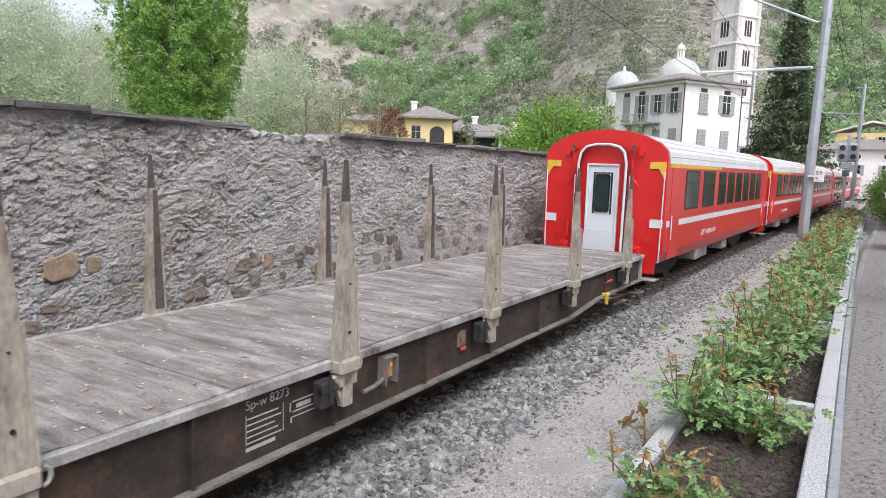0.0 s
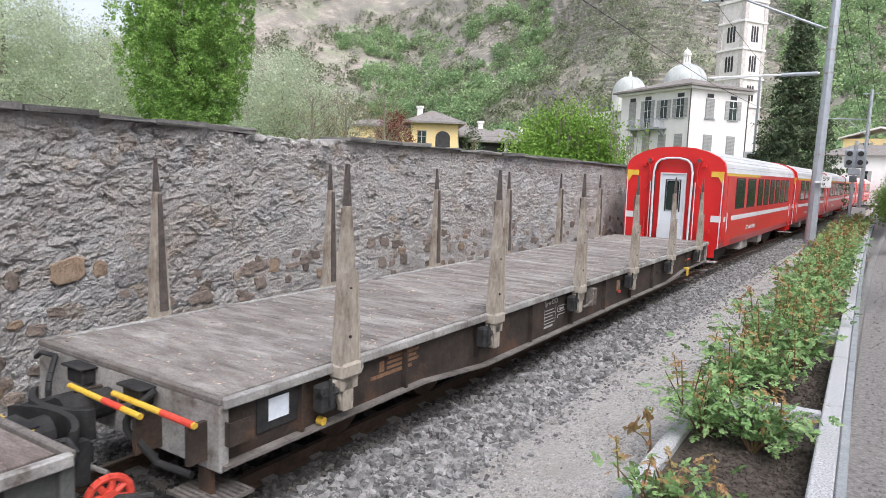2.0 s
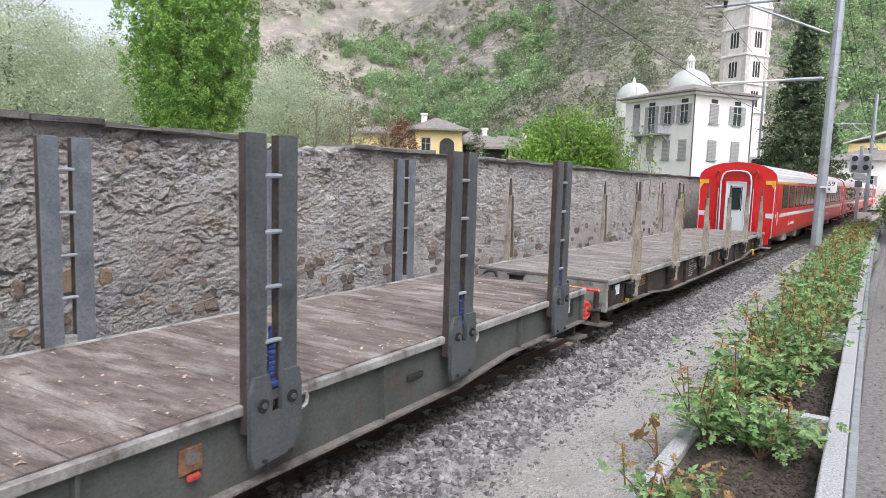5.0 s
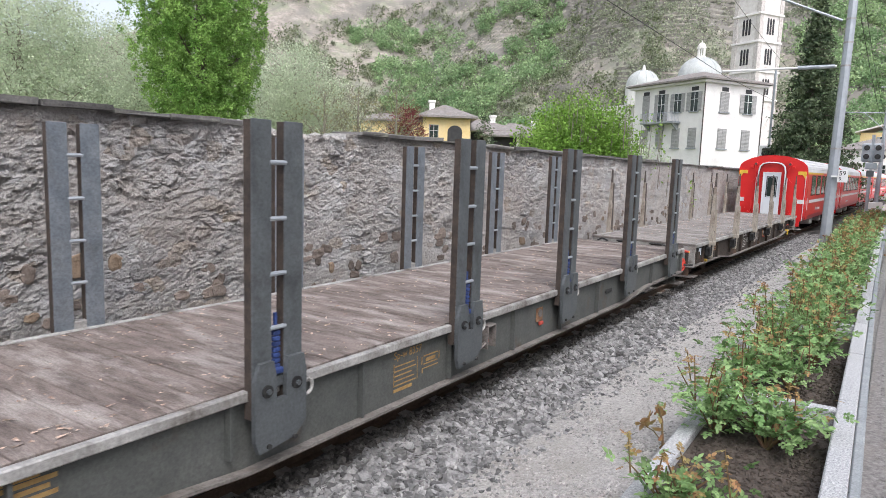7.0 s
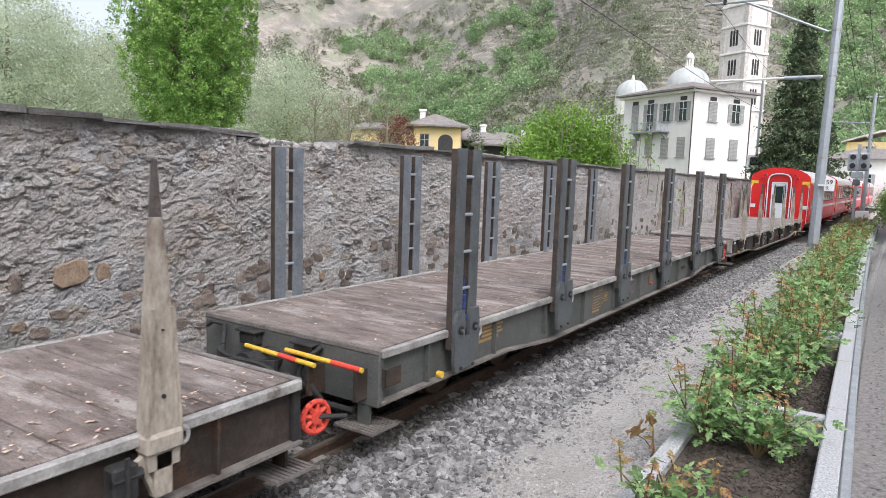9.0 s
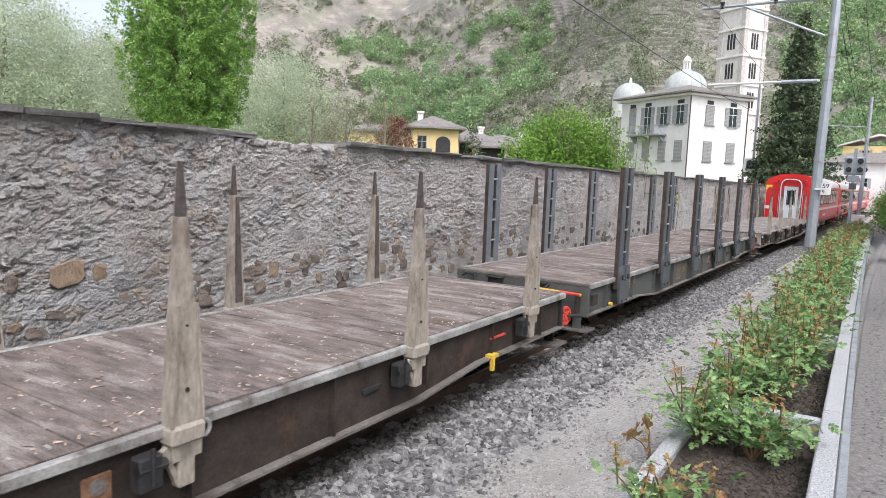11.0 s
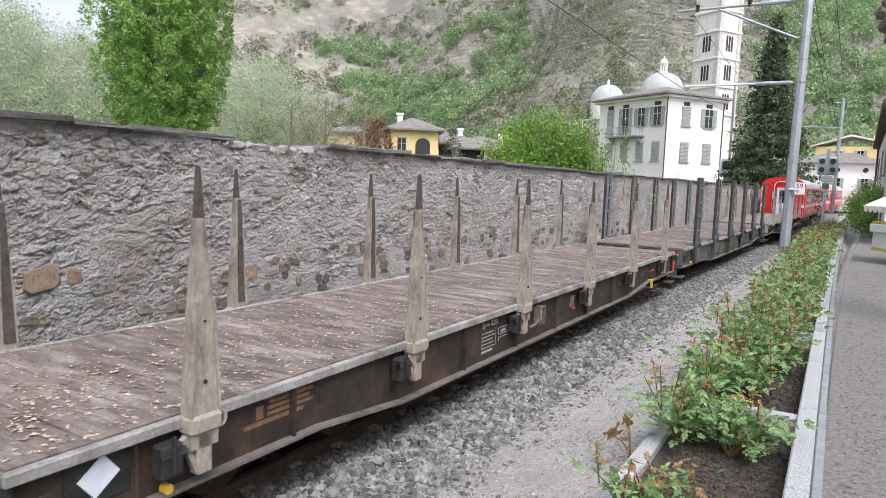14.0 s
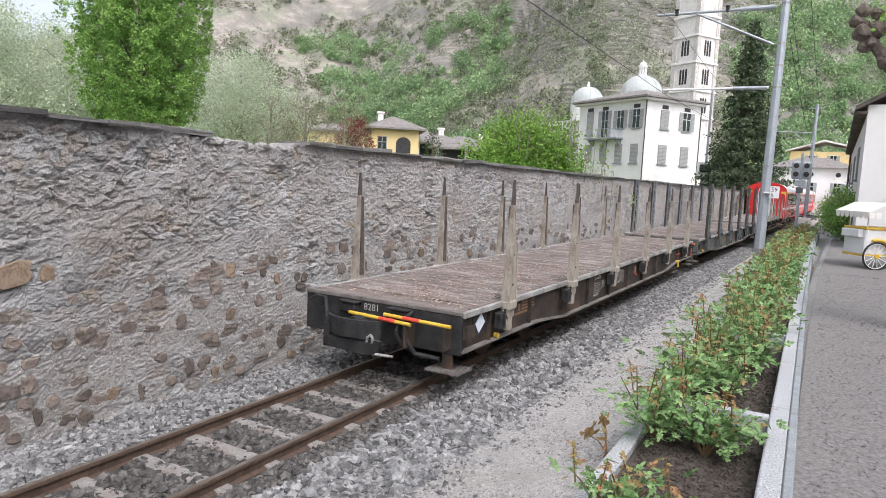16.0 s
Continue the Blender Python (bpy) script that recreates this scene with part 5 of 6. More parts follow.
part("nave", box(BM(), p.x - 12, p.x + 12, p.y - 8, p.y + 8, 0, 13.2), M_PLASTER, church)
p = inv @ bearing(-19.6, 105, 0)
part("pinnacle", rod(BM(), (p.x, p.y, 0), (p.x, p.y, 11.6), 0.7, 0.15, 8), M_PLASTER, church)

# yellow farmhouse with stone roof, and the long house with a loggia
def gable_roof(bm, x0, x1, y0, y1, z, h, o=0.7):
    """A hipped stone roof over a box."""
    ym = (y0 + y1) / 2
    hip = min(x1 - x0, y1 - y0) / 2 * 0.9
    vs = [bm.verts.new(q) for q in ((x0 - o, y0 - o, z), (x1 + o, y0 - o, z), (x1 + o, y1 + o, z), (x0 - o, y1 + o, z), (x0 + hip, ym, z + h), (x1 - hip, ym, z + h), (x0 - o, y0 - o, z - 0.15), (x1 + o, y0 - o, z - 0.15), (x1 + o, y1 + o, z - 0.15), (x0 - o, y1 + o, z - 0.15))]
    for q in ((0, 1, 5, 4), (1, 2, 5), (2, 3, 4, 5), (3, 0, 4), (6, 7, 1, 0), (7, 8, 2, 1), (8, 9, 3, 2), (9, 6, 0, 3), (6, 9, 8, 7)):
        bm.faces.new([vs[i] for i in q])
    return bm


def arched(parent, x, z, w, h, face=-0.02):
    ol = [(x - w / 2, z), (x + w / 2, z), (x + w / 2, z + h * 0.6)] + [(x + w / 2 * math.cos(a), z + h * 0.6 + h * 0.4 * math.sin(a)) for a in (0.4, 0.8, 1.2, 1.57, 1.94, 2.34, 2.74)] + [(x - w / 2, z + h * 0.6)]
    bm = BM()
    prism(bm, ol, "y", face, 0.3)
    return part("arched_opening", bm, M_DARK, parent)


def chimney(parent, x, y, z, h=1.4):
    bm = BM()
    box(bm, x - 0.24, x + 0.24, y - 0.24, y + 0.24, z - 1, z + h, 0.03)
    box(bm, x - 0.33, x + 0.33, y - 0.33, y + 0.33, z + h, z + h + 0.18, 0.03)
    part("chimney", bm, M_PLASTER, parent)


farm = thing("house", "yellow farmhouse with arched openings under a grey stone-slab roof", "house", face_m(bearing(-35.3, 57, -0.3), 37))
part("wall", box(BM(), 0, 4.0, 0, 7, 0, 6.9), M_PLASTER_Y, farm)
part("roof", gable_roof(BM(), 0, 4.0, 0, 7, 7.0, 1.2, 0.6), M_ROOFST, farm)
arched(farm, 2.7, 4.9, 1.25, 1.35)
arched(farm, 2.7, 1.5, 1.6, 1.7)
window(farm, pose(0.9, 0, 5.0), 0.7, 1.2, "", True)
chimney(farm, 0.8, 2.4, 7.5, 0.8)
annex = thing("house", "lower yellow house behind bare trees", "house", face_m(bearing(-41.3, 58, -0.3), 37))
part("wall", box(BM(), 0, 6.0, 0, 7, 0, 6.5), M_PLASTER_Y, annex)
part("roof", gable_roof(BM(), 0, 6.0, 0, 7, 6.6, 0.8, 0.4), M_ROOFST, annex)
window(annex, pose(2.0, 0, 3.4), 0.8, 1.3, "closed", True)
window(annex, pose(4.3, 0, 3.4), 0.8, 1.3, "closed", True)
loggia = thing("house", "long low house with dark loggia and stone-slab roof", "house", face_m(bearing(-33.4, 61, -0.3), 37))
part("wall", box(BM(), 0, 6.5, 1.0, 8, 0, 6.0), M_PLASTER_Y, loggia)
part("parapet", box(BM(), 0, 6.5, 0, 0.3, 0, 4.5), M_PLASTER_Y, loggia)
part("loggia_shadow", box(BM(), 0.1, 6.4, 0.9, 0.99, 4.5, 6.0), M_DARK, loggia)
for x in (0.15, 2.2, 4.3, 6.3):
    part("pillar", box(BM(), x - 0.15, x + 0.15, 0, 0.3, 4.5, 6.0), M_PLASTER, loggia)
part("roof", gable_roof(BM(), 0, 6.5, 0, 8, 6.15, 1.3), M_ROOFST, loggia)
arched(loggia, 1.5, 2.4, 1.8, 1.4)
chimney(loggia, 4.6, 2.5, 7.0, 0.5)
barn = thing("house", "low house with stone roof, open loft and white wall", "house", face_m(bearing(-29.8, 60, -0.3), 37))
part("wall", box(BM(), 0, 5.6, 0.8, 7, 0, 5.6), M_PLASTER, barn)
part("parapet", box(BM(), 0, 5.6, 0, 0.25, 0, 4.3), M_PLASTER, barn)
part("loft_shadow", box(BM(), 0.1, 5.5, 0.7, 0.79, 4.3, 5.6), M_DARK, barn)
for x in (0.15, 2.8, 5.4):
    part("pillar", box(BM(), x - 0.14, x + 0.14, 0, 0.28, 4.3, 5.6), M_PLASTER, barn)
part("roof", gable_roof(BM(), 0, 5.6, 0, 7, 5.7, 1.3), M_ROOFST, barn)
chimney(barn, 4.6, 2.5, 6.5, 0.5)

# houses at the end of the street
far = thing("house", "long white two-storey house with small dark windows", "house", face_m(bearing(-3.2, 104, 0.0), -4))
part("wall", box(BM(), 0, 10.5, 0, 8, 0, 6.3), M_PLASTER, far)
part("roof", gable_roof(BM(), 0, 10.5, 0, 8, 6.45, 1.5, 0.6), M_ROOFST, far)
for x in (1.8, 5.4, 8.6):
    window(far, pose(x, 0, 3.0), 0.8, 1.4, "open")
    part("round_vent", rod(BM(), (x, -0.05, 5.5), (x, 0.02, 5.5), 0.32, seg=14), M_DARK, far)
    window(far, pose(x, 0, 0.5), 0.8, 1.6, "closed")
gold = thing("house", "yellow house with pale eaves behind the white house", "house", face_m(bearing(-1.75, 128, 0.0), -4))
part("wall", box(BM(), 0, 9.5, 0, 8, 0, 10.0), M_PLASTER_Y, gold)
part("roof", prism(BM(), [(-0.7, 9.9), (-0.7, 10.1), (5.0, 11.9), (10.2, 10.6), (10.2, 10.4), (5.0, 11.6)], "y", -0.8, 8.8), M_TOWER, gold)
for x in (3.2, 6.4):
    window(gold, pose(x, 0, 7.9), 0.9, 1.4, "open")
bm = BM()
prism(bm, [(8.0, 9.4), (9.4, 9.4), (9.4, 11.8), (8.0, 11.8)], "y", 1, 2)
part("dormer", bm, M_PLASTER, gold)

lane = thing("house", "white plastered house with dark wooden eaves beside the lane", "house", pose(6.4, 32.5, 0.3, 0, 0, -1.5))
part("wall", box(BM(), 0, 7, 0, 31, 0, 6.1), M_PLASTER, lane)
part("roof", prism(BM(), [(-0.45, 5.85), (-0.45, 6.02), (3.5, 8.4), (7.5, 6.02), (7.5, 5.85), (3.5, 8.1)], "y", -0.3, 31.5), M_STAKE_TOP, lane)
for i in range(37):
    part("rafter", box(BM(), -0.43, 0.02, 0.0 + 0.85 * i, 0.12 + 0.85 * i, 5.74, 5.86), M_BARK, lane)
part("downpipe", rod(BM(), (-0.08, 30.8, 0), (-0.08, 30.8, 5.8), 0.07, seg=8), M_STAKE_TOP, lane)
for y in (6, 14, 24):
    window(lane, pose(0, y, 3.2, 0, 0, -90), 1.0, 1.5, "closed")

# ---------------------------------------------------------------- line-side: mast, signal, signs, cart
MY, MX = 22.6, 3.42
mast = thing("catenary_mast", "galvanised steel catenary mast with cross arms at the path", "mast", pose(MX, MY, 0.1))
bm = BM()
rod(bm, (0, 0, 0), (0.12, 0, 9.4), 0.155, 0.105, 8)
part("pole", bm, M_GALV, mast, "tapering grey steel pole")
bm = BM()
for z, r in ((5.65, 0.126), (6.95, 0.12), (6.3, 0.122), (8.1, 0.114), (3.3, 0.14)):
    rod(bm, (0.012 * z, 0, z), (0.012 * z, 0, z + 0.05), r + 0.012, seg=8)
part("band", bm, M_EDGE, mast)
part("foot", box(BM(), -0.32, 0.32, -0.32, 0.32, -0.2, 0.06, 0.02), M_CONC, mast)
for z, l, r in ((5.68, 3.25, 0.035), (8.05, 3.6, 0.045)):
    bm = BM()
    rod(bm, (-0.15, 0, z), (-l, 0, z), r, seg=8)
    arm = part("arm", bm, M_WHITE if z < 6 else M_GALV, mast, "horizontal tube arm")
    bm = BM()
    rod(bm, (-0.2, 0, z), (-1.15, 0, z), r * 1.6, seg=10)
    part("insulator", bm, M_GALV, arm)
bm = BM()
tube(bm, [(-0.12, 0, 6.95), (-2.4, 0, 8.02)], 0.035, 8)
part("strut", bm, M_GALV, mast)
for x in (-1.5, -3.0):
    bm = BM()
    for k in range(4):
        rod(bm, (x, 0, 8.05 + 0.05 * k - 0.05), (x, 0, 8.09 + 0.05 * k - 0.05), 0.07 if k % 2 else 0.05, seg=10)
    part("insulator", bm, M_BLACK, mast)
bm = BM()
box(bm, 0.17, 0.43, -0.235, -0.215, 2.36, 2.72, 0.015)
box(bm, 0.0, 0.3, -0.215, -0.1, 2.5, 2.55)
sign = part("distance_sign", bm, M_WHITE, mast, "small white kilometre board")
lettering("59", 0.18, M_RUBBER, sign, Matrix.Translation((0.2, -0.242, 2.56)) @ REAR)
lettering("9.", 0.15, M_RUBBER, sign, Matrix.Translation((0.2, -0.242, 2.40)) @ REAR)


def cable(name, pts, r, label):
    bm = BM()
    tube(bm, [Vector(p) for p in pts], r, 5)
    return tagged(part(name, bm, M_BLACK), label, "cable", group="overhead wires")


def span(a, b, sag, n=14):
    a, b = Vector(a), Vector(b)
    return [a.lerp(b, i / n) - Vector((0, 0, sag * 4 * (i / n) * (1 - i / n))) for i in range(n + 1)]


W0 = on_line(MY, -0.1)
cable("contact_wire", [(0, -15, 5.75), (W0.x, W0.y, 5.62), (cx(55), 55, 5.7), (cx(110), 110, 5.7)], 0.008, "thin black contact wire over the track")
cable("carrier_wire", span((0, -15, 7.6), (W0.x, W0.y, 8.0), 0.9) + span((W0.x, W0.y, 8.0), (cx(62), 62, 7.6), 0.8), 0.008, "thin sagging carrier wire over the track")
cable("feeder_wire", span((MX + 1.4, -20, 8.9), (MX + 0.15, MY, 8.6), 0.5) + span((MX + 0.15, MY, 8.6), (4.5, 62, 7.2), 0.6), 0.009, "black feeder wire on the mast")
cable("feeder_wire", span((MX + 0.3, MY, 7.2), (5.0, 62, 5.8), 0.9), 0.009, "black feeder wire between the masts")
cable("feeder_wire", span((MX + 0.6, MY - 0.1, 9.3), (5.2, 62, 7.4), 0.7), 0.009, "black feeder wire between the masts")

mast_far = thing("catenary_mast", "slim grey catenary mast by the far path", "mast", pose(4.35, 60, 0.1))
part("pole", rod(BM(), (0, 0, 0), (0.1, 0, 9.6), 0.16, 0.11, 8), M_GALV, mast_far)
bm = BM()
rod(bm, (0, 0, 7.4), (-2.6, 0, 7.5), 0.04, seg=6)
rod(bm, (0, 0, 6.2), (-1.3, 0, 7.4), 0.03, seg=6)
rod(bm, (-0.5, 0, 9.3), (0.6, 0, 9.3), 0.04, seg=6)
part("arm", bm, M_GALV, mast_far)
part("foot", box(BM(), -0.45, 0.45, -0.4, 0.4, -0.1, 0.75, 0.03), M_PLASTER, mast_far)

sig = thing("railway_signal", "grey four-lamp railway signal on a thin post", "signal", pose(4.12, 38.5, 0.1))
part("post", rod(BM(), (0, 0, 0), (0, 0, 4.6), 0.075, seg=10), M_GALV, sig)
bm = BM()
box(bm, -0.44, -0.03, -0.12, 0.1, 3.3, 4.2, 0.06)
box(bm, 0.03, 0.44, -0.12, 0.1, 3.3, 4.2, 0.06)
box(bm, -0.25, 0.25, -0.1, 0.08, 2.95, 3.27, 0.04)
hd = part("signal_head", bm, M_GALV, sig)
for x, z in ((-0.235, 3.98), (0.235, 3.98), (-0.235, 3.56), (0.235, 3.56)):
    bm = BM()
    rod(bm, (x, -0.26, z), (x, -0.12, z), 0.125, 0.13, 14)
    part("lamp_hood", bm, M_BLACK, hd)
bm = BM()
box(bm, -0.16, 0.16, -0.1, 0.1, 2.6, 2.9, 0.02)
box(bm, -0.2, 0.2, -0.15, 0.15, 0.5, 0.75, 0.02)
box(bm, -0.12, 0.12, -0.1, 0.1, 0.0, 0.35, 0.02)
part("relay_box", bm, M_STAKE_GREY, sig)
sig2 = thing("light_signal", "small black and white light signal on a white post", "signal", pose(-3.6, 62, -0.3))
part("post", rod(BM(), (0, 0, 0), (0, 0, 11.6), 0.09, seg=8), M_GALV, sig2)
part("board", box(BM(), -0.75, 0.75, -0.1, 0, 4.0, 5.4, 0.05), M_WHITE, sig2)
part("lamp_hood", box(BM(), -0.5, 0.5, -0.3, -0.1, 4.5, 5.2, 0.1), M_BLACK, sig2)
part("lower_box", box(BM(), -0.35, 0.35, -0.2, 0.1, 3.0, 3.9, 0.05), M_WHITE, sig2)

# ice-cream cart
cart = thing("ice_cream_cart", "white ice-cream cart with yellow trim, canopy and spoked wheels", "cart", pose(6.35, 24.3, 0.45, 0, 0, 33))
M_CANOPY = mat("canopy_cloth", (0.74, 0.70, 0.62), (0.84, 0.81, 0.74), scale=5, rough=0.9, bump=0.2)
bm = BM()
box(bm, -0.45, 1.75, -0.5, 0.5, 0.42, 1.22, 0.05)
box(bm, -0.62, -0.45, -0.4, 0.4, 0.95, 1.2, 0.03)
cb = part("body", bm, M_WHITE, cart)
bm = BM()
box(bm, -0.47, 1.77, -0.52, 0.52, 1.20, 1.27, 0.02)
box(bm, -0.45, 1.77, -0.51, 0.51, 0.38, 0.44, 0.02)
part("trim", bm, M_YELLOW, cart, "yellow trim")
bars("lettering", [(0.62 + 0.14 * i, 0.92 + 0.02 * i, 0.09, 0.12) for i in range(7)], M_REDPAINT, cart, Matrix.Translation((0, -0.502, 0)) @ REAR)
bars("small_print", [(0.66 + 0.1 * i, 1.12, 0.06, 0.04) for i in range(10)], M_SHUTTER, cart, Matrix.Translation((0, -0.502, 0)) @ REAR)
bm = BM()
prism(bm, [(0.88, 0.80), (1.08, 0.80), (1.0, 0.52)], "y", -0.512, -0.50)
part("cone_picture", bm, M_YELLOW, cart)
for wx in (-0.12, 1.25):
    bm = BM()
    R0 = 0.41
    tube(bm, [Vector((wx + R0 * math.cos(i * math.pi / 12), -0.58, R0 + R0 * math.sin(i * math.pi / 12))) for i in range(25)], 0.028, 6)
    tyre = part("wheel", bm, M_RUBBER, cart, "dark tyre with pale spokes and yellow hub")
    bm = BM()
    for i in range(14):
        a = i * math.pi / 7
        rod(bm, (wx, -0.58, R0), (wx + R0 * math.cos(a), -0.58, R0 + R0 * math.sin(a)), 0.012, seg=5)
    tube(bm, [Vector((wx + 0.375 * math.cos(i * math.pi / 12), -0.58, R0 + 0.375 * math.sin(i * math.pi / 12))) for i in range(25)], 0.012, 6)
    part("spokes", bm, M_WHITE, tyre)
    part("hub", rod(BM(), (wx, -0.64, R0), (wx, -0.5, R0), 0.07, seg=10), M_YELLOW, tyre)
    bm = BM()
    pts = [Vector((wx + 0.49 * math.cos(a), -0.57, 0.41 + 0.49 * math.sin(a))) for a in [0.2 + 0.17 * i for i in range(11)]]
    tube(bm, pts, 0.05, 6)
    part("mudguard", bm, M_YELLOW, cart)
for x in (-0.35, 1.65):
    for y in (-0.4, 0.4):
        part("canopy_post", rod(BM(), (x, y, 1.2), (x, y, 1.85), 0.02, seg=6), M_WHITE, cart)
bm = BM()
prism(bm, [(-0.62, 1.70), (-0.62, 1.74), (0.0, 2.02), (1.3, 2.02), (1.95, 1.74), (1.95, 1.70), (1.3, 1.98), (0.0, 1.98)], "y", -0.75, 0.75)
can = part("canopy", bm, M_CANOPY, cart, "cream cloth canopy")
bm = BM()
for i in range(12):
    x = -0.62 + i * 0.215
    zt = 1.72
    prism(bm, [(x, zt), (x + 0.2, zt), (x + 0.18, zt - 0.14), (x + 0.1, zt - 0.19), (x + 0.02, zt - 0.14)], "y", -0.76, -0.74)
for i in range(7):
    y = -0.74 + i * 0.21
    prism(bm, [(y, 1.72), (y + 0.2, 1.72), (y + 0.18, 1.58), (y + 0.1, 1.53), (y + 0.02, 1.58)], "x", -0.63, -0.615)
part("valance", bm, M_CANOPY, can)

# ---------------------------------------------------------------- hillside
def hill_h(az, d):
    """Height of the mountain side: az in degrees, d metres away."""
    a = radians(az)
    x, y = d * math.sin(a), d * math.cos(a)
    rise = max(0.0, d - 170 - 35 * math.sin(az * 0.12))
    left = 1.0 / (1 + math.exp(-(az + 53) / 2.4))
    s = 0.58 * left + 0.10
    z = rise * s * (1 - math.exp(-rise / 120)) 
    z += rise * 0.10 * noise.fractal(Vector((x * 0.004, y * 0.004, 2.2)), 1.0, 2.0, 5)
    gul = abs(noise.noise(Vector((az * 0.09, d * 0.0012, 5))))
    z -= rise * 0.10 * (0.35 - gul)
    z += min(1, rise / 60) * 5 * noise.fractal(Vector((x * 0.03, y * 0.03, 7.7)), 1.0, 2.0, 4)
    t = noise.noise(Vector((x * 0.012 + 3, y * 0.012, 1.3))) + 0.22
    if -36 < az < 8 and t > 0 and rise > 25:
        st = 2.6
        k = math.floor(z / st)
        fr = z / st - k
        z = (1 - min(1, t * 4)) * z + min(1, t * 4) * st * (k + max(0.0, min(1.0, (fr - 0.55) / 0.45)))
    return z - 0.3


azs = [-82 + 0.3 * i for i in range(340)]
ds = [150 + 1.15 * i for i in range(250)] + [440 + 4 * i for i in range(60)] + [690 + 20 * i for i in range(30)] + [1300 + 60 * i for i in range(10)]
v, f = [], []
for d in ds:
    for az in azs:
        p = bearing(az, d)
        v.append((p.x, p.y, hill_h(az, d)))
n = len(azs)
for j in range(len(ds) - 1):
    for i in range(n - 1):
        f.append((j * n + i, (j + 1) * n + i, (j + 1) * n + i + 1, j * n + i + 1))
# ground colour is lifted to stand for haze, since no volume is used
M_HILL = mat("scrubby_hillside", (0.18, 0.162, 0.136), (0.37, 0.328, 0.288), scale=0.22, rough=1.0, bump=0.9, fine=0.9, c=(0.23, 0.26, 0.17), c_scale=0.05, c_amount=0.7)
_nt = M_HILL.node_tree
_bs = _nt.nodes["Principled BSDF"]
_geo, _sep, _mr, _mx = (_nt.nodes.new(k) for k in ("ShaderNodeNewGeometry", "ShaderNodeSeparateXYZ", "ShaderNodeMapRange", "ShaderNodeMix"))
_nt.links.new(_geo.outputs["True Normal"], _sep.inputs[0])
_nt.links.new(_sep.outputs[2], _mr.inputs["Value"])
_mr.inputs["From Min"].default_value, _mr.inputs["From Max"].default_value = 0.78, 0.60
_mx.data_type = 'RGBA'
_nt.links.new(_mr.outputs[0], _mx.inputs[0])
_nt.links.new(_bs.inputs["Base Color"].links[0].from_socket, _mx.inputs[6])
_mx.inputs[7].default_value = (0.20, 0.19, 0.17, 1)
_nt.links.new(_mx.outputs[2], _bs.inputs["Base Color"])
hill = tagged(raw("hillside", v, f, M_HILL, smooth=False), "steep scrubby mountainside with terraces and woods", "hillside", kind="structure")


def leaf_mesh(name, pts, size, material, parent=None, flat=0.0, g=None, droop=0.0, shape="rhomb"):
    """Many small leaves: one folded leaf at each point, turned at random."""
    g = g or rng
    pts = np.asarray(pts, float)
    n = len(pts)
    sz = (size * g.uniform(0.6, 1.3, n))[:, None]
    a = g.normal(size=(n, 3))
    a[:, 2] = a[:, 2] * (1 - flat) - droop
    a /= np.linalg.norm(a, axis=1)[:, None]
    b = g.normal(size=(n, 3))
    b[:, 2] *= (1 - flat)
    b -= (b * a).sum(1)[:, None] * a
    b /= np.linalg.norm(b, axis=1)[:, None]
    c = np.cross(a, b)
    if shape == "rhomb":
        loc = ((0, 0, 0), (0.45, 0.32, 0.06), (1, 0, 0), (0.45, -0.32, 0.06))
        fc = [(0, 1, 2, 3)]
    else:
        loc = ((0, 0, 0), (0.25, 0.36, 0.05), (0.62, 0.33, 0.05), (1, 0, -0.04), (0.62, -0.33, 0.05), (0.25, -0.36, 0.05), (0.5, 0, -0.02))
        fc = [(0, 6, 2, 1), (2, 6, 3), (0, 5, 4, 6), (4, 3, 6)]
    V = np.stack([pts + sz * (a * u + b * w + c * h) for u, w, h in loc], 1).reshape(-1, 3)
    k = len(loc)
    F = [tuple(q + i * k for q in fa) for i in range(n) for fa in fc]
    return raw(name, V.tolist(), F, material, parent)


def scatter_woods(name, count, pick, size, leaves, material, label, seed, leaf=0.27, far=330):
    g = np.random.default_rng(seed)
    P = []
    tries = 0
    while len(P) < count and tries < count * 30:
        tries += 1
        az, d = g.uniform(-66, 12), 168 + far * g.random() ** 1.2
        if not pick(az, d):
            continue
        p = bearing(az, d)
        P.append((p.x, p.y, hill_h(az, d), d))
    out = []
    for x, y, z, d in P:
        s = size * g.uniform(0.6, 1.5)
        q = g.normal(0, 1, (leaves, 3))
        q /= np.linalg.norm(q, axis=1)[:, None] * g.uniform(1, 1.6, (leaves, 1))
        out.append(q * np.array([s, s, s * 0.85]) + np.array([x, y, z + s * 0.6]))
    ob = leaf_mesh(name, np.concatenate(out), size * leaf, material, g=g)
    return tagged(ob, label, "woods", kind="stuff")


# fresh green made paler and bluer: distant haze is mixed into the colour
M_WOOD_A = leaf_mat("hazy_fresh_green_woods", (0.16, 0.28, 0.13), (0.42, 0.54, 0.29), scale=0.13, island=0.3)
M_WOOD_B = leaf_mat("grey_green_scrub", (0.17, 0.185, 0.135), (0.42, 0.42, 0.33), scale=0.22, island=0.4)


def lush(az, d):
    p = bearing(az, d)
    q = noise.noise(Vector((p.x * 0.02, p.y * 0.02, 9)))
    return (az > -6 and d < 340 and q > -0.22) or (-40 < az < -24 and 215 < d < 330 and q > -0.2) or (-44 < az < -20 and d < 225 and q > 0.1) or q > 0.42


scatter_woods("hillside_woods", 1500, lush, 3.6, 230, M_WOOD_A, "fresh green spring woods on the mountainside", 3)
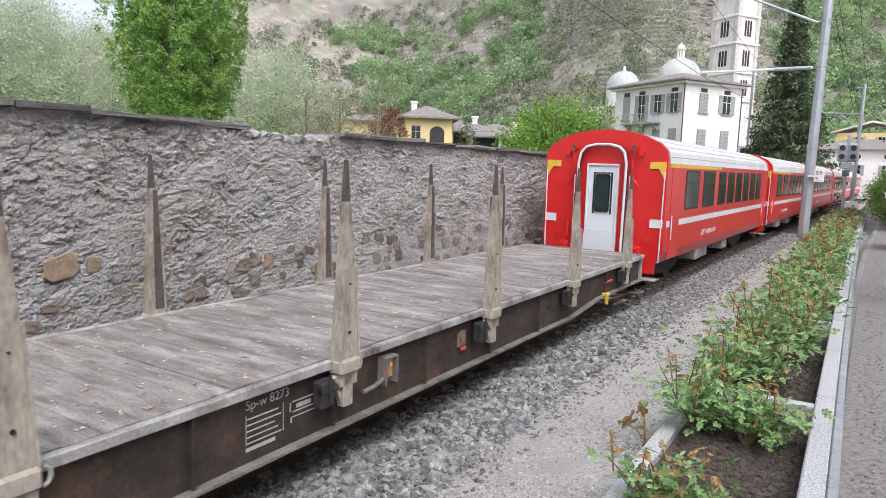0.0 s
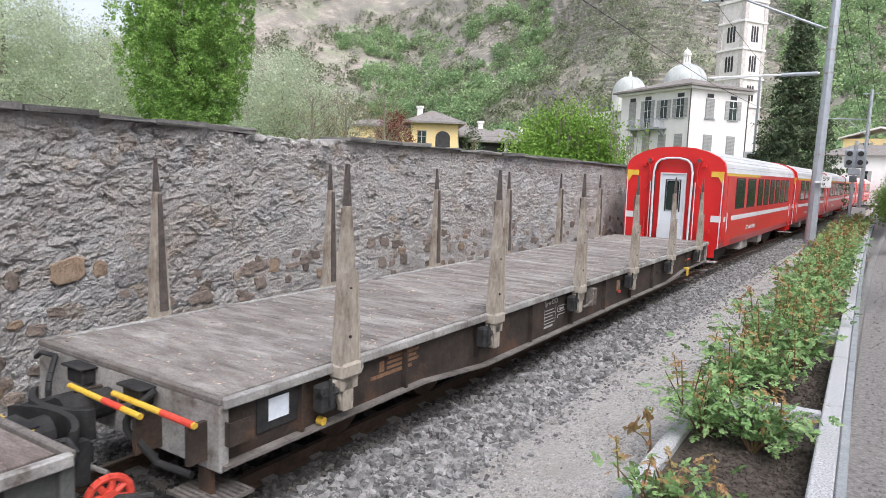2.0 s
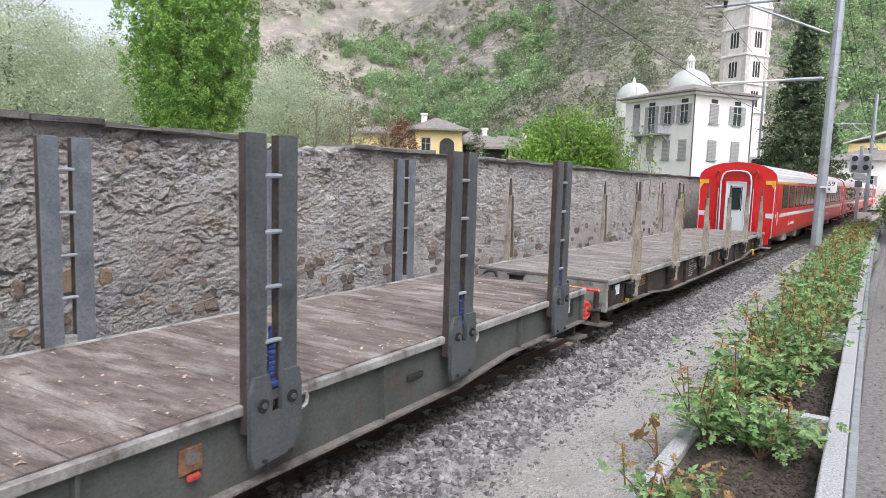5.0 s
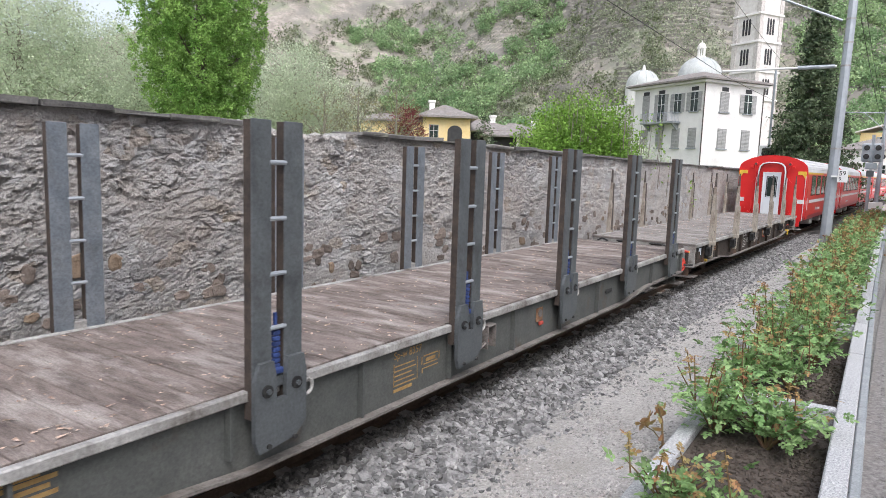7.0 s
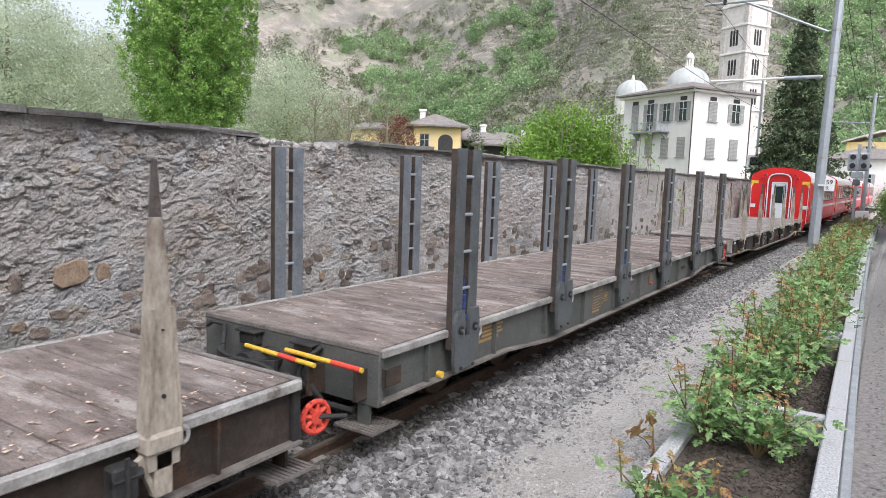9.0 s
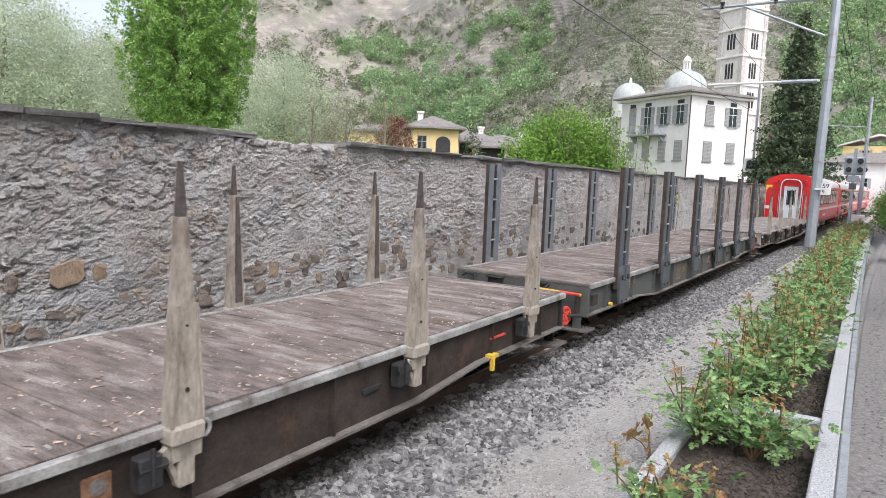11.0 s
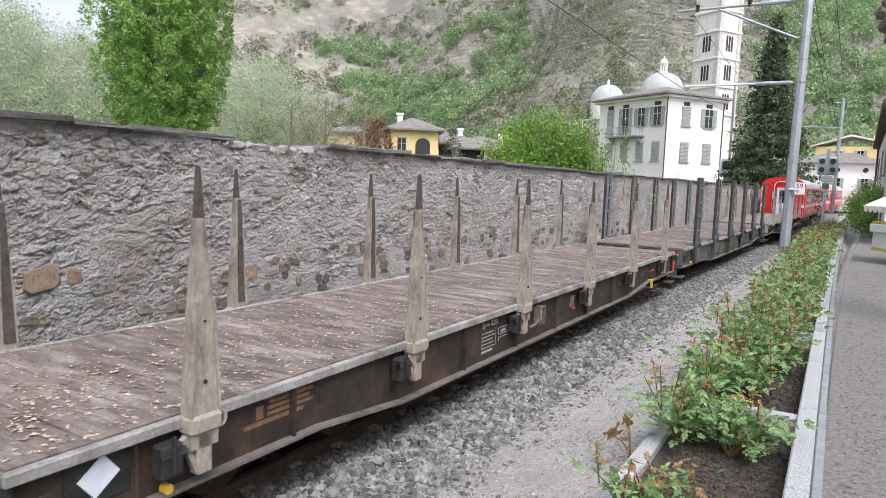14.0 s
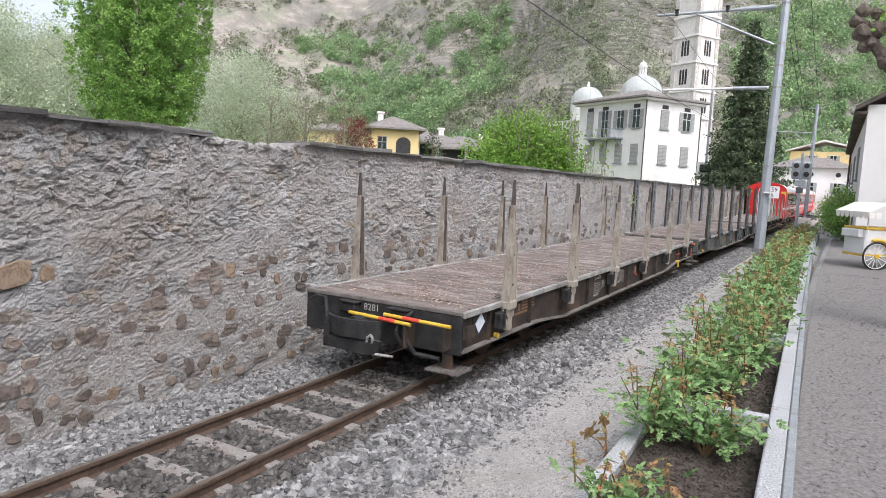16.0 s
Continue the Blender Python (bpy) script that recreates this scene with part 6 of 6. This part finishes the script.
def bare_field(az, d):
    """The ploughed brown slope high above the willows."""
    e = math.degrees(math.atan2(hill_h(az, d) - CAM[2], d))
    return -51 < az < -34 and abs(e - 11.2 - (az + 46.8) * 0.24) < 0.75 + 0.3 * math.sin(az * 1.3)


scatter_woods("hillside_scrub", 27000, lambda az, d: noise.noise(Vector((az * 0.2, d * 0.02, 6))) > -0.45 and not bare_field(az, d), 1.5, 16, M_WOOD_B, "grey-green scrub on the mountainside", 4, 0.5, 560)

M_WOOD_D = leaf_mat("dull_green_bushes", (0.095, 0.125, 0.07), (0.30, 0.335, 0.20), scale=0.2, island=0.35)
M_WOOD_C = leaf_mat("dark_green_scrub", (0.19, 0.23, 0.15), (0.42, 0.46, 0.32), scale=0.2, island=0.35)
scatter_woods("hillside_thicket", 3600, lambda az, d: (-33 < az < -7 and 195 < d < 285 and noise.noise(Vector((az * 0.15, d * 0.02, 16))) > -0.1) or (az > -8 and d > 250), 2.0, 30, M_WOOD_C, "dark green thickets on the mountainside", 5, 0.36)

scatter_woods("hillside_bushes", 4200, lambda az, d: az < -16 and d > 195 and noise.noise(Vector((az * 0.35, d * 0.03, 26))) > -0.12 and not bare_field(az, d), 2.3, 42, M_WOOD_D, "dull green bushes on the mountainside", 6, 0.42, 420)

# vineyard terraces: rows of vines along the contours
rows, V, Fc = {}, [], []
for zone, (az0, az1, e0, e1, st) in enumerate(((-27.0, -9.0, 0.19, 0.31, 2.0), (-19.5, -9.0, 0.10, 0.165, 2.0))):
    for k, az in enumerate(np.arange(az0, az1, 0.2)):
        hs = [(d, hill_h(az, d)) for d in range(170, 420, 3)]
        for (d0, z0), (d1, z1) in zip(hs, hs[1:]):
            if z1 > z0 and e0 + 0.02 * math.sin(az) < z1 / d1 < e1:
                for q in range(math.ceil(z0 / st), math.floor(z1 / st) + 1):
                    if (zone, k, q) not in rows:
                        p = bearing(az, d0 + (d1 - d0) * (q * st - z0) / (z1 - z0))
                        rows[zone, k, q] = (p.x, p.y, q * st)
for (zone, k, q), p in rows.items():
    n = rows.get((zone, k + 1, q))
    if n and abs(n[1] - p[1]) < 9 and noise.noise(Vector((p[0] * 0.15, q * 1.0, zone))) > -0.35:
        i = len(V)
        V += [(p[0], p[1] - 0.3, p[2] - 0.3), (n[0], n[1] - 0.3, n[2] - 0.3), (n[0], n[1] - 0.3, n[2] + 0.75), (p[0], p[1] - 0.3, p[2] + 0.75), (p[0], p[1] + 0.3, p[2] + 0.75), (n[0], n[1] + 0.3, n[2] + 0.75)]
        Fc += [(i, i + 1, i + 2, i + 3), (i + 3, i + 2, i + 5, i + 4)]
M_VINE = mat("terrace_stone", (0.18, 0.172, 0.15), (0.28, 0.265, 0.235), scale=0.3, rough=1.0, bump=0.2, fine=2)
tagged(raw("vineyard_terraces", V, Fc, M_VINE), "dry-stone vineyard terraces along the mountainside", "terraces", kind="stuff")

# ---------------------------------------------------------------- trees and bushes
def limbs(bm, base, top, r, n, reach, g, up=0.5, sub=4):
    """A tapering trunk with limbs and twigs."""
    base, top = Vector(base), Vector(top)
    rod(bm, base, base.lerp(top, 0.5), r, r * 0.65, 9)
    rod(bm, base.lerp(top, 0.5), top, r * 0.65, r * 0.15, 8)
    for i in range(n):
        f0 = 0.2 + 0.75 * i / n
        s = base.lerp(top, f0)
        a = float(g.uniform(0, 6.283))
        l = reach * (1.05 - 0.6 * f0) * float(g.uniform(0.7, 1.2))
        e = s + Vector((math.cos(a) * l, math.sin(a) * l, l * up * float(g.uniform(0.7, 1.6))))
        m = s.lerp(e, 0.5) + Vector((0, 0, -0.06 * l))
        rod(bm, s, m, r * 0.35 * (1.1 - f0), r * 0.22 * (1.1 - f0), 6)
        rod(bm, m, e, r * 0.22 * (1.1 - f0), r * 0.06, 5)
        for k in range(sub):
            s2 = m.lerp(e, float(g.uniform(0, 0.9)))
            e2 = s2 + Vector((float(g.normal()), float(g.normal()), abs(float(g.normal())) + 0.2)) * l * 0.22
            rod(bm, s2, e2, r * 0.08, r * 0.025, 4)


def clumped(g, clumps, per, spread, shape):
    """Leaf places in clumps; shape(g) gives a clump's centre."""
    out = []
    for i in range(clumps):
        c = np.array(shape(g))
        out.append(c + g.normal(0, 1, (per, 3)) * spread * g.uniform(0.6, 1.3))
    return np.concatenate(out)


def tree(name, label, at, height, trunk_r, crown, leaf, material, clumps, per, spread, seed, n_limb=16, reach=1.5, category="tree", droop=0.0, bark=None):
    g = np.random.default_rng(seed)
    t = thing(name, label, category, pose(at.x, at.y, at.z))
    bm = BM()
    limbs(bm, (0, 0, -0.3), (0, 0, height * 0.93), trunk_r, n_limb, reach, g)
    part("trunk", bm, bark or M_BARK, t)
    leaf_mesh("crown", clumped(g, clumps, per, spread, crown), leaf, material, t, g=g, droop=droop)
    return t


def columnar(r, z0, z1, low=0.42, plume=0.06):
    def f(g):
        z = g.uniform(0, 1)
        w = r * (low + (1 - low) * math.sin(min(1, z / 0.55) * 1.57)) * (1 if z < 0.72 else max(0.1, 1 - (z - 0.72) * 3.0))
        a, q = g.uniform(0, 6.283), g.random() ** 0.28
        w *= 0.96 - plume + plume * math.sin(5 * a + 9 * z) + plume * math.sin(13 * a + 2.2 * z)
        return w * q * math.cos(a), w * q * math.sin(a), z0 + (z1 - z0) * z
    return f


def dome_crown(rx, rz, zc, power=0.4):
    def f(g):
        v = g.normal(size=3)
        v /= np.linalg.norm(v)
        q = g.random() ** power
        k = 1 + 0.18 * math.sin(4 * v[0] + 2) * math.sin(5 * v[1])
        return v[0] * rx * q * k, v[1] * rx * q * k, zc + v[2] * rz * q
    return f


def plumed(r, z0, z1, n):
    """A crown of upright plumes side by side, with deep gaps between them."""
    gg = np.random.default_rng(90)
    pl = [(2.399 * i, 0.30 if i % 4 == 0 else float(gg.uniform(0.66, 0.84)), float(gg.uniform(0.0, 0.22)), float(gg.uniform(0.6, 1.0)), float(gg.uniform(0.15, 0.25)), float(gg.uniform(0, 6.28))) for i in range(n)]

    def f(g):
        a, q, lo, hi, w, ph = pl[int(g.integers(n))]
        u = g.random()
        zz = lo + (hi - lo) * u
        body = r * (0.05 + 0.95 * math.sin(min(1.0, zz / 0.52) * 1.57)) * (1 if zz < 0.62 else max(0.08, 1 - (zz - 0.62) * 2.3))
        k = body * w * (0.75 + 0.35 * math.sin(11 * zz + ph)) * math.sin(math.pi * (0.1 + 0.85 * u)) ** 0.6 * g.random() ** 0.3
        t = g.uniform(0, 6.283)
        b = a + 0.12 * math.sin(6 * zz + ph)
        return body * q * math.cos(b) + k * math.cos(t), body * q * math.sin(b) + k * math.sin(t), z0 + (z1 - z0) * zz
    return f


tree("poplar", "tall columnar poplar in fresh green leaf", bearing(-53.3, 22, -0.3), 12.5, 0.24, plumed(2.3, 1.2, 13.5, 40), 0.068, M_POPLAR, 7000, 32, 0.05, 11, 26, 1.5)
tree("willow", "pale silvery willow in young leaf", bearing(-65.5, 40, -0.3), 11.5, 0.3, dome_crown(4.6, 5.0, 6.6), 0.125, M_WILLOW, 900, 66, 0.36, 12, 20, 4, bark=M_TWIG)
tree("willow", "pale silvery willow in young leaf", bearing(-58.0, 44, -0.3), 11.0, 0.3, dome_crown(4.4, 4.8, 6.2), 0.125, M_WILLOW, 850, 66, 0.36, 13, 20, 4, bark=M_TWIG)
tree("willow", "pale whitish-green willow behind the wall", bearing(-46.0, 44, -0.3), 10.0, 0.28, dome_crown(3.4, 4.6, 5.6), 0.12, M_WILLOW, 850, 60, 0.33, 14, 20, 3, bark=M_TWIG)
tree("willow", "lower pale willow behind the wall", bearing(-42.6, 46, -0.3), 8.0, 0.25, dome_crown(2.4, 3.5, 4.4), 0.13, M_WILLOW, 300, 44, 0.32, 15, 18, 2.4, bark=M_TWIG)
M_SPARSE = leaf_mat("sparse_brownish_buds", (0.20, 0.20, 0.09), (0.30, 0.27, 0.14))
for az, d, h, s in ((-40.8, 40, 7.2, 21), (-37.6, 42, 7.6, 22), (-43.6, 38, 6.6, 23)):
    g = np.random.default_rng(s)
    at = bearing(az, d, -0.3)
    t = thing("bare_tree", "half-bare tree with brown twigs and first buds", "tree", pose(at.x, at.y, at.z))
    bm = BM()
    limbs(bm, (0, 0, -0.3), (0, 0, h), 0.16, 38, 2.3, g, 0.7, 9)
    part("trunk", bm, M_TWIG, t)
    leaf_mesh("foliage", clumped(g, 120, 14, 0.3, dome_crown(2.0, 2.4, h * 0.68)), 0.10, M_SPARSE, t, g=g)
tree("plum_tree", "dark red-leaved plum tree by the yellow house", bearing(-36.8, 50, -0.3), 6.9, 0.15, dome_crown(1.35, 2.2, 5.0), 0.14, M_PLUM, 190, 30, 0.22, 31, 14, 1.2)
tree("green_bush", "round green shrub before the farmhouse", bearing(-33.0, 50, -0.3), 4.0, 0.1, dome_crown(1.6, 1.2, 2.9), 0.15, M_BUSH, 80, 30, 0.22, 32, 10, 1, "bush")
tree("green_bush", "dense bright green shrub rising behind the wall", bearing(-22.2, 23.5, -0.3), 5.0, 0.12, dome_crown(2.05, 2.3, 2.9), 0.105, M_BUSH, 1150, 42, 0.17, 33, 30, 1.8, "bush")
tree("green_bush", "slender shrub with upright pale shoots behind the wall", bearing(-17.4, 26, -0.3), 4.4, 0.08, dome_crown(1.3, 1.7, 2.5), 0.10, M_WILLOW, 150, 26, 0.16, 34, 30, 1.0, "bush")
bm = BM()
g = np.random.default_rng(35)
P = []
at = bearing(-21.6, 23.2, 0)
for i in range(110):
    x, y = float(g.normal(0, 1.2)), float(g.normal(0, 0.7))
    z1 = 5.05 - 0.33 * x * x * 0.6 + float(g.uniform(-0.5, 0.35))
    for k in range(9):
        P.append((at.x + x + 0.03 * k * float(g.normal()), at.y + y, z1 - 0.1 * k))
    rod(bm, (at.x + x, at.y + y, z1 - 1.3), (at.x + x + 0.05, at.y + y, z1), 0.012, 0.004, 4)
shoots = thing("shrub_shoots", "upright leafy shoots on top of the green shrub", "bush")
part("shoot", bm, M_TWIG, shoots)
leaf_mesh("shoot_leaves", P, 0.11, M_BUSH, shoots, g=g)
for az, d, h, w in ((-30.1, 50, 6.5, 0.95),):
    tree("cypress", "small dark upright conifer before the low house", bearing(az, d, -0.3), h, 0.1, columnar(w, 0.5, h), 0.13, M_SPRUCE, 90, 30, 0.16, 41, 10, 0.6)

# the big spruce
g = np.random.default_rng(44)
at = bearing(-5.05, 60, -0.2)
spruce = thing("spruce", "tall dark green spruce beside the white house", "tree", pose(at.x, at.y, at.z))
part("trunk", rod(BM(), (0, 0, 0), (0, 0, 17), 0.32, 0.04, 10), M_BARK, spruce)
P, bm = [], BM()
for k in range(62):
    z = 1.6 + 15.2 * k / 62
    r = 4.5 * (1 - k / 63) ** 0.9 * (0.86 + 0.14 * (k % 4) / 3)
    for i in range(11):
        a = float(g.uniform(0, 6.283))
        l = r * float(g.uniform(0.65, 1.12))
        e = Vector((math.cos(a) * l, math.sin(a) * l, z - 0.30 * l + 0.05 * l * l))
        if i % 3 == 0:
            rod(bm, (0, 0, z), e, 0.03, 0.01, 4)
        m = int(9 + 13 * l)
        f0 = g.random(m) ** 0.6
        for q in f0:
            s = Vector((0, 0, z)).lerp(e, float(q))
            P.append((s.x + float(g.normal(0, 0.13)), s.y + float(g.normal(0, 0.13)), s.z - abs(float(g.normal(0, 0.16)))))
part("branch", bm, M_BARK, spruce)
leaf_mesh("needles", P, 0.26, M_SPRUCE, spruce, g=g, droop=0.5)

# hedge and shrubs at the end of the bed
for i, (x, y, h, w) in enumerate(((5.75, 38, 2.7, 0.8), (5.7, 42, 3.0, 0.9), (5.65, 46, 2.6, 1.0), (5.6, 51, 2.4, 1.1))):
    tree("green_bush", "dark green garden shrub near the lane house", Vector((x + 0.55, y, 0.3)), h, 0.07, dome_crown(w, h * 0.45, h * 0.5), 0.12, M_POPLAR, 110, 30, 0.2, 50 + i, 12, 0.8, "bush")

# pollarded plane tree
g = np.random.default_rng(61)
plane = thing("pollarded_tree", "gnarled pollarded plane tree with knobbly bare limbs", "tree", pose(6.12, 13.2, 0.1))
bm = BM()
rod(bm, (0.35, 0, -0.3), (0.2, 0, 2.4), 0.26, 0.2, 10)
for pts in ([(0.2, 0, 2.4), (0.1, 0.1, 3.1), (0.0, 0, 3.7), (-0.2, 0, 4.2), (-0.5, 0.1, 4.7), (-0.82, 0.1, 5.15), (-0.9, 0.1, 5.4)], [(0.2, 0, 2.4), (0.6, 0.2, 3.6), (0.4, 0.3, 4.8), (0.0, 0.2, 5.1)], [(0.2, 0, 2.4), (0.0, -0.2, 2.9), (-0.05, -0.2, 3.4)]):
    q = [Vector(p) for p in pts]
    for i, (a, b) in enumerate(zip(q, q[1:])):
        rod(bm, a, b, 0.15 - 0.012 * i, 0.14 - 0.014 * i, 9)
    for p in q[1:]:
        for k in range(4):
            c = p + Vector(g.normal(0, 0.09, 3))
            mm = bmesh.ops.create_icosphere(bm, subdivisions=2, radius=float(g.uniform(0.08, 0.16)), matrix=Matrix.Translation(c))
            for vv in mm["verts"]:
                vv.co += Vector(g.normal(0, 0.012, 3))
part("trunk", bm, M_BARK, plane)
leaf_mesh("young_leaves", clumped(g, 26, 24, 0.12, lambda g: (g.uniform(-0.5, 0.6), g.uniform(-0.3, 0.3), g.uniform(5.2, 5.9))), 0.09, M_BUSH, plane, g=g)

# ---------------------------------------------------------------- roses
LEAFLET = np.array(((0, 0, 0), (0.18, 0.26, 0.04), (0.5, 0.36, 0.05), (0.8, 0.2, 0.02), (1, 0, -0.05), (0.8, -0.2, 0.02), (0.5, -0.36, 0.05), (0.18, -0.26, 0.04), (0.5, 0, -0.02)))
LEAFLET_FACES = ((0, 8, 2, 1), (2, 8, 4, 3), (0, 7, 6, 8), (6, 5, 4, 8))


def sprays(name, pts, out, size, material, parent, g, droop=0.25):
    """Rose leaves of five leaflets on a stalk, each spread flat towards the light; out: the way each one grows."""
    pts, out = np.asarray(pts, float), np.asarray(out, float)
    n = len(pts)

    def unit(v):
        return v / np.linalg.norm(v, axis=1)[:, None]
    a = unit(out + g.normal(0, 0.45, (n, 3)) + np.array([0, 0, -droop]))
    c = g.normal(0, 0.42, (n, 3)) + np.array([0, 0, 1.0]) + 0.35 * out
    c = unit(c - (c * a).sum(1)[:, None] * a)
    b = np.cross(c, a)
    sz = (size * g.uniform(0.7, 1.25, n))[:, None]
    V = []
    for along, turn, k in ((0.95, 0, 1.0), (0.62, 62, 0.85), (0.62, -62, 0.85), (0.15, 72, 0.7), (0.15, -72, 0.7)):
        t = radians(turn)
        u, w = a * math.cos(t) + b * math.sin(t), b * math.cos(t) - a * math.sin(t)
        c2 = c + g.normal(0, 0.16, (n, 3))
        root = pts + a * sz * along
        V.append(np.stack([root + sz * k * (u * p[0] + w * p[1] + c2 * p[2]) for p in LEAFLET], 1))
    V = np.stack(V, 1).reshape(-1, 3)
    F = [tuple(q + 9 * i for q in fa) for i in range(5 * n) for fa in LEAFLET_FACES]
    return raw(name, V.tolist(), F, material, parent)


def rose_bush(x, y, h, w, n, leaf, seed, red=0.25, shoots=3):
    """A mound of leaf sprays on bent stems, with young red shoots above it."""
    g = np.random.default_rng(seed)
    b = thing("rose_bush", "leafy rose bush with reddish young shoots in the bed", "rose bush", pose(x, y, 0.33), group="rose bushes in the bed")
    stems, pts, out, rp, ro = BM(), [], [], [], []
    canes = []
    for i in range(9):
        a, l = float(g.uniform(0, 6.283)), float(g.uniform(0.3, 1)) * w
        m = Vector((math.cos(a) * l * 0.5, math.sin(a) * l * 0.5, h * 0.45))
        e = Vector((math.cos(a) * l, math.sin(a) * l, h * float(g.uniform(0.7, 1.0))))
        rod(stems, (0, 0, -0.02), m, 0.011, 0.008, 5)
        rod(stems, m, e, 0.008, 0.004, 5)
        canes.append((m, e))
    for i in range(n):
        m, e = canes[int(g.integers(len(canes)))]
        p = m.lerp(e, float(g.uniform(-0.45, 1.05))) + Vector(g.normal(0, 0.24 * w, 3) * np.array([1, 1, 0.7]))
        p.z = max(p.z, 0.05 + float(g.random()) * 0.1)
        o = Vector((p.x, p.y, 0.12)).normalized()
        top = max(0.0, min(1.0, (p.z - h * 0.55) / (h * 0.45)))
        if g.random() < red * top:
            rp.append(p[:])
            ro.append(o[:])
        else:
            pts.append(p[:])
            out.append(o[:])
    for i in range(shoots):
        a, l = float(g.uniform(0, 6.283)), w * float(g.uniform(0.3, 1.0))
        st = Vector((math.cos(a) * l, math.sin(a) * l, h * 0.6))
        e = st + Vector((float(g.normal(0, 0.05)), float(g.normal(0, 0.05)), float(g.uniform(0.22, 0.4))))
        rod(stems, st, e, 0.007, 0.004, 5)
        for k in range(7):
            rp.append(st.lerp(e, 0.4 + 0.1 * k)[:])
            t = a + 2.4 * k
            ro.append((math.cos(t), math.sin(t), 0.3))
    part("stem", stems, M_STEM, b)
    sprays("leaves", pts, out, leaf, M_ROSE, b, g)
    sprays("young_leaves", rp, ro, leaf * 0.72, M_ROSE_R, b, g, 0.5)
    return b


for i, (dx, y, h, w, n) in enumerate(((-1.0, 4.4, 0.32, 0.3, 110), (-0.66, 4.25, 0.24, 0.3, 90), (-1.02, 6.0, 0.56, 0.46, 290), (-0.60, 5.9, 0.44, 0.42, 240), (-1.05, 7.4, 0.56, 0.40, 230), (-0.6, 7.7, 0.50, 0.42, 210), (-0.95, 8.7, 0.6, 0.40, 210), (-0.5, 8.9, 0.55, 0.36, 190), (-1.0, 9.9, 0.6, 0.42, 210), (-0.55, 10.1, 0.55, 0.36, 190))):
    rose_bush(bed_x(y) + dx, y, h * 1.08, w, int(n * 1.25), 0.05, 100 + i, 0.34, 4 if i not in (1,) else 1)
for i in range(58):
    y = 11.0 + 0.55 * i + 0.1 * (i % 3)
    dx = -0.95 if i % 2 else -0.5
    rose_bush(bed_x(y) + dx, y, float(rng.uniform(0.45, 0.66)), 0.48, 170 if y < 22 else 90, 0.06 if y < 22 else 0.085, 200 + i, 0.22, 3)
# the long reddish shoot at the bed's corner
g = np.random.default_rng(77)
sh = thing("rose_shoot", "long reddish rose shoot leaning over the path", "rose bush", pose(3.42, 5.35, 0.25))
bm = BM()
tube(bm, [(0, 0, 0), (0.0, 0.0, 0.16), (-0.02, 0, 0.33), (-0.06, 0.0, 0.45)], 0.009, 6)
tube(bm, [(0, 0, 0.14), (-0.08, 0, 0.22), (-0.2, 0, 0.26)], 0.005, 5)
part("stem", bm, M_STEM, sh)
leaf_mesh("young_leaves", [(-0.06 + float(g.normal(0, 0.025)), float(g.normal(0, 0.025)), 0.45 - 0.012 * i) for i in range(12)] + [(-0.2 + 0.015 * i, float(g.normal(0, 0.02)), 0.27) for i in range(8)] + [(0.0, 0, 0.1 + 0.03 * i) for i in range(6)], 0.085, M_ROSE_R, sh, g=g, droop=0.6, shape="leaf")


# ---------------------------------------------------------------- what moves
TRAVEL = ((0.0, 0.0), (0.5, 1.27), (1.0, 2.53), (1.5, 3.8), (2.0, 5.05), (2.5, 6.31), (3.0, 7.54), (3.5, 8.79), (4.0, 10.04), (5.0, 12.57), (6.0, 15.09),
          (6.5, 16.35), (7.0, 17.62), (7.5, 18.92), (8.0, 20.23), (8.5, 21.54), (9.5, 24.16), (10.3, 26.26), (11.0, 28.1), (11.5, 29.43), (12.0, 30.75), (12.5, 32.06),
          (13.0, 33.39), (13.5, 34.71), (14.0, 36.02), (14.5, 37.35), (15.0, 38.69), (15.5, 40.0), (16.0, 41.34))


def motions():
    for ob, u in TRAIN:
        walk(ob, [(t, line_pose(u + s)) for t, s in TRAVEL])
    times, travel = [t for t, s in TRAVEL], [s for t, s in TRAVEL]
    for ob, u in TRAIN:
        for part_ob in ob.children:
            if part_ob.name.startswith("wheelset"):
                place = part_ob.matrix_basis.translation.copy()
                walk(part_ob, [(0.16 * k, Matrix.Translation(place) @ pose(0, 0, 0, -math.degrees(float(np.interp(0.16 * k, times, travel)) / 0.347))) for k in range(101)])


motions()
